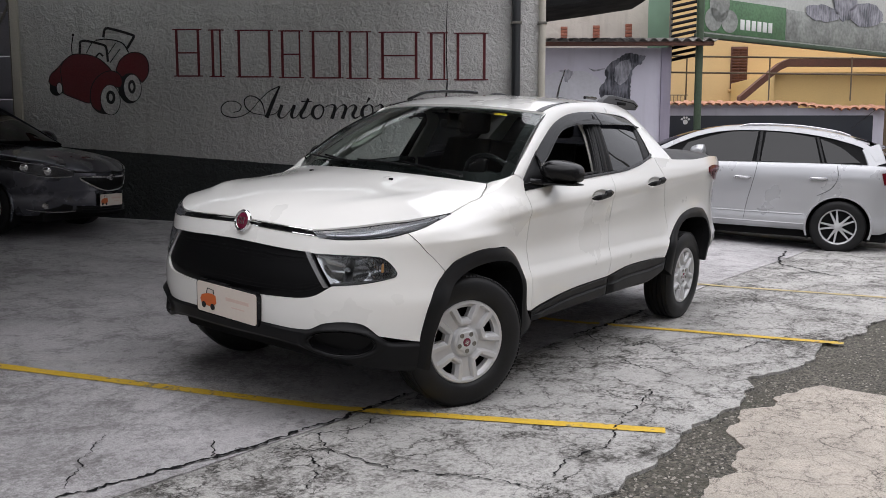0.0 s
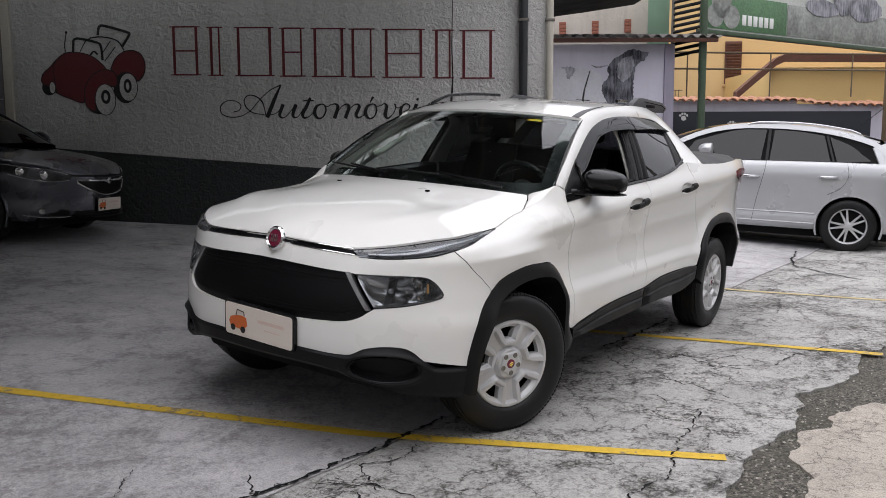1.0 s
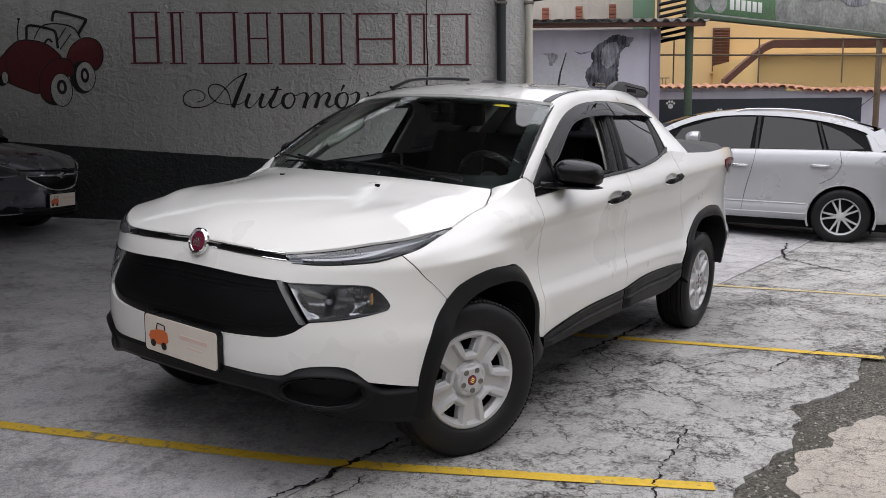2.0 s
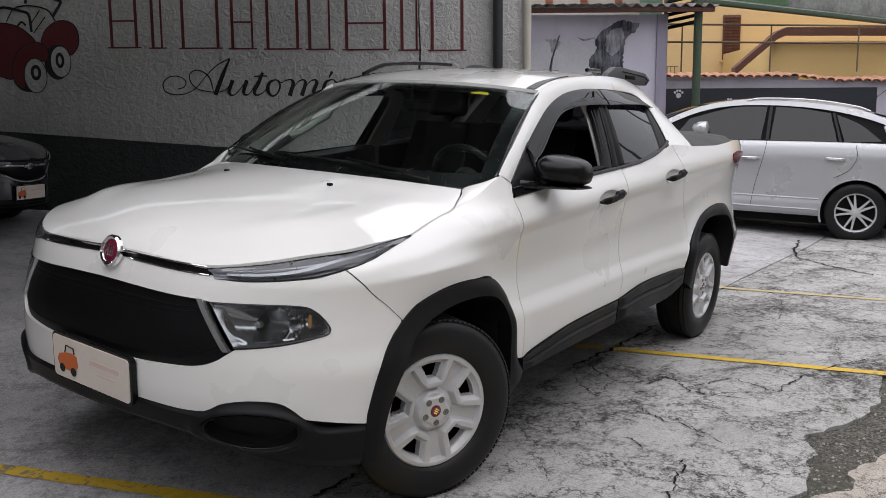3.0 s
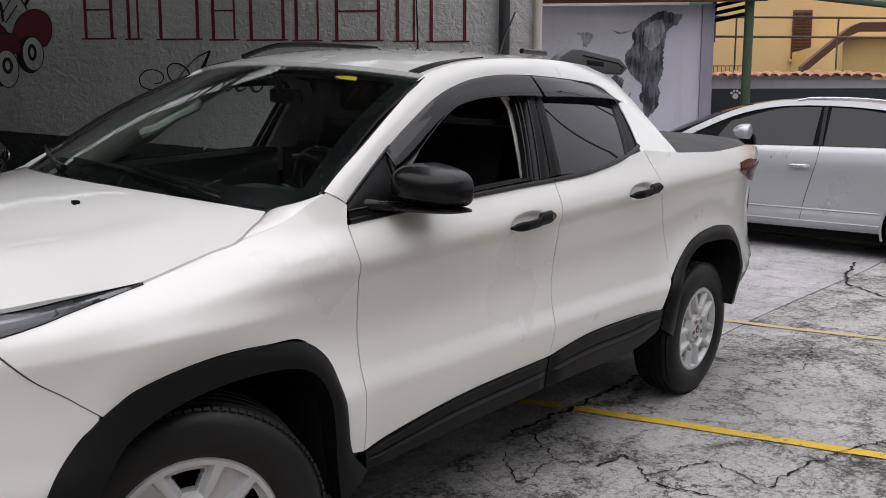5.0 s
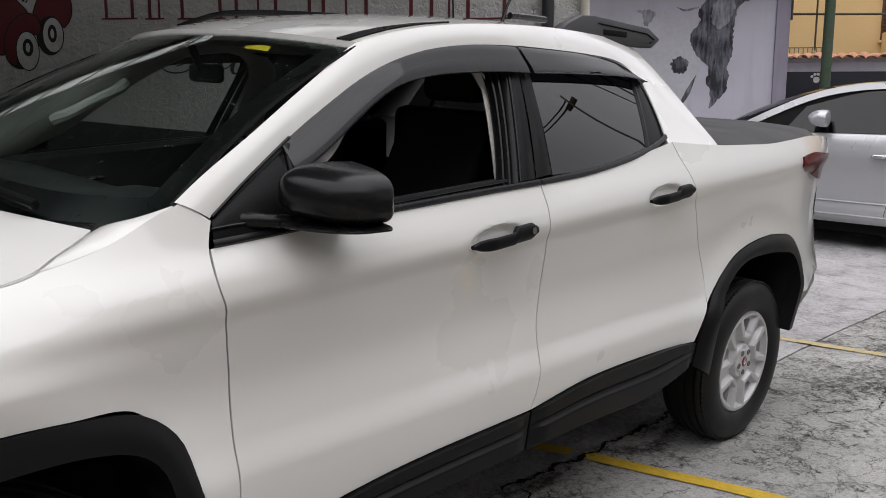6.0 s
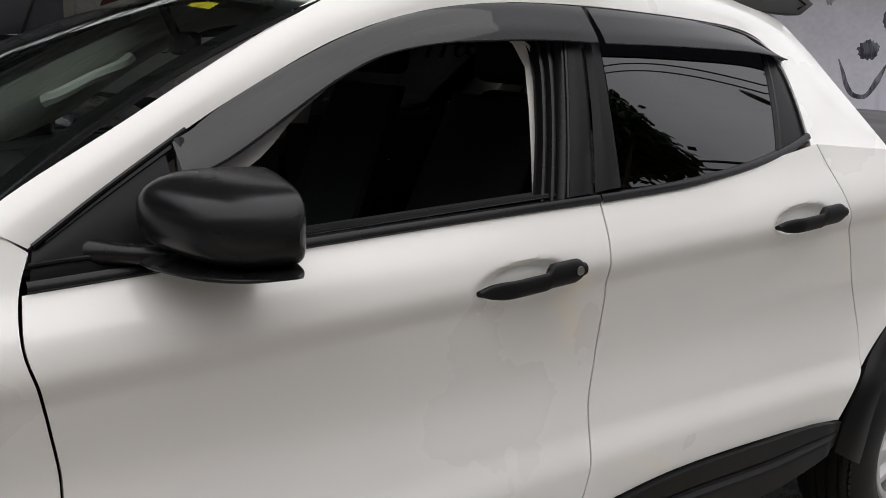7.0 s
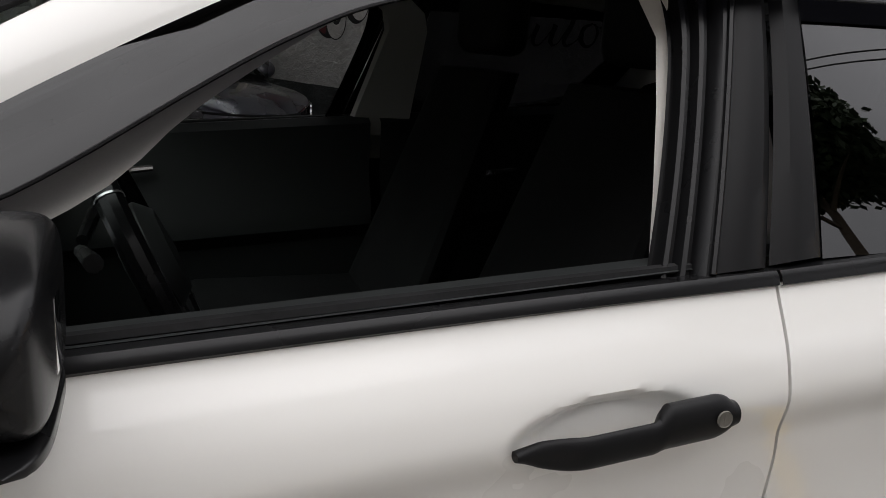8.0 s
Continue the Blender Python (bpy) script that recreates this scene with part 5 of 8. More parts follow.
    for nm, ln, r, o in (("sail_bead", [(-0.528, 1.150), (-0.62, 1.213), (-0.725, 1.280), (-0.76, 1.302)], 0.0045, 0.004), ("sail_bar", [(-0.742, 1.110), (-0.745, 1.20), (-0.748, 1.288)], 0.010, 0.002), ("sail_ledge", [(-0.520, 1.126), (-0.57, 1.130), (-0.62, 1.132)], 0.004, 0.005)):
        bm = bmesh.new()
        tube(bm, [cab(x, z, sd, o) for x, z in resample(ln, 12)], r, 8)
        part(nm, bm, M["satin"], fd)
    # handles: bowl, grip with a waist, keyhole
    for dr, x0, x1, z0, z1, key in ((fd, -1.232, -1.468, 1.024, 1.043, True), (rd, -2.080, -2.316, 1.086, 1.104, False)):
        hd = new("door_handle")
        hd.parent = dr
        tagged(hd, "black plastic pull handle")
        bm = bmesh.new()
        n = 44
        rows = []
        for i in range(n + 1):
            f = i / n
            u, z = x0 + (x1 - x0) * f, z0 + (z1 - z0) * f
            hh = 0.011 + 0.006 * ease(0, 0.22, f) + 0.007 * ease(0.60, 0.66, f)
            rise = 0.008 * ease(0.60, 0.66, f)
            out = 0.010 + 0.022 * ease(0, 0.30, f)
            nrm = Vector((0, sd, 0.05)).normalized()
            ctr = Vector((u, sd * (0.892 - 0.004 * f), z + rise))
            th = 0.012 + 0.010 * ease(0.58, 0.66, f)
            hh *= min(1, 0.30 + 7 * f) ** 0.6 * max(0.30, 1 - (1 - min(1, 9 * (1 - f))) ** 2) ** 0.5
            row = []
            for a in np.linspace(0, 2 * math.pi, 20, endpoint=False):
                row.append(ctr + nrm * (out - th * 0.5 + th * 0.62 * math.cos(a)) + Vector((0, 0, hh * math.sin(a))))
            rows.append(row)
        gg = skin(bm, rows, closed=True)
        bm.faces.new(gg[0][::-1])
        bm.faces.new(gg[-1])
        part("grip", bm, M["trim"], hd)
        if key:
            bm = bmesh.new()
            nrm = Vector((0, sd, 0.05)).normalized()
            c = Vector((-1.446, sd * 0.9245, 1.0535))
            lathe(bm, [(0.0, 0.001), (0.0075, 0.001), (0.0085, 0.0018), (0.009, 0.0)], 24, "z")
            box(bm, (-0.001, -0.005, 0.001), (0.001, 0.005, 0.0016))
            bm.transform(Matrix.Translation(c) @ nrm.to_track_quat("Z", "Y").to_matrix().to_4x4())
            part("keyhole", bm, M["steel"], hd)


def side_mirror(sd, parent):
    """A black door mirror: upper shell, lower shell below a shadow line, foot, glass."""
    mir = new("door_mirror")
    mir.parent = parent
    tagged(mir, "satin black door mirror")

    def shell(name, top, bot, front, back, pf, pb, n=22, m=44):
        """The section turns from a pointed front to a square back; it tapers to both ends."""
        rows = []
        for i in range(n + 1):
            f = i / n
            k = max(0.03, (1 - abs(2 * f - 1) ** 4.2)) ** 0.42
            fr, bk, tp, bt = front(f), back(f), top(f), bot(f)
            xc, zc = bk + 0.42 * (fr - bk), 0.5 * (tp + bt)
            row = []
            for a in np.linspace(0, 2 * math.pi, m, endpoint=False):
                ca, sa = math.cos(a), math.sin(a)
                if ca > 0:
                    x, z = xc + (fr - xc) * k * ca**pf, zc + 0.5 * (tp - bt) * k * math.copysign(abs(sa) ** 0.72, sa)
                else:
                    x, z = xc + (bk - xc) * (0.4 + 0.6 * k) * abs(ca) ** pb, zc + 0.5 * (tp - bt) * k * math.copysign(abs(sa) ** 0.42, sa)
                row.append(Vector((x, sd * (0.832 + 0.206 * f), z)))
            rows.append(row)
        bm = bmesh.new()
        gg = skin(bm, rows, closed=True, flip=sd < 0)
        bm.faces.new(gg[0][::-1])
        bm.faces.new(gg[-1])
        bmesh.ops.recalc_face_normals(bm, faces=bm.faces)
        part(name, bm, M["satin"], mir)

    shell("mirror_shell", lambda f: 1.266 - 0.030 * f**1.8, lambda f: 1.140 - 0.004 * f, lambda f: -0.640 - 0.080 * f**1.6, lambda f: -0.853 + 0.006 * f, 0.85, 0.20)
    shell("lower_shell", lambda f: 1.142 - 0.004 * f, lambda f: 1.119 + 0.005 * f, lambda f: -0.643 - 0.083 * f**1.6, lambda f: -0.851 + 0.006 * f, 0.85, 0.20)
    bm = bmesh.new()
    tube(bm, [(-0.590, sd * 0.785, 1.132), (-0.612, sd * 0.815, 1.136), (-0.645, sd * 0.838, 1.136), (-0.70, sd * 0.865, 1.134)], [0.030, 0.022, 0.016, 0.015], 14, True)
    part("mirror_foot", bm, M["satin"], mir)
    bm = bmesh.new()
    box(bm, (-0.8500, min(sd * 0.89, sd * 0.97), 1.168), (-0.840, max(sd * 0.89, sd * 0.97), 1.222), 0.003)
    part("mirror_glass", bm, M["chrome"], mir, "mirror glass")


for sd in (1, -1):
    side_mirror(sd, doors[sd][0])

# roof rails and sport bar fins, aerial
for sd in (1, -1):
    # fin: a bevelled blade with a sunk panel and a slot
    FIN = [(-2.00, 1.600), (-2.08, 1.655), (-2.17, 1.690), (-2.25, 1.693), (-2.60, 1.674), (-2.68, 1.636), (-2.615, 1.600)]
    bm = bmesh.new()
    yc = roof_at(0.75, sd * 0.90).y
    plate_shape(bm, FIN, 1.0, lambda a, b, t: Vector((a, yc + sd * (0.030 - 0.12 * (b - 1.6) - t * (0.052 - 0.15 * (b - 1.6))), b)))
    bm.faces.new([v for v in sorted(bm.verts, key=lambda v: v.index)][:len(FIN)])
    bmesh.ops.recalc_face_normals(bm, faces=bm.faces)
    bmesh.ops.bevel(bm, geom=bm.edges[:], offset=0.006, segments=2, affect="EDGES", profile=0.5)
    fin = part("roof_fin", tri_cap(bm), M["fin_grey"], pickup, "charcoal plastic sport bar fin")
    bm = bmesh.new()
    box(bm, (-2.44, yc + sd * 0.018, 1.628), (-2.29, yc + sd * 0.029, 1.650), 0.004)
    part("fin_slot", bm, M["void"], fin)
    bm = bmesh.new()
    tube(bm, [(x, yc + sd * (0.031 - 0.12 * (z - 1.6)), z) for x, z in ((-2.26, 1.668), (-2.58, 1.652), (-2.635, 1.632), (-2.60, 1.618))], 0.003, 6)
    part("fin_groove", bm, M["void"], fin)
    bm = bmesh.new()
    lift = 0.012 if sd > 0 else 0.036
    tube(bm, [roof_at(f, sd * 0.885) + Vector((0, 0, lift * min(1, 8 * (f - 0.10)) + 0.01 * math.sin(math.pi * f))) for f in np.linspace(0.50 if sd > 0 else 0.12, 0.64, 14)], 0.011, 8)
    part("roof_rail", bm, M["satin"], pickup)
bm = bmesh.new()
tube(bm, [(-2.28, 0.02, 1.662), (-2.34, 0.0, 1.75), (-2.45, -0.02, 1.89)], [0.008, 0.006, 0.004], 8)
box(bm, (-2.33, -0.02, 1.652), (-2.24, 0.06, 1.672), 0.006)
part("aerial", bm, M["satin"], pickup)

# bed: tonneau cover, tailgate, rear bumper, tail lamps
bm = bmesh.new()
rows = []
for x in np.linspace(-2.60, -3.90, 14):
    yy = side_y(max(x, -3.9), 1.24) - 0.035
    rows.append([(x, yy * w, 1.272 + 0.035 * (1 - w**4) + (0.0 if abs(w) < 1 else -0.03)) for w in np.linspace(-1, 1, 19)])
skin(bm, rows)
ext = bmesh.ops.extrude_edge_only(bm, edges=[e for e in bm.edges if e.is_boundary])
bmesh.ops.translate(bm, verts=[v for v in ext["geom"] if isinstance(v, bmesh.types.BMVert)], vec=(0, 0, -0.04))
part("tonneau_cover", bm, M["tonneau"], pickup, "black vinyl bed cover")
bm = bmesh.new()
rows = []
for z in np.linspace(0.60, 1.262, 12):
    yy = side_y(-3.92, z)
    rows.append([(-3.93 - 0.05 * (1 - abs(w) ** 3) + 0.05 * ease(1.1, 1.27, z), yy * w, z) for w in np.linspace(-1, 1, 21)])
skin(bm, rows)
part("tailgate", bm, M["paint"], pickup)
bm = bmesh.new()
rows = []
for z, o in ((0.36, -0.34), (0.40, -0.24), (0.47, -0.14), (0.54, -0.06), (0.60, -0.015), (0.625, -0.02)):
    row = []
    for t in np.linspace(-1, 1, 31):
        a = t * math.pi / 2
        row.append((-3.44 - (0.50 + o) * math.cos(a) ** 0.6 if abs(t) < 1 else -3.44, (0.880 + o * 0.32) * math.copysign(abs(math.sin(a)) ** 0.75, t), z))
    rows.append(row)
skin(bm, rows)
part("rear_bumper", bm, M["bumper_grey"], pickup, "grey rear bumper corner")
for sd in (1, -1):
    bm = bmesh.new()
    panel(bm, [[(-3.280, 1.150), (-3.285, 1.190)], [(-3.33, 1.132), (-3.345, 1.200)], [(-3.42, 1.115), (-3.43, 1.205)], [(-3.55, 1.085), (-3.55, 1.198)], [(-3.70, 1.070), (-3.70, 1.190)]], 14, 8, side=sd, lip=0.02, off=0.008)
    part("tail_lamp", bm, M["red"], pickup, "dark red wrap-round tail lamp")
    # fuel flap and quarter trims are flush; inner liners of the wheel wells
    for cx, a_l in ((0.0, ARCH_FI), (-2.99, ARCH_RI)):
        bm = bmesh.new()
        ln = resample(a_l, 30)
        rows = [[Vector((p[0] if p[0] < XS else p[0], sd * y, p[1] + 0.015)) for p in ln] for y in (0.87, 0.70, 0.50)]
        skin(bm, rows)
        bm.faces.new([bm.verts.new((p[0], sd * 0.50, p[1] + 0.015)) for p in ln])
        part("wheel_well", tri_cap(bm), M["void"], pickup)
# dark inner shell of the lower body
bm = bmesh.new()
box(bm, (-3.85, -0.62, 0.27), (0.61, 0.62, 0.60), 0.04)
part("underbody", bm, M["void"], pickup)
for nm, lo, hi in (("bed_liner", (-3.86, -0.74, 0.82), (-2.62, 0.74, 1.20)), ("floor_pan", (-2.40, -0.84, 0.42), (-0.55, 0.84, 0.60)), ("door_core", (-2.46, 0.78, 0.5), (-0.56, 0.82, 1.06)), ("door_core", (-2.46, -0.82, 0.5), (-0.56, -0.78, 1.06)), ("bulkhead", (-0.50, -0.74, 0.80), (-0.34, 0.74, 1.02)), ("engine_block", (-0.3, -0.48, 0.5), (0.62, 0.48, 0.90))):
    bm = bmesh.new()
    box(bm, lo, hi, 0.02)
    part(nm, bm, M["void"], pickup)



# ---- wheels ----
def wheel(cx, sd, spin, dish=0.0):
    """Tyre with tread, five-window rim, cap and nuts, about the y axis."""
    wh = new("wheel")
    wh.parent = pickup
    Rt, Rr, hw = 0.343, 0.222, 0.108
    ybase = 0.765
    steer = radians(-23) if cx > -1 else 0.0
    put = Matrix.Translation((cx - (0.037 if cx > -1 else 0) * sd, sd * (ybase + (0.006 if cx > -1 else 0)), 0.340)) @ Matrix.Rotation(steer, 4, "Z") @ Matrix.Diagonal((1, sd, 1, 1)) @ Matrix.Rotation(radians(spin), 4, "Y")
    bm = bmesh.new()
    prof = [(Rr - 0.008, hw - 0.02), (Rr, hw - 0.012), (Rr + 0.012, hw + 0.0), (Rr + 0.045, hw + 0.008), (Rr + 0.085, hw + 0.002), (Rt - 0.022, hw - 0.006), (Rt - 0.008, hw - 0.018), (Rt, hw - 0.035)]
    for g0 in (0.055, 0.018, -0.018, -0.055):
        prof += [(Rt + 0.002, g0 + 0.007), (Rt - 0.007, g0 + 0.005), (Rt - 0.007, g0 - 0.005), (Rt + 0.002, g0 - 0.007)]
    prof += [(Rt, -hw + 0.035), (Rt - 0.01, -hw + 0.014), (Rr + 0.06, -hw), (Rr, -hw + 0.02)]
    lathe(bm, prof, 72, "y")
    # shoulder blocks
    for k in range(96):
        a = k / 96 * 2 * math.pi
        m = Matrix.Rotation(-a, 4, "Y") @ Matrix.Translation((Rt - 0.0095, hw - 0.032, 0)) @ Matrix.Rotation(radians(-30), 4, "Z") @ Matrix.Diagonal((0.008, 0.034, 0.0165, 1))
        bmesh.ops.create_cube(bm, size=1.0, matrix=m)
    bm.transform(put)
    part("tyre", bm, M["rubber"], wh)
    # rim face as a polar relief with five windows
    bm = bmesh.new()
    NR, NT = 48, 300
    grid = {}

    def relief(r, t):
        """Height of the face, and whether this is a window."""
        seg = 2 * math.pi / 5
        d = (t + seg / 2) % seg - seg / 2
        x, yv = r * math.cos(d), r * math.sin(d)
        win = max(abs(yv) - (0.017 + 0.52 * max(0, x - 0.124)), 0.124 - x, r - 0.186)
        cup = max(abs(yv) - (0.040 + 0.58 * (x - 0.086)), 0.086 - x, 0.707 * (abs(yv) - 0.030 - (x - 0.086))) if x > 0 else 1.0
        base = 0.038 - 0.026 * ease(0.066, 0.085, r) + 0.004 * ease(0.085, 0.15, r)
        base += 0.024 * ease(0.190, 0.200, r) - 0.010 * ease(0.211, 0.221, r)
        rim = 0.025 * ease(0.003, -0.010, cup) * (0.20 + 0.80 * ease(0.001, 0.015, win)) * ease(0.208, 0.196, r)
        dip = 0.006 * ease(0.014, 0.006, abs(r * (1 + 0.10 * math.cos(5 * t)) - 0.066))
        h = max(base, 0.014 + rim) if cup < 0.003 and r < 0.2 else base - dip
        return h, win < 0

    for i in range(NR + 1):
        r = 0.012 + (0.221 - 0.012) * i / NR
        for j in range(NT):
            t = 2 * math.pi * j / NT
            h, w = relief(r, t)
            grid[i, j] = (bm.verts.new((r * math.cos(t), h + 0.058, r * math.sin(t))), w)
    for i in range(NR):
        for j in range(NT):
            k = (j + 1) % NT
            q = [grid[i, j], grid[i, k], grid[i + 1, k], grid[i + 1, j]]
            if sum(w for _, w in q) >= 3:
                continue
            bm.faces.new([v for v, _ in q])
    bmesh.ops.delete(bm, geom=[v for v in bm.verts if not v.link_faces], context="VERTS")
    holes = [e for e in bm.edges if e.is_boundary and 0.05 < math.hypot(e.verts[0].co.x, e.verts[0].co.z) < 0.20]
    ext = bmesh.ops.extrude_edge_only(bm, edges=holes)
    bmesh.ops.translate(bm, verts=[v for v in ext["geom"] if isinstance(v, bmesh.types.BMVert)], vec=(0, -0.03, 0))
    bm.transform(put)
    part("rim", bm, M["rim"], wh, "silver five-window wheel")
    bm = bmesh.new()
    lathe(bm, [(0.0, -0.02), (0.12, -0.02), (0.20, 0.0), (0.212, 0.05), (0.219, 0.075), (0.221, 0.085)], 48, "y")
    bm.transform(put)
    part("rim_barrel", bm, M["void"], wh)
    for k in range(5):
        a = (k + 0.5) / 5 * 2 * math.pi
        bm = bmesh.new()
        lathe(bm, [(0.0, 0.0965), (0.0075, 0.0965), (0.0105, 0.0985), (0.0125, 0.0965), (0.0125, 0.085)], 18, "y")
        bm.transform(put @ Matrix.Translation((0.046 * math.cos(a), 0, 0.046 * math.sin(a))))
        part("wheel_nut", bm, M["steel"], wh)
    bm = bmesh.new()
    lathe(bm, [(0.0, 0.0995), (0.018, 0.0990), (0.0225, 0.0965), (0.023, 0.08)], 30, "y")
    bm.transform(put)
    part("centre_cap", bm, M["badge"], wh, "wine-red centre cap")
    bm = bmesh.new()
    for k in (-1, 0, 1):
        box(bm, (k * 0.008 - 0.002, 0.098, -0.009), (k * 0.008 + 0.002, 0.1005, 0.009))
    bm.transform(put)
    part("cap_mark", bm, M["chrome"], wh)
    return wh


for cx, sp in ((0.0, 59), (-2.99, 50)):
    for sd in (1, -1):
        wheel(cx, sd, sp)

# ---- pickup: cabin ----
for sd in (1, -1):
    fd, rd = doors[sd]
    for dr, x0, x1 in ((fd, -0.56, -1.545), (rd, -1.575, -2.36)):
        bm = bmesh.new()
        rows = []
        for x in np.linspace(x0, x1, 14):
            zt = 1.088 + 0.073 * (-0.5 - x) + 0.018
            rows.append([Vector((x, sd * y, z)) for y, z in ((cab_y(x, zt) - 0.014, zt), (0.770, zt + 0.004), (0.740, zt - 0.015), (0.735, zt - 0.16), (0.70, zt - 0.24), (0.695, zt - 0.29), (0.735, zt - 0.33), (0.74, 0.55))])
        skin(bm, rows)
        part("door_card", bm, M["cabin_dark"], dr)
        bm = bmesh.new()
        xh = x0 - 0.30
        tube(bm, [(xh, sd * 0.735, 1.03), (xh - 0.02, sd * 0.712, 1.033), (xh - 0.11, sd * 0.710, 1.043)], [0.008, 0.011, 0.008], 8, True)
        part("inner_handle", bm, M["chrome"], dr)
    # pale trims of the pillars
    bm = bmesh.new()
    dip = 0.0 if sd > 0 else -0.045
    band(bm, [(-0.60, 1.10 + dip), (-0.77, 1.205 + dip), (-0.883, 1.268 + dip), (-0.96, 1.335 + dip), (-1.139, 1.445 + 0.5 * dip), (-1.278, 1.495), (-1.458, 1.520), (-1.655, 1.527), (-2.07, 1.524), (-2.30, 1.50)],
         [(-0.44, 1.16), (-0.66, 1.30), (-0.78, 1.370), (-0.90, 1.438), (-1.04, 1.512), (-1.20, 1.56), (-1.45, 1.595), (-1.66, 1.605), (-2.1, 1.612), (-2.36, 1.605)], 50, sd, [-0.020, -0.050, -0.062, -0.062, -0.05])
    part("pillar_lining", bm, M["cabin_pale"], pickup)
    bm = bmesh.new()
    rows = []
    for dx, z in ((0.0, 1.13), (0.0, 1.16), (0.0, 1.25), (0.0, 1.34), (0.002, 1.42), (0.02, 1.465), (0.07, 1.500), (0.2, 1.52)):
        w, xf = cab_y(-1.5, z), (-1.434 if sd > 0 else -1.490) - 0.236 * (min(z, 1.43) - 1.161)
        rows.append([Vector((x + dx, sd * (w - o), z)) for x, o in ((xf - 0.030, 0.034), (xf - 0.018, 0.045), (xf, 0.052), (xf - 0.010, 0.064), (-1.66, 0.080))])
    skin(bm, rows)
    part("pillar_lining", bm, M["cabin_pale"], pickup)
    # seats
    st = new("front_seat")
    st.parent = pickup
    bm = bmesh.new()
    rows = []
    for f in np.linspace(0, 1, 12):
        w = 0.235 - 0.045 * f
        z, x = 0.78 + 0.56 * f, -1.50 - 0.20 * f
        th = 0.075 - 0.03 * f
        rows.append([Vector((x + th * math.cos(a) + (0.03 * abs(math.sin(a)) ** 3), sd * 0.34 + w * math.copysign(abs(math.sin(a)) ** 0.6, math.sin(a)), z)) for a in np.linspace(0, 2 * math.pi, 20, endpoint=False)])
    gg = skin(bm, rows, closed=True)
    bm.faces.new(gg[-1])
    part("backrest", bm, M["seat"], st)
    bm = bmesh.new()
    box(bm, (-1.52, sd * 0.34 - 0.24, 0.60), (-1.0, sd * 0.34 + 0.24, 0.80), 0.06, seg=3)
    part("cushion", bm, M["seat"], st)
    bm = bmesh.new()
    box(bm, (-1.76, sd * 0.34 - 0.13, 1.375), (-1.67, sd * 0.34 + 0.13, 1.535), 0.035, seg=3)
    part("headrest", bm, M["seat"], st)
# grab handle on the far pillar
bm = bmesh.new()
tube(bm, [(-0.80, -0.705, 1.25), (-0.83, -0.665, 1.27), (-0.92, -0.635, 1.325), (-1.00, -0.630, 1.362), (-1.03, -0.645, 1.385)], [0.024, 0.020, 0.018, 0.020, 0.022], 8, True)
part("grab_handle", bm, M["cabin_pale"], pickup)
bm = bmesh.new()
box(bm, (-2.36, -0.66, 0.62), (-1.95, 0.66, 0.84), 0.06, seg=3)
part("rear_bench", bm, M["seat"], pickup)
bm = bmesh.new()
box(bm, (-2.45, -0.68, 0.80), (-2.33, 0.68, 1.32), 0.05, seg=3)
part("rear_backrest", bm, M["seat"], pickup)
bm = bmesh.new()
rows = [[roof_at(i / 14, k / 10 * 0.93) + Vector((0, 0, -0.045)) for k in range(-10, 11)] for i in range(15)]
skin(bm, rows)
part("headliner", bm, M["cabin_pale"], pickup)
# back of the cab with its window
bm = bmesh.new()
for z0, z1 in ((0.6, 1.30), (1.55, 1.60)):
    rows = [[Vector((-2.50, w * (cab_y(-2.45, z) - 0.03), z)) for w in np.linspace(-1, 1, 9)] for z in np.linspace(max(z0, 1.0), z1, 4)]
    skin(bm, rows)
for sg in (1, -1):
    rows = [[Vector((-2.50, sg * w * (cab_y(-2.45, z) - 0.03), z)) for w in np.linspace(0.8, 1.02, 4)] for z in np.linspace(1.30, 1.55, 5)]
    skin(bm, rows)
part("cab_back", bm, M["paint"], pickup)
bm = bmesh.new()
skin(bm, [[Vector((-2.498, w * 0.82 * (cab_y(-2.45, z) - 0.03), z)) for w in np.linspace(-1, 1, 9)] for z in np.linspace(1.29, 1.56, 4)])
part("rear_window", bm, M["tint"], pickup)
# dashboard
dash = new("dashboard")
dash.parent = pickup
bm = bmesh.new()
rows = []
for y in np.linspace(-0.74, 0.74, 33):
    hump = 0.035 * math.exp(-(((y - 0.34) / 0.17) ** 2))
    xf = -0.19 - 0.22 * (abs(y) / 0.74) ** 2.6
    rows.append([Vector((x, y, z)) for x, z in ((xf - 0.02, 1.10), (xf - 0.14, 1.115 + hump * 0.3), (-0.62, 1.118 + hump), (-0.72, 1.10 + hump), (-0.755, 1.07 + hump * 0.5), (-0.74, 0.98), (-0.70, 0.86), (-0.62, 0.70))])
skin(bm, rows)
part("dash_pad", bm, M["cabin_dark"], dash)
bm = bmesh.new()
box(bm, (-0.775, -0.13, 0.93), (-0.745, 0.13, 1.08), 0.012)
part("screen", bm, M["piano"], dash)
for y in (-0.70, -0.19, 0.19, 0.62):
    bm = bmesh.new()
    lathe(bm, [(0.030, 0.0), (0.044, 0.004), (0.046, 0.012), (0.040, 0.012)], 24, "x")
    bm.transform(Matrix.Translation((-0.755, y, 1.03)) @ Matrix.Rotation(math.pi, 4, "Z"))
    part("air_vent", bm, M["silver"], dash)
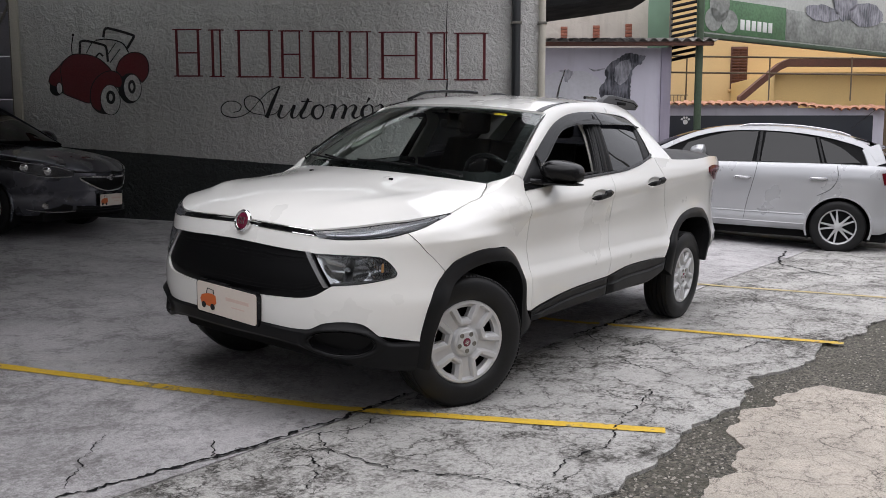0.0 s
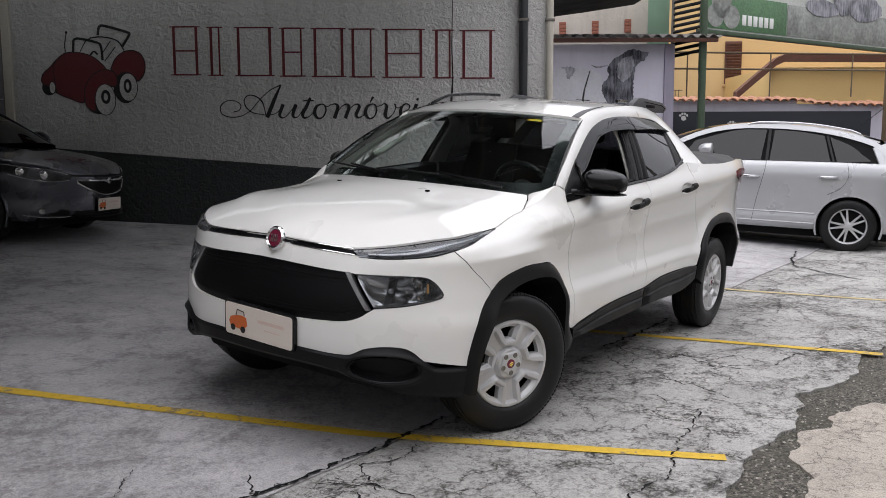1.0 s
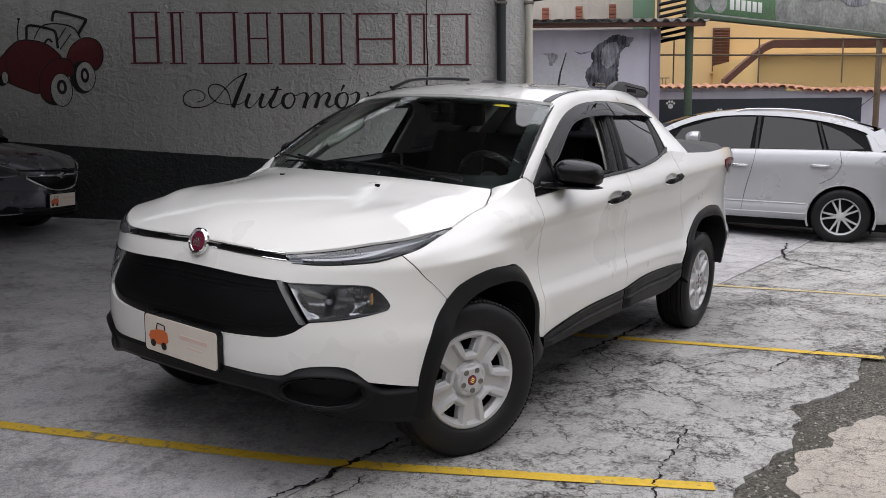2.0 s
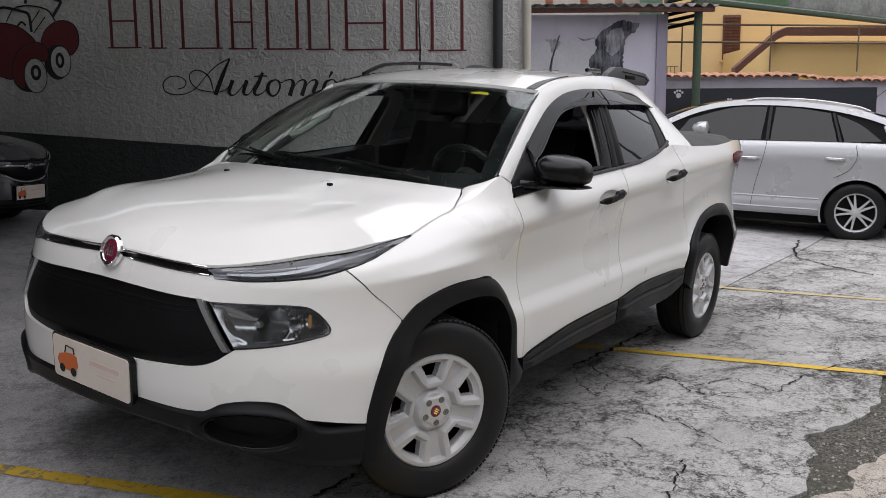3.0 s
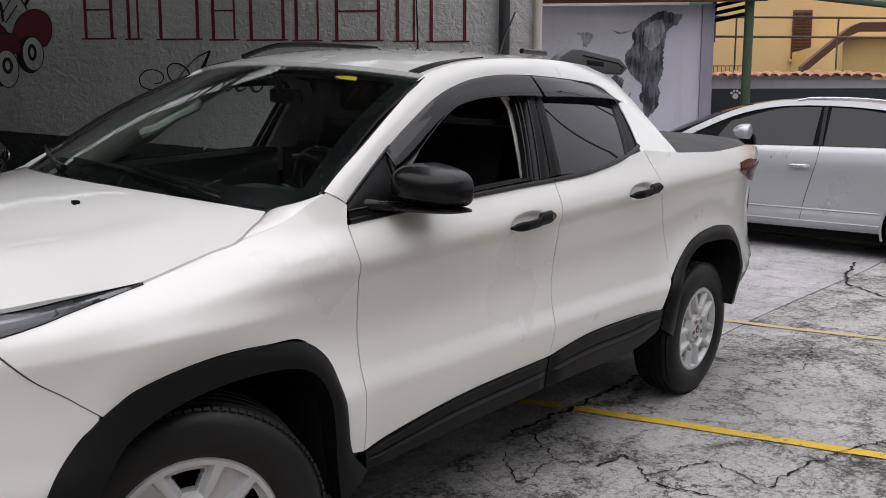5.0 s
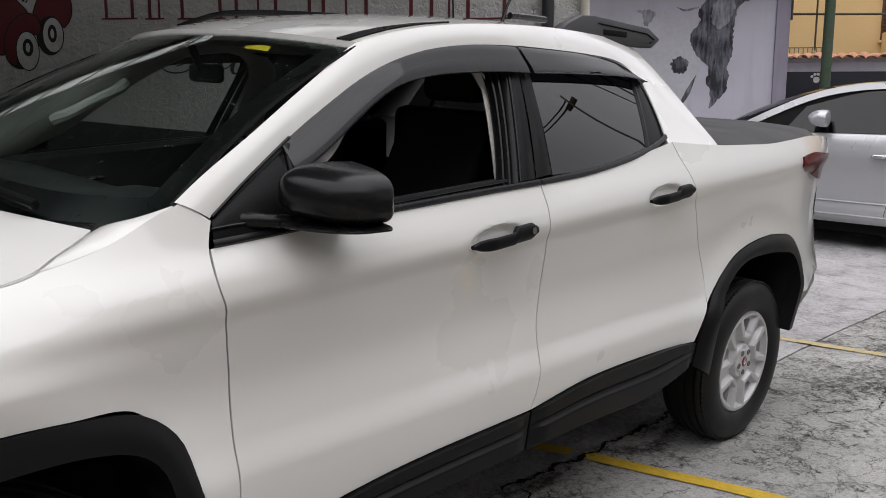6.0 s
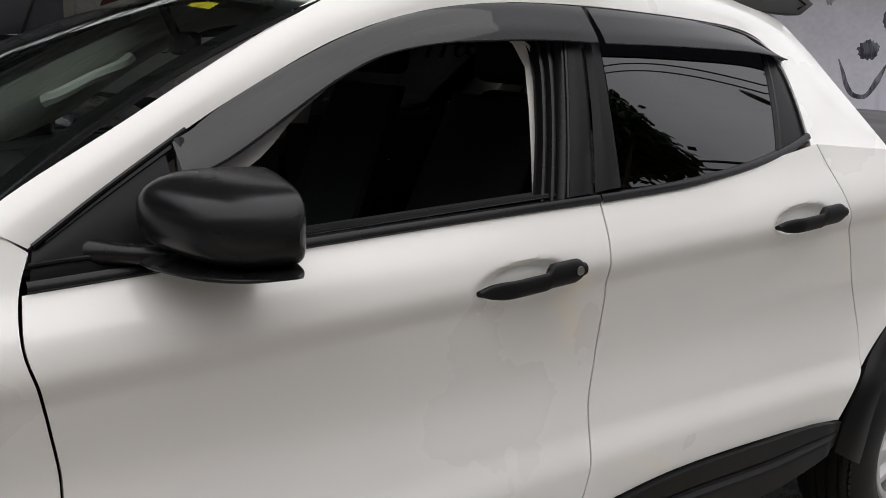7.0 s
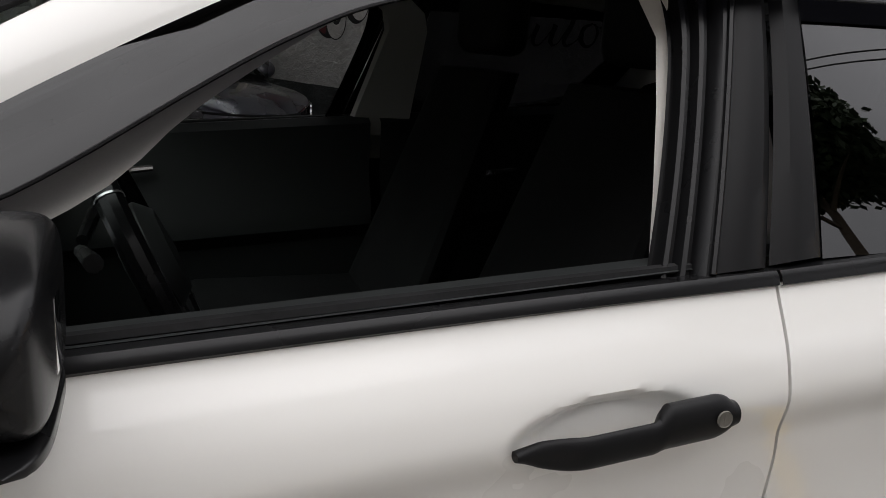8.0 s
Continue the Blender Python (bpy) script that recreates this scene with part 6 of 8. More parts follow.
for y in (0.255, 0.415):
    bm = bmesh.new()
    lathe(bm, [(0.046, 0.0), (0.052, 0.010), (0.058, 0.012), (0.062, 0.004), (0.062, -0.02)], 28, "x")
    bm.transform(Matrix.Translation((-0.768, y, 1.075)) @ Matrix.Rotation(math.pi, 4, "Z"))
    part("dial_ring", bm, M["silver"], dash)
for y, z in ((0.60, 0.95), (0.64, 0.90), (0.56, 0.90), (0.50, 0.93)):
    bm = bmesh.new()
    box(bm, (-0.765, y - 0.018, z - 0.008), (-0.735, y + 0.018, z + 0.008), 0.004)
    part("switch", bm, M["silver"], dash)
bm = bmesh.new()
lathe(bm, [(0.0, 0.02), (0.016, 0.02), (0.020, 0.012), (0.020, -0.01)], 20, "x")
bm.transform(Matrix.Translation((-0.755, 0.60, 0.98)) @ Matrix.Rotation(math.pi, 4, "Z"))
part("light_knob", bm, M["chrome"], dash)
bm = bmesh.new()
box(bm, (-1.45, -0.10, 0.55), (-0.70, 0.10, 0.84), 0.03)
part("centre_console", bm, M["cabin_dark"], pickup)
sw = new("steering_wheel")
sw.parent = pickup
sm = Matrix.Translation((-0.93, 0.345, 1.085)) @ Matrix.Rotation(radians(-90 + 25), 4, "Y")
bm = bmesh.new()
rows = []
for t in np.linspace(0, 2 * math.pi, 48, endpoint=False):
    c = Vector((0.187 * math.cos(t), 0.187 * math.sin(t), 0))
    rows.append([c + (Vector((math.cos(t), math.sin(t), 0)) * math.cos(a) + Vector((0, 0, 1)) * math.sin(a)) * 0.0175 for a in np.linspace(0, 2 * math.pi, 10, endpoint=False)])
rows.append(rows[0])
skin(bm, rows, closed=True)
bmesh.ops.remove_doubles(bm, verts=bm.verts, dist=1e-5)
bm.transform(sm)
part("wheel_rim", bm, M["satin"], sw)
bm = bmesh.new()
lathe(bm, [(0.0, 0.035), (0.06, 0.030), (0.08, 0.01), (0.075, -0.03), (0.0, -0.04)], 28, "z")
bm.transform(sm)
part("wheel_hub", bm, M["cabin_dark"], sw)
for a in (0, 180, 270 - 180):
    bm = bmesh.new()
    m = sm @ Matrix.Rotation(radians(a + 90), 4, "Z")
    box(bm, (0.06, -0.022, -0.012), (0.182, 0.022, 0.010), 0.006, m)
    part("wheel_spoke", bm, M["silver"] if a != 90 else M["cabin_dark"], sw)
for a0 in (-50, 50, 130, 230):
    bm = bmesh.new()
    lathe(bm, [(0.0168, -0.0015), (0.0186, -0.0015), (0.0186, 0.0015), (0.0168, 0.0015)], 14, "y")
    bm.transform(sm @ Matrix.Rotation(radians(a0), 4, "Z") @ Matrix.Translation((0.187, 0, 0)))
    part("rim_seam", bm, M["silver"], sw)
for y0, y1 in ((0.36, 0.52), (0.30, 0.16)):
    bm = bmesh.new()
    tube(bm, [(-0.84, y0, 1.10), (-0.86, y1, 1.125)], [0.009, 0.012], 8)
    part("column_stalk", bm, M["satin"], sw)
bm = bmesh.new()
box(bm, (-1.02, -0.115, 1.405), (-0.985, 0.055, 1.462), 0.015, seg=3)
tube(bm, [(-0.99, -0.04, 1.445), (-0.95, -0.04, 1.53)], 0.012, 8)
part("interior_mirror", bm, M["satin"], pickup)
bm = bmesh.new()
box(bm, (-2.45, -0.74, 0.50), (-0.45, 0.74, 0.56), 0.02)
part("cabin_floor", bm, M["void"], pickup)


# ---- the sign and paintings on the wall ----
sign = thing("wall_sign", "dark red slim strokes and black script painted on plaster", "sign", WALL)


def stroke(ob, name, pts, w, mat, y=-0.006):
    """A painted stroke: a flat ribbon along a line on the wall, of given width or widths."""
    d = [np.array(p, float) for p in (catmull(pts, 8) if len(pts) > 2 else pts)]
    bm = bmesh.new()
    rows = []
    for i, p in enumerate(d):
        t = d[min(i + 1, len(d) - 1)] - d[max(i - 1, 0)]
        t = t / max(1e-6, np.linalg.norm(t))
        ww = w if isinstance(w, float) else float(np.interp(i / (len(d) - 1), np.linspace(0, 1, len(w)), w))
        rows.append([(p[0] - t[1] * k * ww / 2, y, p[1] + t[0] * k * ww / 2) for k in (-1, 1)])
    skin(bm, rows)
    bmesh.ops.recalc_face_normals(bm, faces=bm.faces)
    return part(name, bm, mat, ob)


# nine marks: tall slim strokes with serifs, in the sign's rhythm
TOPZ, BOTZ = 2.862, 2.280
MARKS = [(-0.02, 0.36), (0.47, 0.66), (0.83, 1.33), (1.42, 1.74), (1.84, 2.28), (2.34, 2.66), (2.78, 3.32), (3.44, 3.70), (3.80, 4.24)]
SK = 3.98 / 4.24
for n, (a, b) in enumerate(MARKS):
    a, b = a * SK, b * SK
    zt, zb2 = TOPZ - 0.016 * a, BOTZ - 0.015 * a
    for s, w in ((a + 0.04, 0.034), (b - 0.04, 0.022 if n % 2 else 0.034)):
        stroke(sign, "upright", [(s, zb2), (s, zt)], w, M["letters"])
        for z in (zb2, zt):
            stroke(sign, "serif", [(s - 0.05, z), (s + 0.05, z)], 0.014, M["letters"], -0.0072)
    for z in ((zb2, zt) if n % 3 else (zb2, zt, 0.5 * (zb2 + zt))):
        stroke(sign, "cross_bar", [(a + 0.04, z), (b - 0.04, z)], 0.018, M["letters"], -0.0084)


def script_text(txt, size, loc, shear, name):
    cu = bpy.data.curves.new(name, "FONT")
    cu.body, cu.size, cu.shear, cu.extrude, cu.space_character, cu.offset = txt, size, shear, 0.0015, 1.0, size * 0.003
    tmp = new(name, cu)
    me = bpy.data.meshes.new_from_object(tmp.evaluated_get(bpy.context.evaluated_depsgraph_get()))
    bpy.data.objects.remove(tmp)
    bm2 = bmesh.new()
    bm2.from_mesh(me)
    bm2.transform(loc)
    return bm2


def script_letter(strokes):
    """One brushed letter of the script word: ribbons with swelling width."""
    bm = bmesh.new()
    for n, (pts, widths) in enumerate(strokes):
        d = [np.array(q, float) for q in (catmull(pts, 7) if len(pts) > 2 else pts)]
        rows = []
        for i, q in enumerate(d):
            t = d[min(i + 1, len(d) - 1)] - d[max(i - 1, 0)]
            t = t / max(1e-6, np.linalg.norm(t))
            ww = float(np.interp(i / (len(d) - 1), np.linspace(0, 1, len(widths)), widths))
            rows.append([(q[0] - t[1] * k * ww / 2, -0.006 - 0.0006 * n, q[1] + t[0] * k * ww / 2) for k in (-1, 1)])
        skin(bm, rows)
    bmesh.ops.recalc_face_normals(bm, faces=bm.faces)
    part("script_letter", bm, M["script"], sign)


# the word Autom\u00f3veis, letter by letter
script_letter([
    ([(0.726, 1.82), (0.805, 1.844), (0.826, 1.906), (0.759, 1.956), (0.647, 1.956), (0.572, 1.887), (0.585, 1.803), (0.681, 1.76), (0.822, 1.77), (0.946, 1.839), (1.07, 1.977), (1.194, 2.086), (1.331, 2.152)], [0.01, 0.012, 0.012, 0.01, 0.012, 0.014, 0.014, 0.014, 0.012, 0.01, 0.01, 0.012, 0.016]),
    ([(1.331, 2.152), (1.245, 1.97), (1.152, 1.752)], [0.016, 0.046, 0.05]),
    ([(1.134, 1.786), (1.121, 1.862), (1.089, 1.953), (1.013, 2.015), (0.926, 2.025), (0.871, 1.972), (0.888, 1.887), (0.96, 1.82), (1.066, 1.793), (1.192, 1.784), (1.285, 1.819), (1.345, 1.903)], [0.01, 0.014, 0.018, 0.016, 0.012, 0.014, 0.016, 0.012, 0.01, 0.01, 0.01, 0.012]),
])
script_letter([
    ([(1.355, 1.915), (1.309, 1.791), (1.327, 1.75), (1.376, 1.757), (1.45, 1.833), (1.505, 1.91)], [0.044, 0.04, 0.022, 0.01, 0.01, 0.01]),
    ([(1.515, 1.914), (1.474, 1.786), (1.492, 1.75), (1.541, 1.766), (1.606, 1.862)], [0.044, 0.04, 0.022, 0.01, 0.01]),
])
script_letter([
    ([(1.696, 1.995), (1.645, 1.886), (1.595, 1.79), (1.614, 1.747), (1.672, 1.762), (1.736, 1.814)], [0.03, 0.044, 0.042, 0.024, 0.01, 0.01]),
    ([(1.598, 1.955), (1.671, 1.959), (1.743, 1.957)], [0.014, 0.016, 0.014]),
])
script_letter([
    ([(1.844, 1.919), (1.771, 1.886), (1.746, 1.8), (1.788, 1.74), (1.847, 1.757), (1.887, 1.842), (1.868, 1.904), (1.835, 1.916)], [0.012, 0.034, 0.046, 0.026, 0.016, 0.022, 0.018, 0.012]),
    ([(1.864, 1.904), (1.907, 1.885), (1.956, 1.914)], [0.01, 0.01, 0.01]),
])
script_letter([
    ([(1.956, 1.909), (2.009, 1.916), (2.037, 1.885), (1.992, 1.737)], [0.01, 0.018, 0.04, 0.046]),
    ([(2.007, 1.778), (2.086, 1.885), (2.149, 1.914), (2.175, 1.88), (2.127, 1.737)], [0.01, 0.01, 0.018, 0.04, 0.046]),
    ([(2.142, 1.778), (2.216, 1.885), (2.28, 1.913), (2.303, 1.88), (2.264, 1.785), (2.287, 1.747), (2.341, 1.766), (2.385, 1.813)], [0.01, 0.01, 0.018, 0.04, 0.042, 0.022, 0.01, 0.01]),
])
script_letter([
    ([(2.478, 1.918), (2.405, 1.885), (2.38, 1.799), (2.423, 1.737), (2.486, 1.756), (2.52, 1.842), (2.502, 1.904), (2.468, 1.916)], [0.012, 0.034, 0.046, 0.026, 0.016, 0.022, 0.018, 0.012]),
    ([(2.478, 2.004), (2.439, 1.932)], [0.034, 0.01]),
    ([(2.502, 1.904), (2.54, 1.885), (2.579, 1.904)], [0.01, 0.01, 0.01]),
])
script_letter([
    ([(2.574, 1.894), (2.618, 1.918), (2.646, 1.889), (2.626, 1.785), (2.655, 1.739), (2.718, 1.784), (2.757, 1.861), (2.757, 1.903), (2.738, 1.913)], [0.01, 0.016, 0.036, 0.046, 0.026, 0.01, 0.012, 0.018, 0.02]),
    ([(2.748, 1.884), (2.791, 1.865), (2.825, 1.884)], [0.01, 0.01, 0.01]),
])
script_letter([
    ([(2.824, 1.808), (2.916, 1.846), (2.931, 1.894), (2.883, 1.915), (2.829, 1.865), (2.819, 1.789), (2.858, 1.739), (2.92, 1.756), (2.979, 1.822)], [0.01, 0.012, 0.018, 0.016, 0.034, 0.044, 0.026, 0.01, 0.01]),
])
script_letter([
    ([(3.018, 1.913), (2.979, 1.789), (2.998, 1.746), (3.041, 1.76), (3.099, 1.822)], [0.044, 0.042, 0.022, 0.01, 0.01]),
    ([(3.037, 1.984), (3.025, 1.955)], [0.03, 0.03]),
])
script_letter([
    ([(3.094, 1.798), (3.157, 1.889), (3.177, 1.922), (3.172, 1.87), (3.2, 1.808), (3.176, 1.751), (3.133, 1.739), (3.099, 1.76)], [0.01, 0.01, 0.014, 0.03, 0.044, 0.03, 0.016, 0.024]),
])
stroke(sign, "crack_line", [(3.47, 3.2), (3.46, 2.6), (3.47, 2.2), (3.45, 1.9), (3.46, 1.7)], [0.008, 0.012, 0.016, 0.03, 0.012], M["script"], y=-0.004)

# toy car, as plain painted shapes
toy = thing("wall_painting", "toy car painted in dark red and black on plaster", "mural", WALL)


def blot(ob, name, pts, mat, y, smooth_line=True):
    ln = [tuple(q) for q in catmull(pts + [pts[0]], 6)[:-1]] if smooth_line else pts
    bm = bmesh.new()
    plate_shape(bm, ln, 0.0008, lambda a, b, t: Vector((a, y - t, b)))
    bmesh.ops.recalc_face_normals(bm, faces=bm.faces)
    part(name, tri_cap(bm), mat, ob)


def disc(c, rx, ry, n=22):
    return [(c[0] + rx * math.cos(t), c[1] + ry * math.sin(t)) for t in np.linspace(0, 2 * math.pi, n, endpoint=False)]


TOY_BODY = [(-1.649, 2.213), (-1.621, 2.296), (-1.518, 2.391), (-1.441, 2.474), (-1.327, 2.551), (-1.169, 2.556), (-1.024, 2.52), (-0.918, 2.449), (-0.833, 2.337), (-0.963, 2.271), (-1.065, 2.176), (-1.12, 2.033), (-1.129, 1.942), (-1.293, 1.99), (-1.461, 2.062), (-1.531, 2.129), (-1.622, 2.172)]
TOY_WING = [(-1.121, 2.009), (-1.103, 2.128), (-1.037, 2.247), (-0.923, 2.33), (-0.813, 2.346), (-0.73, 2.306), (-0.697, 2.223), (-0.724, 2.139), (-0.846, 2.151), (-0.934, 2.092), (-0.976, 1.985), (-0.994, 1.841), (-1.09, 1.889)]
TOY_TAIL = [(-0.776, 2.353), (-0.71, 2.484), (-0.597, 2.566), (-0.487, 2.578), (-0.392, 2.53), (-0.348, 2.424), (-0.365, 2.293), (-0.442, 2.203), (-0.476, 2.246), (-0.547, 2.306), (-0.632, 2.306), (-0.695, 2.27), (-0.73, 2.306)]
for c, rx, rz in (((-1.556, 2.129), 0.086, 0.095), ((-0.607, 2.139), 0.146, 0.205), ((-0.939, 1.98), 0.181, 0.181)):
    blot(toy, "tyre_shape", disc(c, rx, rz), M["script"], -0.0050)
for nm, ln, y in (("body_shape", TOY_BODY, -0.0062), ("tail_shape", TOY_TAIL, -0.0062), ("wing_shape", TOY_WING, -0.0074)):
    blot(toy, nm, ln, M["letters"], y)
    stroke(toy, "outline", ln + [ln[0]], 0.012, M["script"], y - 0.0012)
for c, rx, rz in (((-1.512, 2.129), 0.034, 0.067), ((-0.566, 2.132), 0.109, 0.166), ((-0.858, 1.98), 0.122, 0.186)):
    blot(toy, "wheel_rim_line", disc(c, rx + 0.010, rz + 0.010), M["script"], -0.0092)
    blot(toy, "wheel_shape", disc(c, rx, rz), M["wall"], -0.0102)
for c, rx, rz in (((-0.573, 2.146), 0.049, 0.086), ((-0.852, 2.013), 0.059, 0.086)):
    blot(toy, "hub_shape", disc(c, rx, rz), M["script"], -0.0112)
    blot(toy, "hub_shape", disc(c, rx * 0.42, rz * 0.54), M["wall"], -0.0122)
for pts, w in (([(-1.23, 2.556), (-1.222, 2.66), (-1.215, 2.709), (-1.161, 2.726), (-0.92, 2.673), (-0.885, 2.638), (-0.869, 2.46)], 0.030), ([(-0.916, 2.767), (-0.887, 2.873), (-0.814, 2.873), (-0.527, 2.79), (-0.528, 2.766), (-0.619, 2.625)], 0.032),
               ([(-1.327, 2.556), (-1.33, 2.651), (-1.303, 2.797)], 0.014), ([(-1.015, 2.732), (-0.869, 2.744), (-0.677, 2.696), (-0.597, 2.578)], 0.016), ([(-1.144, 2.568), (-1.065, 2.697), (-1.003, 2.732)], 0.012),
               ([(-0.865, 2.555), (-0.761, 2.696)], 0.012), ([(-0.845, 2.448), (-0.704, 2.625)], 0.012), ([(-1.024, 2.52), (-0.974, 2.567), (-0.927, 2.531)], 0.022), ([(-1.441, 2.474), (-1.481, 2.391), (-1.481, 2.248), (-1.461, 2.062)], 0.010)):
    stroke(toy, "outline", pts, w, M["script"], -0.010)
blot(toy, "antenna_tip", disc((-1.303, 2.80), 0.016, 0.016, 10), M["script"], -0.0112)

# ---- shelter roof over the wall side of the yard ----
shelter = thing("shelter_roof", "steel-framed shelter roof over part of the yard", "roof", WALL)
M["roof_sheet"] = surface("grey_metal_roof_sheet", (0.10, 0.10, 0.105), 0.6, metal=0.2, vary=0.25, scale=2)
SH_V, SH_DEEP, SH_S = 6.4, 10.6, 1.2


def milky(name, tone):
    """Weathered translucent sheet: it scatters part of the daylight through."""
    m, t, p = nodes_of(name)
    t.nodes.remove(p)
    co = node(t, "TexCoord").outputs["Object"]
    dirt = ramp(t, node(t, "TexNoise", {"Vector": co, "Scale": 1.7, "Detail": 6.0}).outputs["Fac"], [(0.3, tuple(c * 0.55 for c in tone)), (0.7, tone)])
    thru = node(t, "BsdfTranslucent", {"Color": dirt})
    t.links.new(thru.outputs[0], t.nodes["Material Output"].inputs["Surface"])
    return m


M["clear_sheet"] = milky("milky_roof_sheet", (0.80, 0.82, 0.81))


def sheet_z(v):
    return 4.30 - 0.10 * v


v = -0.2
while v < SH_DEEP - 0.05:
    bm = bmesh.new()
    rows = []
    for s in np.arange(-12, (4.2 if v < SH_V - 0.05 else SH_S) + 0.01, 0.15):
        h = 0.018 * math.sin(s * 2 * math.pi / 0.30)
        rows.append([(s, -v, sheet_z(v) + h), (s, -(v + 0.82), sheet_z(v + 0.82) + h)])
    skin(bm, rows)
    ext = bmesh.ops.extrude_face_region(bm, geom=bm.faces[:])
    bmesh.ops.translate(bm, verts=[q for q in ext["geom"] if isinstance(q, bmesh.types.BMVert)], vec=(0, 0, 0.004))
    clear_row = 0.5 < v < 0.8
    part("roof_sheet", bm, M["clear_sheet"] if clear_row else M["roof_sheet"], shelter, "milky translucent roof sheet" if clear_row else "")
    v += 0.825
for s in np.arange(-8.6, 4.2, 0.62):
    bm = bmesh.new()
    depth = SH_V if s > SH_S else SH_DEEP
    tube(bm, [(s, 0.1, 4.21), (s, -depth, 4.22 - 0.10 * depth)], 0.022, 6)
    part("rafter", bm, M["steel"], shelter)
for s in (-9.0, -5.5, -2.0, SH_S, 3.4):
    depth = SH_V if s > SH_S else SH_DEEP
    fall = 0.10 * depth
    bm = bmesh.new()
    tube(bm, [(s, 0, 4.24), (s, -depth, 4.24 - fall)], 0.035, 6)
    tube(bm, [(s, 0, 3.94), (s, -depth, 3.94 - fall)], 0.03, 6)
    for k in range(10):
        f0, f1 = k / 10, (k + 0.5) / 10
        tube(bm, [(s, -depth * f0, 3.94 - fall * f0), (s, -depth * f1, 4.24 - fall * f1), (s, -depth * (k + 1) / 10, 3.94 - fall * (k + 1) / 10)], 0.016, 5)
    part("truss", bm, M["steel"], shelter)
for s in (-9.0, -5.5):
    bm = bmesh.new()
    tube(bm, [(s, -SH_DEEP + 0.2, 0.0), (s, -SH_DEEP + 0.2, 4.24 - 0.10 * SH_DEEP)], 0.06, 10)
    part("post", bm, M["green_pole"], shelter)
wall_box("wall_west", -12.2, -12.0, -0.3, 9.0, -0.2, 4.6, M["wall"], "plain wall closing the shelter")
wall_box("wall_far", -12.0, -6.0, -0.22, 0.0, -0.2, 4.6, M["wall"], "plain wall behind the parked cars")

# ---- neighbouring buildings ----
wall_box("wall_mural", 4.0, 6.93, -3.54, -3.34, -0.1, 3.02, M["lilac"], "smooth lilac wall with a grey mural")
# end pier and side wall take the lilac with shade painted in
wall_box("wall_mural_end", 6.932, 7.09, -3.56, -3.30, -0.1, 3.02, M["lilac_shaded"], "lilac end pier of the mural wall, its shade put into the colour")
wall_box("wall_mural_side", 6.80, 6.93, -8.0, -3.545, -0.1, 3.0, M["lilac_shaded"], "lilac side wall behind the mural, its shade put into the colour")
roof = thing("corrugated_roof", "weathered corrugated fibre-cement roof over the mural wall", "roof", WALL)
M["fibre"] = surface("weathered_fibre_cement", (0.20, 0.185, 0.17), 0.85, vary=0.4, scale=3, fine=30, bump=0.3)
for r in range(2):
    bm = bmesh.new()
    rows = []
    for s in np.linspace(3.9, 7.75, 130):
        h = 0.028 * math.cos(s * 2 * math.pi / 0.177)
        v0 = -2.98 - r * 1.2
        rows.append([(s, -v0, 3.10 + 0.13 * r + h), (s, -(v0 - 1.25), 3.10 + 0.13 * (r + 1) + 0.02 + h)])
    skin(bm, rows)
    ext = bmesh.ops.extrude_face_region(bm, geom=bm.faces[:])
    bmesh.ops.translate(bm, verts=[q for q in ext["geom"] if isinstance(q, bmesh.types.BMVert)], vec=(0, 0, 0.012))
    bmesh.ops.recalc_face_normals(bm, faces=bm.faces)
    part("roof_sheet", bm, M["fibre"], roof)
bm = bmesh.new()
box(bm, (3.9, 3.02, 3.02), (7.7, 3.10, 3.08), 0.004)
part("fascia", bm, M["wood_dark"], roof)

# the mural as plain painted patches
mur = thing("wall_painting", "large grey and black painted patches on lilac render", "mural", WALL @ Matrix.Translation((0, 3.34, 0)))


def patch(name, pts, mat, y):
    ln = [tuple(q) for q in catmull(pts + [pts[0]], 6)[:-1]]
    bm = bmesh.new()
    rng = random.Random(len(pts))
    plate_shape(bm, [(a + rng.uniform(-0.014, 0.014), b + rng.uniform(-0.02, 0.01)) for a, b in ln], 0.0008, lambda a, b, t: Vector((a, y - t, b)))
    bmesh.ops.recalc_face_normals(bm, faces=bm.faces)
    part(name, tri_cap(bm), mat, mur)


def mural_paint(name, dark, pale, bias):
    """Brushed spray paint: dark and pale strokes streaked along a slant."""
    m, t, p = nodes_of(name)
    co = node(t, "TexCoord").outputs["Object"]
    mp = node(t, "Mapping", {"Vector": co, "Rotation": (0, radians(28), 0), "Scale": (26.0, 5.0, 4.0)}).outputs[0]
    hair = node(t, "TexNoise", {"Vector": mp, "Scale": 1.0, "Detail": 6.0, "Roughness": 0.65}).outputs["Fac"]
    wash = node(t, "TexNoise", {"Vector": co, "Scale": 3.2, "Detail": 5.0}).outputs["Fac"]
    k = node(t, "Math", {0: hair, 1: wash}, operation="ADD").outputs[0]
    t.links.new(ramp(t, node(t, "Math", {0: k, 1: 0.5}, operation="MULTIPLY").outputs[0], [(bias - 0.09, dark), (bias + 0.10, pale)]), p.inputs["Base Color"])
    p.inputs["Roughness"].default_value = 0.85
    return m


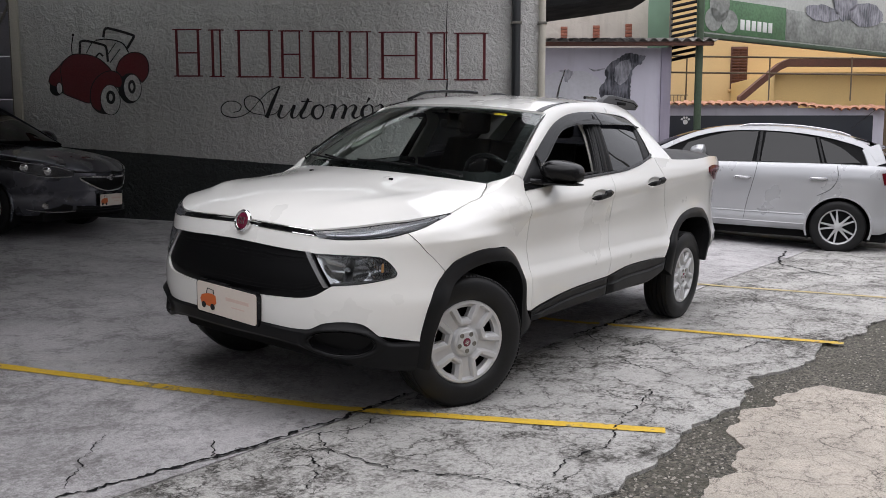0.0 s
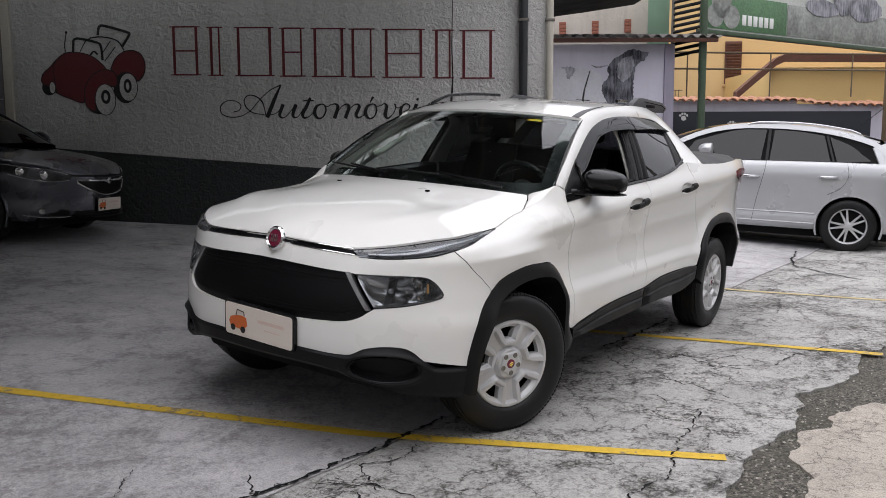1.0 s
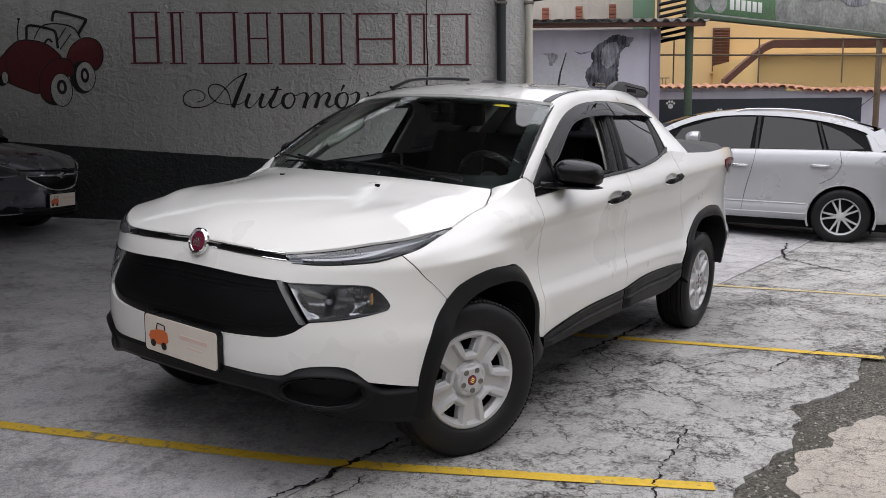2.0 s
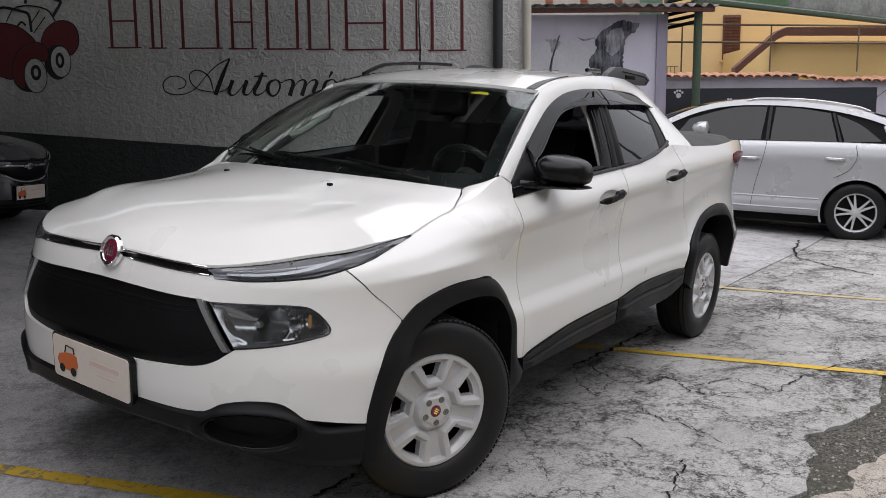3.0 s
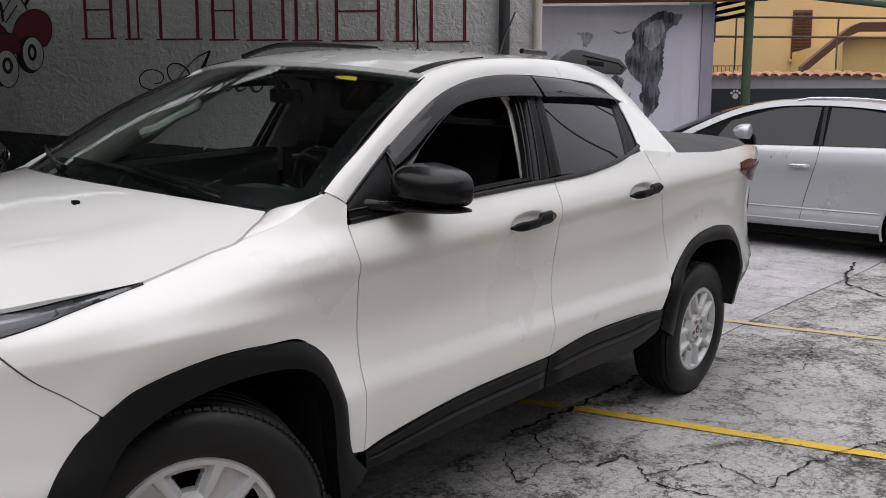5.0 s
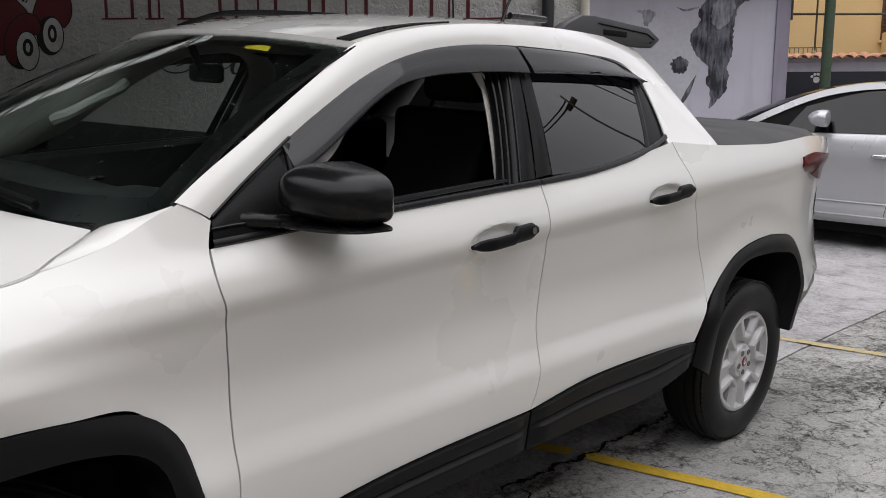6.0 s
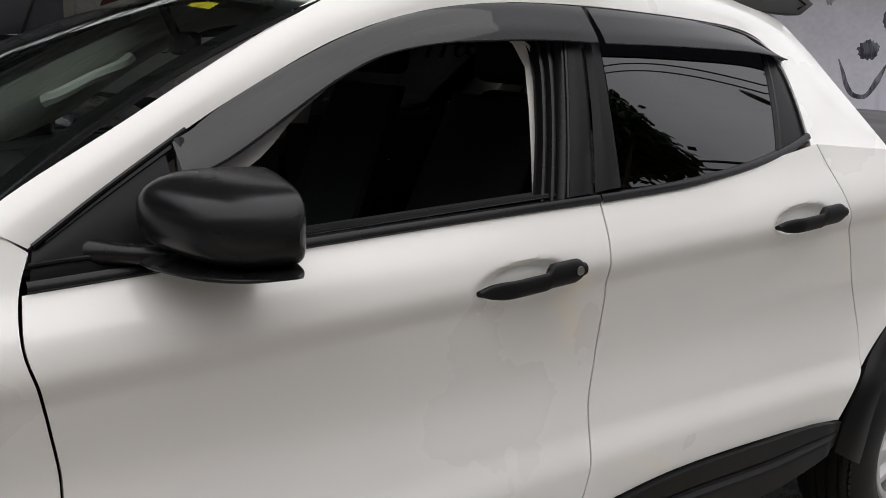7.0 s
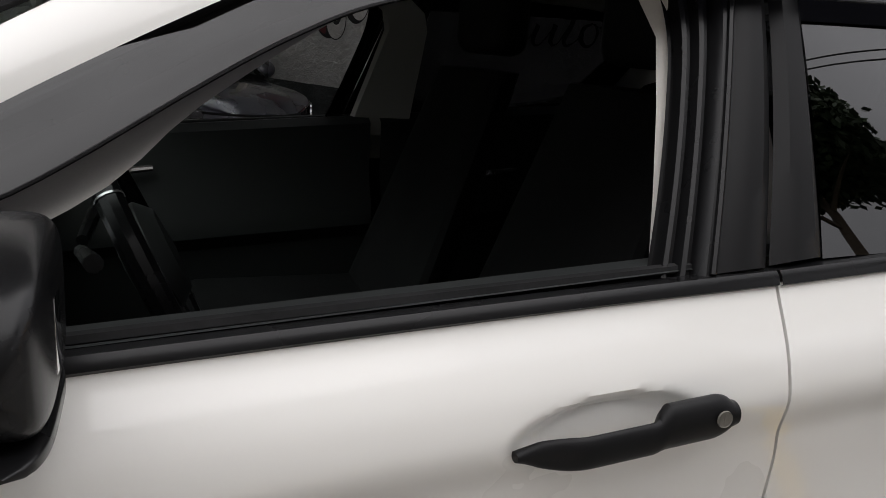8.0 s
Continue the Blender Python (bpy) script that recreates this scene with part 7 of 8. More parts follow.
M["dark_print"] = mural_paint("black_mural_paint", (0.030, 0.032, 0.04), (0.26, 0.26, 0.30), 0.53)
M["grey_print"] = mural_paint("grey_mural_paint", (0.12, 0.125, 0.14), (0.46, 0.45, 0.50), 0.50)
M["mural_pale"] = surface("pale_grey_mural_paint", (0.58, 0.58, 0.62), 0.85, vary=0.10, scale=3, fine=20, bump=0.1)
patch("pale_patch", [(4.90, 2.53), (5.3, 2.65), (5.85, 2.58), (6.05, 2.23), (6.02, 1.78), (5.75, 1.28), (5.4, 1.08), (5.1, 1.33), (4.85, 1.93)], M["mural_pale"], -0.004)
patch("dark_patch", [(6.683, 2.903), (6.577, 2.912), (6.385, 2.944), (6.245, 2.875), (6.105, 2.782), (6.013, 2.663), (6.031, 2.519), (5.938, 2.399), (5.937, 2.229), (6.035, 2.081), (6.161, 1.958), (6.144, 1.787), (6.197, 1.663), (6.193, 1.453), (6.298, 1.565), (6.389, 1.712), (6.408, 1.834), (6.39, 1.981), (6.432, 2.127), (6.436, 2.32), (6.45, 2.537), (6.491, 2.704), (6.607, 2.773)], M["dark_print"], -0.0052)
patch("grey_patch", [(6.42, 2.85), (6.22, 2.76), (6.16, 2.58), (6.25, 2.42), (6.36, 2.50), (6.44, 2.68)], M["grey_print"], -0.0064)
patch("grey_patch", [(5.246, 2.675), (5.36, 2.67), (5.492, 2.647), (5.47, 2.575), (5.399, 2.479), (5.35, 2.479), (5.334, 2.601)], M["grey_print"], -0.0052)
patch("dark_patch", [(5.814 + 0.11 * math.cos(k * 0.785), 1.99 + 0.103 * math.sin(k * 0.785)) for k in range(8)], M["dark_print"], -0.0064)
stroke(mur, "dark_arc", [(5.523, 1.894), (5.574, 1.761), (5.626, 1.607), (5.696, 1.507), (5.805, 1.485), (5.865, 1.541), (5.922, 1.651), (6.014, 1.859)], [0.010, 0.035, 0.05, 0.05, 0.05, 0.045, 0.065, 0.010], M["dark_print"])
stroke(mur, "grey_arc", [(5.746, 2.692), (5.844, 2.654), (6.012, 2.687)], [0.006, 0.03, 0.02], M["grey_print"])

# dark awning edge above the mural roof
bm = bmesh.new()
rows = [[(s, 2.0, z), (s, 2.0, z + 0.9), (s, 4.2, z + 1.0), (s, 4.2, z + 0.08)] for s, z in ((3.6, 3.30), (4.6, 3.42), (5.8, 3.58), (6.6, 3.70))]
gg = skin(bm, rows, closed=True)
bm.faces.new(gg[0][::-1])
bm.faces.new(gg[-1])
bmesh.ops.recalc_face_normals(bm, faces=bm.faces)
tagged(finish(bm, "awning", M["void"], matrix=WALL), "dark sloping awning above the lilac wall", "awning")

# masonry parapet with brick inserts
par = thing("parapet_wall", "pale bare masonry parapet with red brick inserts", "wall", WALL)
bm = bmesh.new()
box(bm, (3.5, 6.4, 2.6), (7.6, 6.6, 4.6), 0.005)
part("masonry", bm, M["block"], par)
M["brick"] = surface("red_clay_brick", (0.30, 0.11, 0.07), 0.85, vary=0.25, scale=9, fine=50, bump=0.3)
for s, z in ((4.35, 3.95), (4.95, 3.55), (5.05 + 0.35, 3.98), (5.62, 3.55), (6.02, 4.02), (6.26, 3.57), (6.9, 3.6), (4.3, 3.5)):
    for k in range(4):
        bm = bmesh.new()
        box(bm, (s, 6.372, z + k * 0.065), (s + 0.13, 6.43, z + k * 0.065 + 0.058), 0.004)
        part("brick", bm, M["brick"], par)
bm = bmesh.new()
box(bm, (7.25, 5.9, 2.9), (7.65, 5.95, 4.6), 0.004)
M["green_panel"] = surface("faded_green_sheet", (0.16, 0.26, 0.18), 0.6, vary=0.2)
tagged(finish(bm, "green_panel", M["green_panel"], matrix=WALL), "faded green sheet panel beside the parapet", "panel")
louvre = thing("louvre_screen", "dark metal louvre screen with slanting slats", "screen", WALL)
for i in range(17):
    bm = bmesh.new()
    z = 2.95 + i * 0.10
    box(bm, (-0.25, -0.035, -0.012), (0.25, 0.035, 0.012), 0.003, Matrix.Translation((7.50, 4.1, z)) @ Matrix.Rotation(radians(-12), 4, "Y") @ Matrix.Rotation(radians(35), 4, "X"))
    part("slat", bm, M["void"], louvre)
for s in (7.26, 7.74):
    bm = bmesh.new()
    tube(bm, [(s, 4.12, 2.6), (s, 4.12, 4.8)], 0.03, 8)
    part("upright", bm, M["steel"], louvre)

# green steel pole that carries the billboard
pole = thing("steel_pole", "dark green steel pole standing in the yard", "pole", WALL @ Matrix.Translation((7.52, 3.23, 0)))
bm = bmesh.new()
tube(bm, [(0, 0, -0.05), (0, 0, 5.6)], 0.06, 16)
part("shaft", bm, M["green_pole"], pole)
bm = bmesh.new()
box(bm, (-0.14, -0.14, -0.05), (0.14, 0.14, 0.015), 0.006)
part("base_plate", bm, M["green_pole"], pole)

# billboard, set at an angle
bill = thing("billboard", "weathered pale billboard with a green band and grey shapes", "billboard", WALL @ Matrix.Translation((7.78, 4.17, 3.37)) @ Matrix.Rotation(radians(33.5), 4, "Z"))
M["bill_white"] = surface("weathered_white_billboard", (0.62, 0.63, 0.60), 0.6, vary=0.15, scale=2, fine=20)
M["bill_green"] = surface("green_billboard_print", (0.10, 0.20, 0.10), 0.6, vary=0.35, scale=2.5, fine=20)
M["bill_grey"] = surface("grey_billboard_print", (0.28, 0.29, 0.27), 0.6, vary=0.45, scale=3, fine=14)


def bill_box(name, s0, s1, z0, z1, y, mat, label=""):
    bm = bmesh.new()
    box(bm, (s0, y, z0), (s1, y + 0.01, z1), 0.002)
    part(name, bm, mat, bill, label)


bm = bmesh.new()
box(bm, (0, 0, 0), (9.0, 0.08, 2.6), 0.01)
part("board", bm, M["bill_white"], bill)
bill_box("green_band", 0.02, 2.30, 0.03, 0.62, -0.012, M["bill_green"])
bill_box("grey_band", 2.32, 8.98, 0.03, 0.60, -0.012, M["bill_grey"])
for k in range(6):
    bill_box("word_bar", 1.02 + k * 0.155, 1.13 + k * 0.155, 0.13, 0.31, -0.018, M["white_print"])
for c, rx, rz in (((0.45, 0.55), 0.26, 0.34), ((0.30, 0.25), 0.22, 0.2), ((0.72, 0.25), 0.22, 0.2)):
    bm = bmesh.new()
    plate_shape(bm, [(c[0] + rx * math.cos(t), c[1] + rz * math.sin(t)) for t in np.linspace(0, 6.283, 20, endpoint=False)], 0.004, lambda a, b, t: Vector((a, -0.018 - t, b)))
    bmesh.ops.recalc_face_normals(bm, faces=bm.faces)
    part("pale_shape", tri_cap(bm), M["bill_grey"], bill)
for c, rx, rz in (((3.4, 0.62), 0.55, 0.16), ((4.1, 0.95), 0.42, 0.42), ((4.8, 0.70), 0.6, 0.25)):
    bm = bmesh.new()
    rng = random.Random(int(c[0] * 10))
    plate_shape(bm, [(c[0] + rx * rng.uniform(0.85, 1.1) * math.cos(t), c[1] + rz * rng.uniform(0.85, 1.1) * math.sin(t)) for t in np.linspace(0, 6.283, 26, endpoint=False)], 0.004, lambda a, b, t: Vector((a, -0.022 - t, b)))
    bmesh.ops.recalc_face_normals(bm, faces=bm.faces)
    part("grey_shape", tri_cap(bm), M["grey_print"], bill)
bm = script_text("CUIDA!", 0.20, Matrix.Translation((1.15, -0.016, 0.74)) @ Matrix.Rotation(radians(90), 4, "X"), 0.2, "slogan")
part("slogan", bm, M["script"], bill, "grey slanted slogan")
bill_box("slogan_bar", 0.55, 1.08, 0.75, 0.86, -0.012, M["bill_grey"])
for s in (6.0, 8.7):
    bm = bmesh.new()
    box(bm, (s, 0.09, -3.3), (s + 0.09, 0.18, 2.6), 0.004)
    part("leg", bm, M["rust_rail"], bill)
bm = bmesh.new()
box(bm, (-0.05, -0.03, -0.07), (9.05, 0.1, 0.0), 0.004)
part("frame_rail", bm, M["green_pole"], bill)

# steel guard rail in front of the yellow house
rail = thing("steel_railing", "brown steel pipe railing with two rails and posts", "railing", WALL)
for z, dz in ((3.10, 0.0), (2.80, 0.0)):
    bm = bmesh.new()
    tube(bm, [(7.0, 5.4, z + 0.02), (14.5, 6.0, z - 0.02)], 0.018, 8)
    part("rail", bm, M["rust_rail"], rail)
for s in np.arange(7.9, 14.6, 1.6):
    bm = bmesh.new()
    f = (s - 7.0) / 7.5
    tube(bm, [(s, 5.4 + 0.6 * f, 2.3), (s, 5.4 + 0.6 * f, 3.12)], 0.014, 6)
    part("post", bm, M["rust_rail"], rail)

# low lilac wall with tile coping and banner
LW = 8.0
wall_box("wall_low", 6.95, 20.0, -LW - 0.2, -LW, -0.2, 2.28, M["lilac"], "low lilac boundary wall")
cop = thing("wall_coping", "row of terracotta coping tiles on the low wall", "roof tiles", WALL)
bm0 = bmesh.new()
rows = []
for a in np.linspace(0, math.pi, 7):
    rows.append([(0.085 * math.cos(a), y, 0.055 * math.sin(a)) for y in (-0.24, 0.24)])
skin(bm0, rows)
ext = bmesh.ops.extrude_face_region(bm0, geom=bm0.faces[:])
bmesh.ops.translate(bm0, verts=[q for q in ext["geom"] if isinstance(q, bmesh.types.BMVert)], vec=(0, 0, -0.012))
bmesh.ops.recalc_face_normals(bm0, faces=bm0.faces)
tile_me = bpy.data.meshes.new("tile")
bm0.to_mesh(tile_me)
bm0.free()
tile_me.materials.append(M["terracotta"])
for i in range(70):
    tl = new("tile", tile_me)
    tl.parent = cop
    s = 6.98 + i * 0.185
    drop = 0.0 if s < 10.9 else (-0.10 if s > 11.8 else -0.10 * (s - 10.9) / 0.9)
    tl.matrix_basis = Matrix.Translation((s, LW + 0.10, 2.375 + drop)) @ Matrix.Rotation(radians(10 + (i * 37 % 7) - 3), 4, "X")
wall_box("wall_low_cap", 6.95, 11.0, -LW - 0.2, -LW, 2.282, 2.36, M["lilac"], "raised stretch of the low wall")
ban = thing("banner", "dark navy banner with pale paw-like marks on the low wall", "banner", WALL @ Matrix.Translation((0, LW, 0)))
bm = bmesh.new()
box(bm, (7.75, -0.02, 1.25), (12.62, -0.008, 2.12), 0.003)
part("cloth", bm, M["banner"], ban)
for s, z in ((8.55, 1.98), (9.6, 1.80), (12.1, 1.42), (10.9, 1.62)):
    bm = bmesh.new()
    for dx, dz, r in ((0, 0, 0.055), (-0.075, 0.06, 0.026), (-0.028, 0.095, 0.026), (0.028, 0.095, 0.026), (0.075, 0.06, 0.026)):
        plate_shape(bm, [(s + dx + r * math.cos(t), z + dz + r * math.sin(t)) for t in np.linspace(0, 6.283, 10, endpoint=False)], 0.003, lambda a, b, t: Vector((a, -0.022 - t, b)))
    bmesh.ops.recalc_face_normals(bm, faces=bm.faces)
    part("pale_mark", tri_cap(bm), M["white_print"], ban)

# yellow house
house = thing("yellow_house", "yellow rendered house with dark red shutters and a brown gable edge", "house", WALL @ Matrix.Translation((0, 14.0, 0)))


def hbox(name, lo, hi, mat, bev=0.01, m=None, label=""):
    bm = bmesh.new()
    box(bm, lo, hi, bev, m)
    return part(name, bm, mat, house, label)


hbox("wall", (8.3, 0, -0.2), (26, 6, 7.5), M["yellow_house"])
hbox("front_wing", (11.35, -3.5, -0.2), (26, -0.01, 3.28), M["ochre"])
win = new("window")
win.parent = house
for lo, hi, mt in (((11.33, -0.06, 3.12), (11.80, 0.0, 4.32), "wood_dark"),):
    bm = bmesh.new()
    box(bm, lo, hi, 0.01)
    part("window_frame", bm, M[mt], win)
for s in (11.355, 11.575):
    for k in range(14):
        bm = bmesh.new()
        box(bm, (s, -0.012, -0.03), (s + 0.20, 0.012, 0.03), 0.003, Matrix.Translation((0, -0.075, 3.20 + k * 0.08)) @ Matrix.Rotation(radians(30), 4, "X"))
        part("shutter_slat", bm, M["wood_dark"], win)
hbox("window_sill", (11.28, -0.10, 3.05), (11.86, 0.02, 3.12), M["yellow_house"])
hbox("door_shutter", (8.75, -0.05, 2.2), (9.15, 0.0, 4.1), M["wood_dark"])
hbox("side_window", (8.36, -0.04, 3.1), (8.6, 0.0, 4.0), M["white_print"])
# gable edge rising to the right, then the level eave
bm = bmesh.new()
rows = [[(s, y, z + dz) for y, dz in ((-3.75, 0), (-3.75, 0.18), (-3.5, 0.19), (-3.5, 0.01))] for s, z in ((10.45, 2.50), (10.85, 2.85), (11.38, 3.30), (11.60, 3.40), (17.0, 3.36), (26.0, 3.30))]
gg = skin(bm, rows, closed=True)
bm.faces.new(gg[0][::-1])
bm.faces.new(gg[-1])
bmesh.ops.recalc_face_normals(bm, faces=bm.faces)
part("gable_edge", bm, M["wood_dark"], house)
bm = bmesh.new()
box(bm, (8.0, -0.6, 7.4), (26.3, 6.3, 7.6), 0.02)
part("roof", bm, M["terracotta"], house)
bm = bmesh.new()
for i in range(8):
    tube(bm, [(9.3 + i * 0.1, -0.2, 2.35), (9.3 + i * 0.1, -0.2, 2.95)], 0.012, 5)
tube(bm, [(9.25, -0.2, 2.95), (10.1, -0.2, 2.95)], 0.015, 5)
part("balcony_rail", bm, M["rust_rail"], house)


# ---- parked cars ----
def plain_car(name, label, matrix, P):
    """A parked car from its side lines: body shell, cabin, glass, lamps and wheels."""
    car = thing(name, label, "car", matrix, group="parked cars")
    paint, W = P["paint"], P["half"]
    rear, front = P["rear"], P["front"]
    deck, belt = knots(P["deck"]), knots(P["belt"])
    axles, wr = P["axles"], P["wheel_r"]
    AR = wr + 0.055

    def plan(x):
        """Half width along the car, rounded at both ends."""
        a, b = (x - rear) / 0.55, (front - x) / P.get("nose_len", 0.75)
        k = 1.0
        if a < 1:
            k *= max(0.0, 1 - (1 - max(a, 0)) ** 2.6 * 0.32)
        if b < 1:
            k *= max(0.0, 1 - (1 - max(b, 0)) ** P.get("nose_pow", 2.4) * P.get("nose_taper", 0.36))
        return W * k

    def section(x):
        w, zb, ze, zd = plan(x), P["sill"], belt(x), deck(x)
        zb = zb + 0.10 * max(0, 1 - (front - x) / 0.35) + 0.12 * max(0, 1 - (x - rear) / 0.3)
        mid = zb + 0.45 * (ze - zb)
        line = [(w * 0.93, zb), (w * 0.975, zb + 0.05), (w * 0.985, zb + 0.14), (w * 0.97, zb + 0.22), (w * 0.985, mid), (w * 1.0, ze - 0.20), (w * 0.985, ze - 0.10), (w * 0.95, ze - 0.01), (w * 0.90, ze + 0.006)]
        line = [tuple(q) for q in resample(line, 26)]
        inner = [(w * 0.90 * (1 - k / 8), ze + 0.006 + (zd - ze) * (1 - (1 - k / 8) ** 2.2)) for k in range(1, 9)]
        return line + inner

    xs = np.linspace(rear, front, P.get("n", 150))
    secs = [section(x) for x in xs]
    for sg in (1, -1):
        bm = bmesh.new()
        g = []
        flags = []
        for x, sec in zip(xs, secs):
            row, fl = [], []
            for y, z in sec:
                xx, zz, ins = x, z, False
                for ax in axles:
                    d = math.hypot(x - ax, z - wr)
                    if d < AR and y > 0.5:
                        ins = d < AR * 0.86
                        if not ins and d > 1e-3:
                            xx, zz = ax + (x - ax) * AR / d, wr + (z - wr) * AR / d
                row.append(bm.verts.new((xx, sg * y, zz)))
                fl.append(ins)
            g.append(row)
            flags.append(fl)
        for i in range(len(g) - 1):
            for j in range(len(g[0]) - 1):
                if flags[i][j] or flags[i + 1][j] or flags[i][j + 1] or flags[i + 1][j + 1]:
                    continue
                q = (g[i][j], g[i + 1][j], g[i + 1][j + 1], g[i][j + 1])
                bm.faces.new(q if sg > 0 else q[::-1])
        for end in (0, -1):
            row = g[end]
            bm.faces.new(row + [bm.verts.new((xs[end], 0, row[0].co.z))])
        bmesh.ops.delete(bm, geom=[v for v in bm.verts if not v.link_faces], context="VERTS")
        part("body", tri_cap(bm), paint, car)
        for ax in axles:
            bm = bmesh.new()
            ws = plan(ax) * 0.985
            tube(bm, [(ax + (AR - 0.004) * math.cos(a), sg * (ws - 0.01), wr + (AR - 0.004) * math.sin(a)) for a in np.linspace(-0.35, math.pi + 0.35, 28)], 0.014, 6)
            part("arch_lip", bm, P.get("lip", paint), car)
            bm = bmesh.new()
            arc = [(ax + AR * math.cos(a), wr + AR * math.sin(a)) for a in np.linspace(-0.5, math.pi + 0.5, 20)]
            skin(bm, [[(x, sg * y, z) for x, z in arc] for y in (ws - 0.02, ws - 0.35)])
            bm.faces.new([bm.verts.new((x, sg * (ws - 0.35), z)) for x, z in arc])
            part("wheel_well", tri_cap(bm), M["void"], car)
            car_wheel(car, ax, sg, wr, ws, P)
    bm = bmesh.new()
    box(bm, (rear + 0.2, -W * 0.8, 0.17), (front - 0.3, W * 0.8, P["sill"] + 0.14), 0.03)
    part("underbody", bm, M["void"], car)
    # cabin: dark shell, painted roof and pillars, glass
    lo, hi = P["cab_lo"], P["cab_hi"]

    def cab_w(x, z):
        return plan(x) * 0.915 - P.get("lean", 0.42) * (z - belt(x))

    def cpt(x, z, sg, off):
        return Vector((x, sg * (cab_w(x, z) + off), z))

    a, b = resample(lo, 40), resample(hi, 40)
    bm = bmesh.new()
    for sg in (1, -1):
        skin(bm, [[cpt(*(p + (q - p) * k / 8), sg, -0.012) for k in range(9)] for p, q in zip(a, b)], flip=sg < 0)
    part("cabin_shell", bm, M["void"], car)
    bm = bmesh.new()
    rows = []
    for q in b:
        w = cab_w(q[0], q[1])
        bow = 0.26 * ease(b[P["roof_span"][1] - 4][0], b[-1][0], q[0])
        rows.append([Vector((q[0] + bow * (1 - (k / 8) ** 2), w * k / 8, q[1] + 0.055 * (1 - abs(k / 8) ** 2.5) - (0.03 if abs(k) == 8 else 0))) for k in range(-8, 9)])
    i0, i1 = P["roof_span"]
    skin(bm, rows[i0:i1])
    part("roof", bm, paint, car)
    for nm, sp in (("windshield", rows[i1 - 1:] if P["faces"] > 0 else rows[:i0 + 1]), ("rear_window", rows[:i0 + 1] if P["faces"] > 0 else rows[i1 - 1:])):
        bm = bmesh.new()
        skin(bm, sp)
        part(nm, bm, M["car_glass"], car)
    for sg in (1, -1):
        for quad in P["windows"]:
            bm = bmesh.new()
            la, lb = resample(quad[0], 12), resample(quad[1], 12)
            skin(bm, [[cpt(*(p + (q - p) * k / 6), sg, 0.004) for k in range(7)] for p, q in zip(la, lb)], flip=sg < 0)
            part("window_glass", bm, M["car_glass"], car)
        for line, w in P["pillars"]:
            bm = bmesh.new()
            pts = resample(line, 24)
            rows = []
            for i, p in enumerate(pts):
                d = pts[min(i + 1, 24)] - pts[max(i - 1, 0)]
                d = d / np.linalg.norm(d)
                rows.append([cpt(p[0] - d[1] * k * w / 2, p[1] + d[0] * k * w / 2, sg, o) for k, o in ((-1, -0.008), (-0.9, 0.008), (0.9, 0.008), (1, -0.008))])
            skin(bm, rows, flip=sg < 0)
            part("pillar", bm, M["satin"] if w < 0.045 else paint, car)
        for x0, x1, z in P["handles"]:
            bm = bmesh.new()
            tube(bm, [(x, sg * (plan(x) * 0.985 + o), z) for x, o in ((x0, 0.0), (x0 + (x1 - x0) * 0.15, 0.03), (x0 + (x1 - x0) * 0.85, 0.03), (x1, 0.0))], [0.013, 0.019, 0.019, 0.013], 8, True)
            part("door_handle", bm, P.get("handle_mat", paint), car)
        for line in P["seams"]:
            bm = bmesh.new()
            tube(bm, [(x, sg * (np.interp(z, [q[1] for q in section(x)[:27]], [q[0] for q in section(x)[:27]]) + 0.0), z) for x, z in resample(line, 14)], 0.0035, 4)
            part("door_seam", bm, M["void"], car)
        for x0, x1, z in P.get("strips", []):
            bm = bmesh.new()
            tube(bm, [(x, sg * (np.interp(z, [q[1] for q in section(x)[:27]], [q[0] for q in section(x)[:27]]) + 0.002), z) for x in np.linspace(x0, x1, 12)], 0.010, 6)
            part("side_strip", bm, P.get("strip_mat", paint), car)
        mx, mz = P["mirror"]
        bm = bmesh.new()
        bmesh.ops.create_uvsphere(bm, u_segments=20, v_segments=12, radius=1.0)
        bm.transform(Matrix.Translation((mx, sg * (plan(mx) * 0.93 + 0.14), mz)) @ Matrix.Diagonal((*P.get("mirror_size", (0.12, 0.16, 0.105)), 1)))
        for vv in bm.verts:
            if vv.co.x < mx - 0.03:
                vv.co.x = mx - 0.03 - 0.2 * (mx - 0.03 - vv.co.x)
        tube(bm, [(mx, sg * plan(mx) * 0.90, mz - 0.06), (mx, sg * (plan(mx) * 0.93 + 0.06), mz - 0.05)], 0.02, 8)
        part("door_mirror", bm, paint, car)
    for nm, mt, cols, lb in P.get("lamps", []):
        for sg in (1, -1):
            bm = bmesh.new()
            lines = [resample(c, 8) for c in cols]
            rows = [resample([ln[j] for ln in lines], 14) for j in range(9)]
            pts = [[Vector((x, sg * (np.interp(z, [q[1] for q in section(x)[:27]], [q[0] for q in section(x)[:27]]) + 0.006), z)) for x, z in r] for r in rows]
            skin(bm, pts, flip=sg < 0)
            part(nm, bm, mt, car, lb)
    return car, plan, section


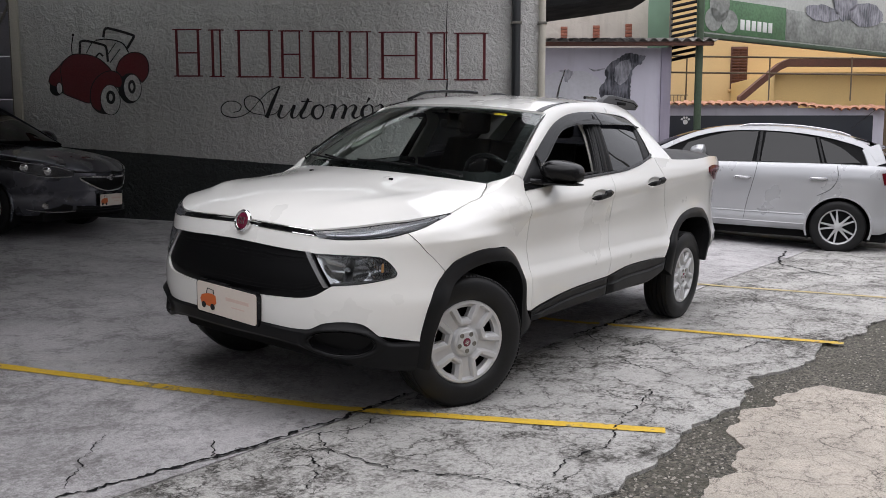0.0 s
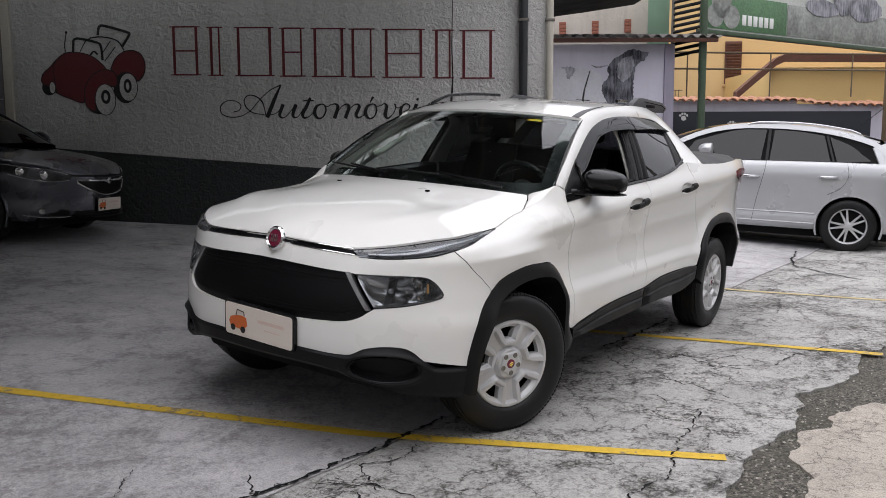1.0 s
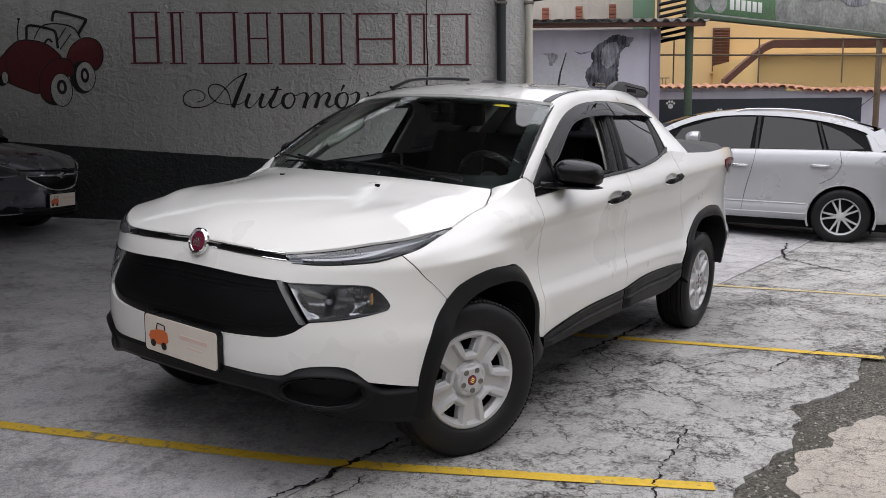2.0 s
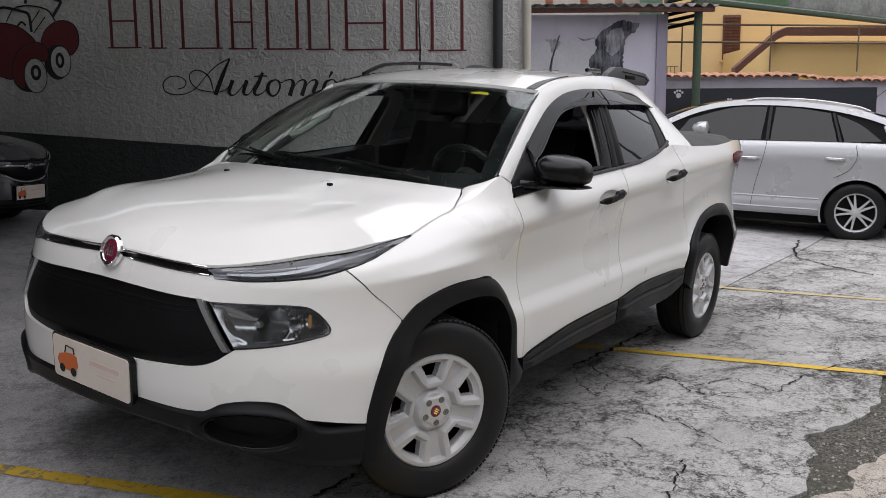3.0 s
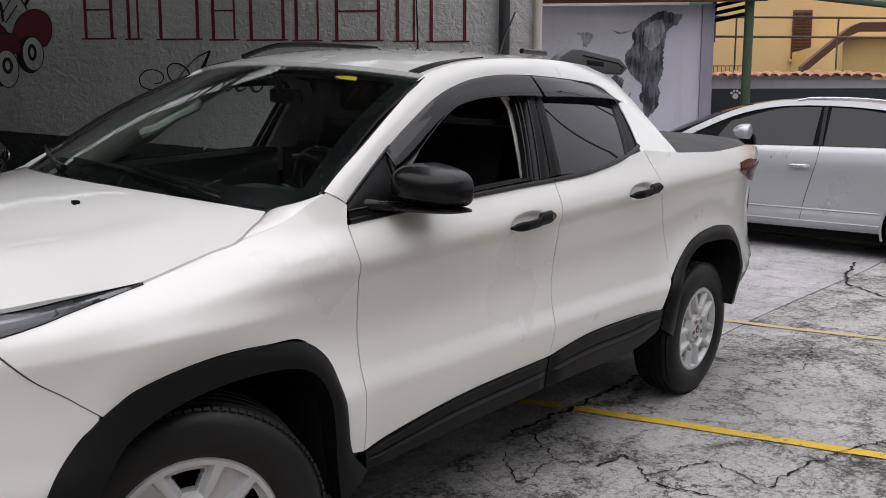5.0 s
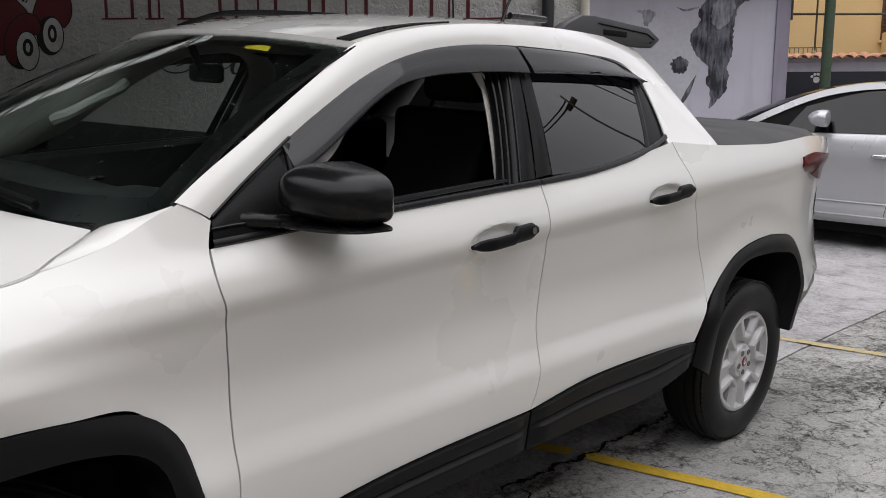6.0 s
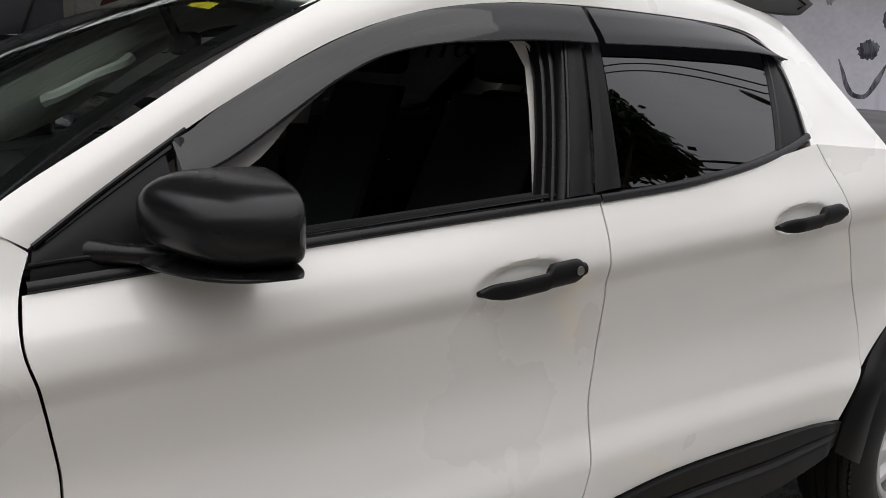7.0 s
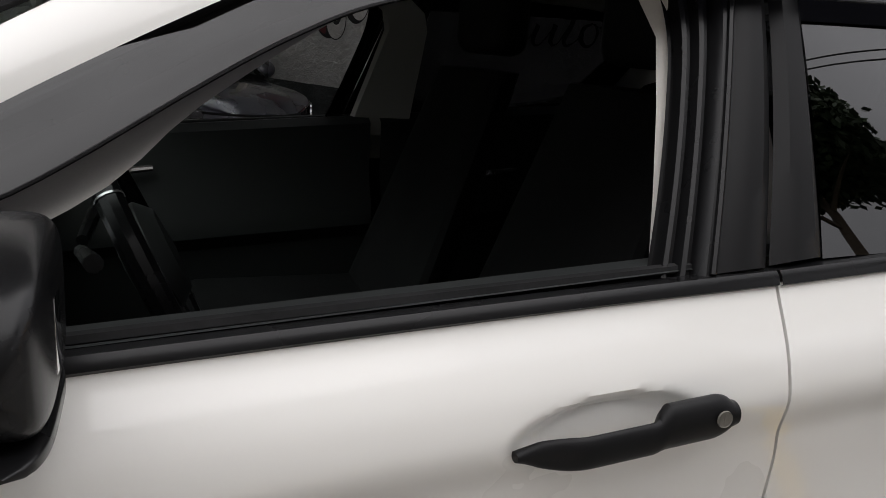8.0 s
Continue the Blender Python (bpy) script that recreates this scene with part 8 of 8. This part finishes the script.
def car_wheel(car, ax, sg, wr, ws, P):
    wh = new("wheel")
    wh.parent = car
    put = Matrix.Translation((ax, sg * (ws - 0.125), wr)) @ Matrix.Diagonal((1, sg, 1, 1))
    rr = P["rim_r"]
    bm = bmesh.new()
    lathe(bm, [(rr - 0.01, 0.085), (rr + 0.01, 0.105), (rr + 0.05, 0.112), (wr - 0.03, 0.106), (wr - 0.008, 0.088), (wr, 0.06), (wr, -0.07), (wr - 0.02, -0.1), (rr, -0.1)], 56, "y")
    bm.transform(put)
    part("tyre", bm, M["rubber"], wh)
    bm = bmesh.new()
    lathe(bm, [(rr - 0.022, 0.05), (rr - 0.014, 0.085), (rr, 0.094), (rr + 0.004, 0.085)], 48, "y")
    bm.transform(put)
    part("rim", bm, M["rim"], wh)
    for k in range(P["spokes"]):
        for da in P["pair"]:
            bm = bmesh.new()
            a = k / P["spokes"] * 2 * math.pi + da
            m = put @ Matrix.Rotation(a, 4, "Y")
            rows = []
            for f in np.linspace(0, 1, 5):
                r = 0.045 + (rr - 0.06) * f
                w = 0.017 - 0.006 * f
                y = 0.078 - 0.010 * math.sin(math.pi * f)
                rows.append([m @ Vector((r, y + o, k2 * w)) for k2, o in ((-1, -0.015), (-0.8, 0.0), (0.8, 0.0), (1, -0.015))])
            skin(bm, rows)
            part("spoke", bm, M["rim"], wh)
    bm = bmesh.new()
    lathe(bm, [(0.0, 0.088), (0.028, 0.086), (0.05, 0.078), (0.058, 0.05)], 24, "y")
    bm.transform(put)
    part("hub_cap", bm, M["rim"], wh)
    bm = bmesh.new()
    lathe(bm, [(0.0, 0.02), (rr - 0.03, 0.02), (rr - 0.02, 0.05)], 32, "y")
    bm.transform(put)
    part("brake_disc", bm, M["void"], wh)


M["car_glass"] = thin_glass("car_window_glass", (0.04, 0.042, 0.045), 1.0)
SUV_ROT = Matrix.Rotation(math.atan2(-0.98, 0.20), 4, "Z") @ Matrix.Rotation(radians(-2.5), 4, "Y")
SUV_AT = Matrix.Translation(Vector((-8.62, 0.80, -0.022)) - (SUV_ROT @ Vector((0, 0.915, 0)))) @ SUV_ROT
plain_car("suv", "silver sport utility car with ten-spoke alloy wheels, parked", SUV_AT, dict(
    paint=M["suv"], half=0.935, rear=-0.80, front=3.65, sill=0.28, wheel_r=0.350, rim_r=0.235, axles=(0.0, 2.81), n=170, faces=1,
    deck=[(-0.80, 1.08), (-0.6, 1.19), (2.3, 1.19), (2.6, 1.15), (3.2, 1.06), (3.55, 0.92), (3.65, 0.75)],
    belt=[(-0.80, 1.03), (-0.55, 1.165), (0.0, 1.175), (1.2, 1.155), (2.2, 1.12), (3.0, 1.02), (3.5, 0.90), (3.65, 0.72)],
    cab_lo=[(-0.62, 1.17), (0.0, 1.175), (1.2, 1.155), (2.0, 1.13), (2.66, 1.12)],
    cab_hi=[(-0.55, 1.24), (-0.38, 1.40), (-0.22, 1.465), (0.2, 1.57), (0.65, 1.622), (1.1, 1.638), (1.45, 1.620), (1.75, 1.575), (2.0, 1.495), (2.33, 1.335), (2.62, 1.17)],
    roof_span=(4, 28), lean=0.40,
    windows=[([(1.14, 1.168), (1.6, 1.152), (2.20, 1.135)], [(1.10, 1.575), (1.50, 1.552), (2.02, 1.395)]),
             ([(0.28, 1.180), (0.6, 1.176), (1.03, 1.170)], [(0.38, 1.515), (0.7, 1.560), (1.00, 1.575)]),
             ([(-0.20, 1.205), (0.0, 1.190), (0.20, 1.182)], [(-0.13, 1.26), (0.06, 1.40), (0.31, 1.500)])],
    pillars=[([(1.065, 1.165), (1.055, 1.58)], 0.04), ([(0.24, 1.178), (0.345, 1.52)], 0.03), ([(2.62, 1.16), (2.33, 1.325), (2.0, 1.485), (1.72, 1.570), (1.40, 1.615), (0.9, 1.622), (0.4, 1.582), (0.0, 1.50), (-0.28, 1.40), (-0.40, 1.25)], 0.070),
             ([(-0.30, 1.42), (-0.35, 1.31), (-0.40, 1.18)], 0.22)],
    handles=[(1.36, 1.13, 0.945), (0.40, 0.17, 0.975)], seams=[[(1.19, 0.36), (1.16, 0.6), (1.08, 1.0), (1.06, 1.19)], [(0.28, 0.75), (0.12, 0.85), (0.05, 1.0), (0.08, 1.19)], [(2.25, 0.36), (2.22, 0.8), (2.15, 1.15)]],
    strips=[(2.3, 0.42, 0.36), (2.3, 0.42, 0.49)], mirror=(1.80, 1.285), mirror_size=(0.15, 0.15, 0.085), spokes=5, pair=(-0.20, 0.20), handle_mat=M["silver"],
    lamps=[("tail_lamp", M["red"], [[(-0.50, 0.93), (-0.46, 1.08)], [(-0.66, 0.93), (-0.66, 1.10)], [(-0.79, 0.95), (-0.79, 1.04)]], "red wrap-round tail lamp")]))
suv = [o for o in bpy.data.objects if o.name == "suv"][0]
for sg in (1, -1):
    bm = bmesh.new()
    tube(bm, [(x, sg * y, z) for x, y, z in ((1.35, 0.66, 1.635), (1.2, 0.665, 1.668), (0.6, 0.67, 1.665), (0.1, 0.67, 1.60), (-0.05, 0.675, 1.55))], 0.014, 8, True)
    part("roof_rail", bm, M["silver"], suv)
bm = bmesh.new()
rows = [[Vector((x, w * 0.62, z)) for w in np.linspace(-1, 1, 9)] for x, z in ((-0.10, 1.535), (-0.36, 1.47), (-0.52, 1.425), (-0.51, 1.405), (-0.2, 1.46))]
skin(bm, rows)
part("roof_spoiler", bm, M["suv"], suv)
bm = bmesh.new()
tube(bm, [(-0.05, 0.1, 1.66), (-0.32, 0.1, 1.92)], 0.004, 5)
part("aerial", bm, M["satin"], suv)

# dark grey saloon, nose to the right along the wall
hd = Vector((-0.576, 0.8175, 0)) * math.cos(radians(12)) + Vector((0.8175, 0.576, 0)) * math.sin(radians(12))
G_AT = Matrix.Translation((-1.93, -5.46, 0.385)) @ Matrix.Rotation(math.atan2(hd.y, hd.x), 4, "Z") @ Matrix.Rotation(radians(3.0), 4, "Y")
gcar, gplan, gsec = plain_car("saloon_car", "dark grey saloon car with clear headlamps, parked by the wall", G_AT, dict(
    paint=M["grey_car"], half=0.865, rear=-4.25, front=0.05, sill=0.24, wheel_r=0.305, rim_r=0.205, axles=(-0.86, -3.40), n=170, faces=1, nose_len=0.95, nose_taper=0.72, nose_pow=3.4,
    deck=[(-4.25, 0.90), (-4.1, 1.02), (-3.4, 1.05), (-1.35, 0.985), (-0.9, 0.95), (-0.4, 0.895), (-0.12, 0.835), (0.05, 0.72)],
    belt=[(-4.25, 0.82), (-4.0, 0.97), (-2.5, 0.96), (-1.3, 0.92), (-0.8, 0.885), (-0.3, 0.82), (0.05, 0.70)],
    cab_lo=[(-3.8, 0.98), (-3.0, 0.97), (-2.2, 0.96), (-1.5, 0.935), (-1.10, 0.92)],
    cab_hi=[(-3.8, 1.02), (-3.3, 1.28), (-2.9, 1.40), (-2.4, 1.43), (-2.05, 1.40), (-1.7, 1.25), (-1.15, 0.955)],
    roof_span=(9, 27), lean=0.36,
    windows=[([(-2.25, 0.98), (-1.9, 0.975), (-1.55, 0.96)], [(-2.22, 1.36), (-2.0, 1.34), (-1.58, 1.13)]), ([(-3.2, 0.99), (-2.8, 0.985), (-2.35, 0.98)], [(-3.0, 1.30), (-2.7, 1.36), (-2.32, 1.36)])],
    pillars=[([(-1.15, 0.95), (-1.7, 1.25), (-2.05, 1.39), (-2.5, 1.42), (-3.0, 1.36), (-3.5, 1.12)], 0.05), ([(-2.30, 0.98), (-2.27, 1.38)], 0.04)],
    handles=[(-2.10, -2.28, 0.82), (-3.05, -3.23, 0.84)], seams=[[(-1.33, 0.3), (-1.30, 0.6), (-1.28, 0.88)], [(-2.35, 0.3), (-2.32, 0.9)]], mirror=(-1.50, 1.02), spokes=5, pair=(-0.13, 0.13),
    lamps=[("headlamp", M["lamp_dark"], [[(-0.76, 0.812), (-0.76, 0.826)], [(-0.55, 0.735), (-0.55, 0.822)], [(-0.36, 0.682), (-0.36, 0.800)], [(-0.17, 0.650), (-0.17, 0.772)], [(-0.06, 0.665), (-0.055, 0.728)]], "clear chrome-lined headlamp")]))


def nose_x(y):
    """The saloon's nose at a half width y."""
    lo, hi = -1.0, 0.05
    for _ in range(40):
        m = 0.5 * (lo + hi)
        lo, hi = (m, hi) if gplan(m) * 0.965 > abs(y) else (lo, m)
    return lo


def nose_face(y0, top, bot, off, n=24, m=6):
    """A sheet on the nose between two lines of height over the half width, with a turned rim."""
    bm = bmesh.new()
    rows = []
    for y in np.linspace(-y0, y0, n + 1):
        f = abs(y) / y0
        rows.append([Vector((nose_x(y) + off * math.sin(math.pi * k / m) ** 0.5, y, bot(f) + (top(f) - bot(f)) * k / m)) for k in range(m + 1)])
    skin(bm, rows)
    return bm


def nose_line(pts, off):
    return [Vector((nose_x(y) + off, y, z)) for y, z in pts]


part("grille", nose_face(0.40, lambda f: 0.655 + 0.005 * f, lambda f: 0.505 + 0.135 * f**2.2, 0.020), M["mesh_black"], gcar)
part("lower_intake", nose_face(0.42, lambda f: 0.345, lambda f: 0.255 + 0.03 * f, 0.016), M["mesh_black"], gcar)
part("bonnet_gap", nose_face(0.46, lambda f: 0.712 + 0.012 * f, lambda f: 0.692 + 0.012 * f, 0.016), M["void"], gcar)
for zc in (0.28, 0.31, 0.335):
    bm = bmesh.new()
    tube(bm, nose_line([(y, zc) for y in np.linspace(-0.38, 0.38, 15)], 0.018), 0.005, 5)
    part("intake_bar", bm, M["trim"], gcar)
bm = bmesh.new()
rim = [(y, 0.658 + 0.005 * abs(y) / 0.4) for y in np.linspace(-0.40, 0.40, 17)] + [(y, 0.503 + 0.135 * (abs(y) / 0.4) ** 2.2) for y in np.linspace(0.40, -0.40, 17)]
tube(bm, nose_line(rim + [rim[0]], 0.016), 0.010, 6)
part("grille_rim", bm, M["chrome"], gcar)
bm = bmesh.new()
box(bm, (nose_x(0) + 0.012, -0.075, 0.640), (nose_x(0) + 0.036, 0.075, 0.668), 0.008)
box(bm, (nose_x(0) + 0.012, -0.028, 0.622), (nose_x(0) + 0.038, 0.028, 0.686), 0.008)
part("badge", bm, M["silver"], gcar)
gpl = new("dealer_plate")
gpl.parent = gcar
plate_parts(gpl, Matrix.Translation((0.085, 0.0, 0.405)), 0.20, 0.065)
for sg in (1, -1):
    # fog lamp in a dark pocket over a bright blade
    bm = bmesh.new()
    rows = [[Vector((nose_x(y) + 0.008, sg * y, z)) for z in np.linspace(0.300, 0.300 + h, 4)] for y, h in ((0.46, 0.050), (0.54, 0.075), (0.62, 0.095), (0.69, 0.100), (0.745, 0.070), (0.775, 0.02))]
    skin(bm, rows, flip=sg > 0)
    part("fog_pocket", bm, M["mesh_black"], gcar)
    bm = bmesh.new()
    lathe(bm, [(0.0, 0.012), (0.03, 0.010), (0.036, 0.0)], 20, "x")
    bm.transform(Matrix.Translation((nose_x(0.67) + 0.012, sg * 0.67, 0.348)) @ Matrix.Rotation(radians(48 * sg), 4, "Z"))
    part("fog_lamp", bm, M["reflector"], gcar)
    bm = bmesh.new()
    tube(bm, [Vector((nose_x(y) + 0.014, sg * y, z)) for y, z in ((0.44, 0.296), (0.54, 0.288), (0.64, 0.288), (0.72, 0.296), (0.775, 0.318), (0.760, 0.372), (0.735, 0.390))], [0.004, 0.010, 0.010, 0.009, 0.006, 0.004, 0.003], 6, True)
    part("fog_trim", bm, M["chrome"], gcar)

    def on_side(x, z, o=0.008):
        return Vector((x, sg * (float(np.interp(z, [q[1] for q in gsec(x)[:27]], [q[0] for q in gsec(x)[:27]])) + o), z))

    # headlamp: two bright bowls, a chrome brow and the shine of the lower edge
    for x, z, r in ((-0.40, 0.748, 0.042), (-0.225, 0.715, 0.048)):
        bm = bmesh.new()
        lathe(bm, [(0.0, 0.014), (r * 0.5, 0.010), (r * 0.85, 0.004), (r * 0.95, 0.013), (r, 0.0)], 20, "x")
        bm.transform(Matrix.Translation(on_side(x, z, 0.006)) @ Matrix.Rotation(radians(62 * sg), 4, "Z"))
        part("lamp_bowl", bm, M["chrome"], gcar)
    for ln, r in (([(-0.72, 0.816), (-0.55, 0.812), (-0.36, 0.792), (-0.17, 0.764), (-0.08, 0.725)], 0.006), ([(-0.55, 0.735), (-0.36, 0.684), (-0.17, 0.652), (-0.07, 0.668)], 0.009)):
        bm = bmesh.new()
        tube(bm, [on_side(x, z) for x, z in resample(ln, 16)], r, 6)
        part("lamp_chrome", bm, M["chrome"], gcar)
bm = bmesh.new()
box(bm, (-1.75, -0.55, 0.985), (-1.45, 0.2, 1.0), 0.004)
part("windscreen_card", bm, M["white_print"], gcar, "white price card on the dashboard")

# main cracks of the slab, followed on the ground
crack([(1.9, 0.30), (1.40, 0.40), (1.065, 0.462), (0.6, 0.475), (0.01, 0.476)], 0.022, 1)
crack([(-1.85, 0.50), (-2.2, 0.515), (-2.7, 0.515), (-3.1, 0.51)], 0.022, 2)
crack([(-1.96, 0.51), (-1.85, 0.66), (-1.76, 0.82), (-1.78, 0.98), (-1.97, 0.99), (-1.9, 1.12), (-1.79, 1.21), (-1.8, 1.33), (-1.8, 1.5)], 0.009, 12)
crack([(-1.67, 0.58), (-1.51, 0.75), (-1.44, 0.83), (-1.7, 0.8), (-1.76, 0.82)], 0.007, 13)
crack([(-1.4, 1.09), (-1.32, 1.19), (-1.27, 1.3), (-1.25, 1.41), (-1.21, 1.48), (-1.17, 1.56), (-1.11, 1.62)], 0.008, 14)
crack([(-0.92, 1.17), (-0.97, 1.21), (-0.94, 1.27), (-0.86, 1.35)], 0.007, 15)
crack([(1.13, 0.25), (1.25, 0.42), (1.08, 0.44)], 0.009, 16)
crack([(1.04, 0.51), (0.9, 0.75), (0.9, 1.13), (0.75, 1.51), (0.72, 1.72)], 0.009, 3)
crack([(0.93, 0.81), (0.77, 0.55), (0.58, 0.66), (0.42, 0.60)], 0.007, 17)
crack([(0.6, 1.69), (0.4, 1.65), (0.1, 1.7), (-0.27, 1.59), (-0.54, 1.56), (-0.89, 1.51)], 0.009, 4)
crack([(1.26, 0.99), (1.12, 0.88), (0.99, 0.74)], 0.008, 5)
crack([(1.84, 0.26), (1.69, 0.11), (1.42, -0.15)], 0.006, 18)
crack([(-1.82, 1.16), (-2.14, 1.31), (-2.03, 1.58), (-2.35, 1.62), (-2.65, 1.7), (-2.99, 1.84)], 0.009, 19)
crack([(-6.1, 1.4), (-6.5, 0.9), (-6.9, 0.55), (-7.4, 0.42), (-8.2, 0.3)], 0.03, 8)
crack([(-3.4, 0.9), (-3.8, 1.15), (-4.5, 1.0), (-5.0, 1.3)], 0.008, 9)


# ---- the street side behind the camera ----
def yard_wall(name, a, b, h, label):
    bm = bmesh.new()
    d = Vector((b[0] - a[0], b[1] - a[1], 0))
    box(bm, (0, 0, -0.6), (d.length, 0.2, h), 0.01)
    ob = finish(bm, name, M["street_wall"], matrix=Matrix.Translation((a[0], a[1], 0)) @ Matrix.Rotation(math.atan2(d.y, d.x), 4, "Z"))
    return tagged(ob, label, "wall", kind="structure")


M["street_wall"] = plaster("grey_street_wall_render", (0.21, 0.205, 0.195), 7.0, 0.012)
# added out of view; its height blocks low sky to darken the lower doors
yard_wall("shade_wall_street", (-7.0, 7.6), (13.0, 7.2), 6.3, "unseen added wall that keeps the low sky off the pickup's side")
yard_wall("wall_east", (13.0, 7.2), (12.0, -14.0), 4.6, "plain rendered wall closing the yard")

# street tree
tree = thing("street_tree", "dark green street tree with a rounded crown", "tree", Matrix.Translation((-11.5, 9.5, -0.1)))
bm = bmesh.new()
tube(bm, [(0, 0, 0), (0.05, 0.03, 2.0), (-0.05, 0.05, 4.2), (0.0, 0.0, 7.2), (0.1, 0, 9.6)], [0.20, 0.17, 0.14, 0.10, 0.03], 12, True)
rng = random.Random(5)
for k in range(14):
    a, z0 = k * 2.4, 6.6 + 0.2 * k
    L = rng.uniform(1.1, 2.0)
    tube(bm, [(0, 0, z0), (0.5 * L * math.cos(a), 0.5 * L * math.sin(a), z0 + 0.45), (L * math.cos(a), L * math.sin(a), z0 + 0.7)], [0.06, 0.04, 0.012], 6, True)
part("trunk", bm, M["bark"], tree)
vs, fs = [], []
for k in range(420):
    while True:
        q = np.array([rng.uniform(-1, 1) for _ in range(3)])
        if 0.25 < np.linalg.norm(q) < 1.0 + 0.12 * math.sin(k):
            break
    c = Vector((q[0] * 2.35, q[1] * 2.35, 9.1 + q[2] * 1.5))
    for _ in range(90):
        o = c + Vector([rng.gauss(0, 0.20) for _ in range(3)])
        u = Vector([rng.gauss(0, 1) for _ in range(3)]).normalized()
        w = u.orthogonal().normalized()
        ln, wd = rng.uniform(0.09, 0.16), rng.uniform(0.045, 0.075)
        i = len(vs)
        vs += [o - u * ln, o + w * wd, o + u * ln, o - w * wd]
        fs.append((i, i + 1, i + 2, i + 3))
me = bpy.data.meshes.new("crown")
me.from_pydata([tuple(v) for v in vs], [], fs)
me.materials.append(M["leaf"])
crown = new("crown", me)
crown.parent = tree
tagged(crown, "dense dark leaves", kind="stuff")


def utility_pole(x, y, h, label):
    ob = thing("utility_pole", label, "pole", Matrix.Translation((x, y, -0.1)), group="street poles")
    bm = bmesh.new()
    tube(bm, [(0, 0, 0), (0, 0, h)], [0.14, 0.09], 12)
    part("shaft", bm, M["street_wall"], ob)
    bm = bmesh.new()
    box(bm, (-0.05, -0.7, h - 0.35), (0.05, 0.7, h - 0.25), 0.01)
    part("cross_arm", bm, M["wood_dark"], ob)
    return ob


pole_a = utility_pole(-17.4, 6.2, 10.4, "concrete utility pole with overhead cables")
pole_b = utility_pole(-16.4, 1.9, 9.8, "concrete utility pole with a street lamp arm")
lampst = thing("street_lamp", "grey street lamp head on a curved arm", "street lamp", Matrix.Translation((-16.3, 1.95, 0)))
bm = bmesh.new()
tube(bm, [(0, 0, 7.9), (1.6, 0.4, 7.85), (3.2, 0.8, 7.6), (3.7, 0.92, 7.5)], 0.03, 8, True)
part("arm", bm, M["steel"], lampst)
bm = bmesh.new()
bmesh.ops.create_uvsphere(bm, u_segments=16, v_segments=10, radius=1.0)
bm.transform(Matrix.Translation((4.05, 1.0, 7.44)) @ Matrix.Rotation(math.atan2(0.25, 1), 4, "Z") @ Matrix.Diagonal((0.27, 0.11, 0.07, 1)))
part("lamp_head", bm, M["steel"], lampst)
for a, b, sag in (((-11.3, 10.4, 11.9), (-17.0, 0.6, 8.95), 0.1), ((-11.3, 10.4, 11.6), (-17.0, 0.6, 8.72), 0.12), ((-14.2, 12.0, 8.75), (-17.4, 6.2, 10.15), 0.1), ((-14.3, 12.0, 8.62), (-17.4, 6.2, 10.05), 0.12)):
    bm = bmesh.new()
    A, Bv = Vector(a), Vector(b)
    tube(bm, [A.lerp(Bv, f) - Vector((0, 0, sag * 4 * f * (1 - f))) for f in np.linspace(0, 1, 14)], 0.022, 5)
    tagged(finish(bm, "overhead_cable", M["rubber"]), "black overhead street cable", "cable", group="overhead cables")
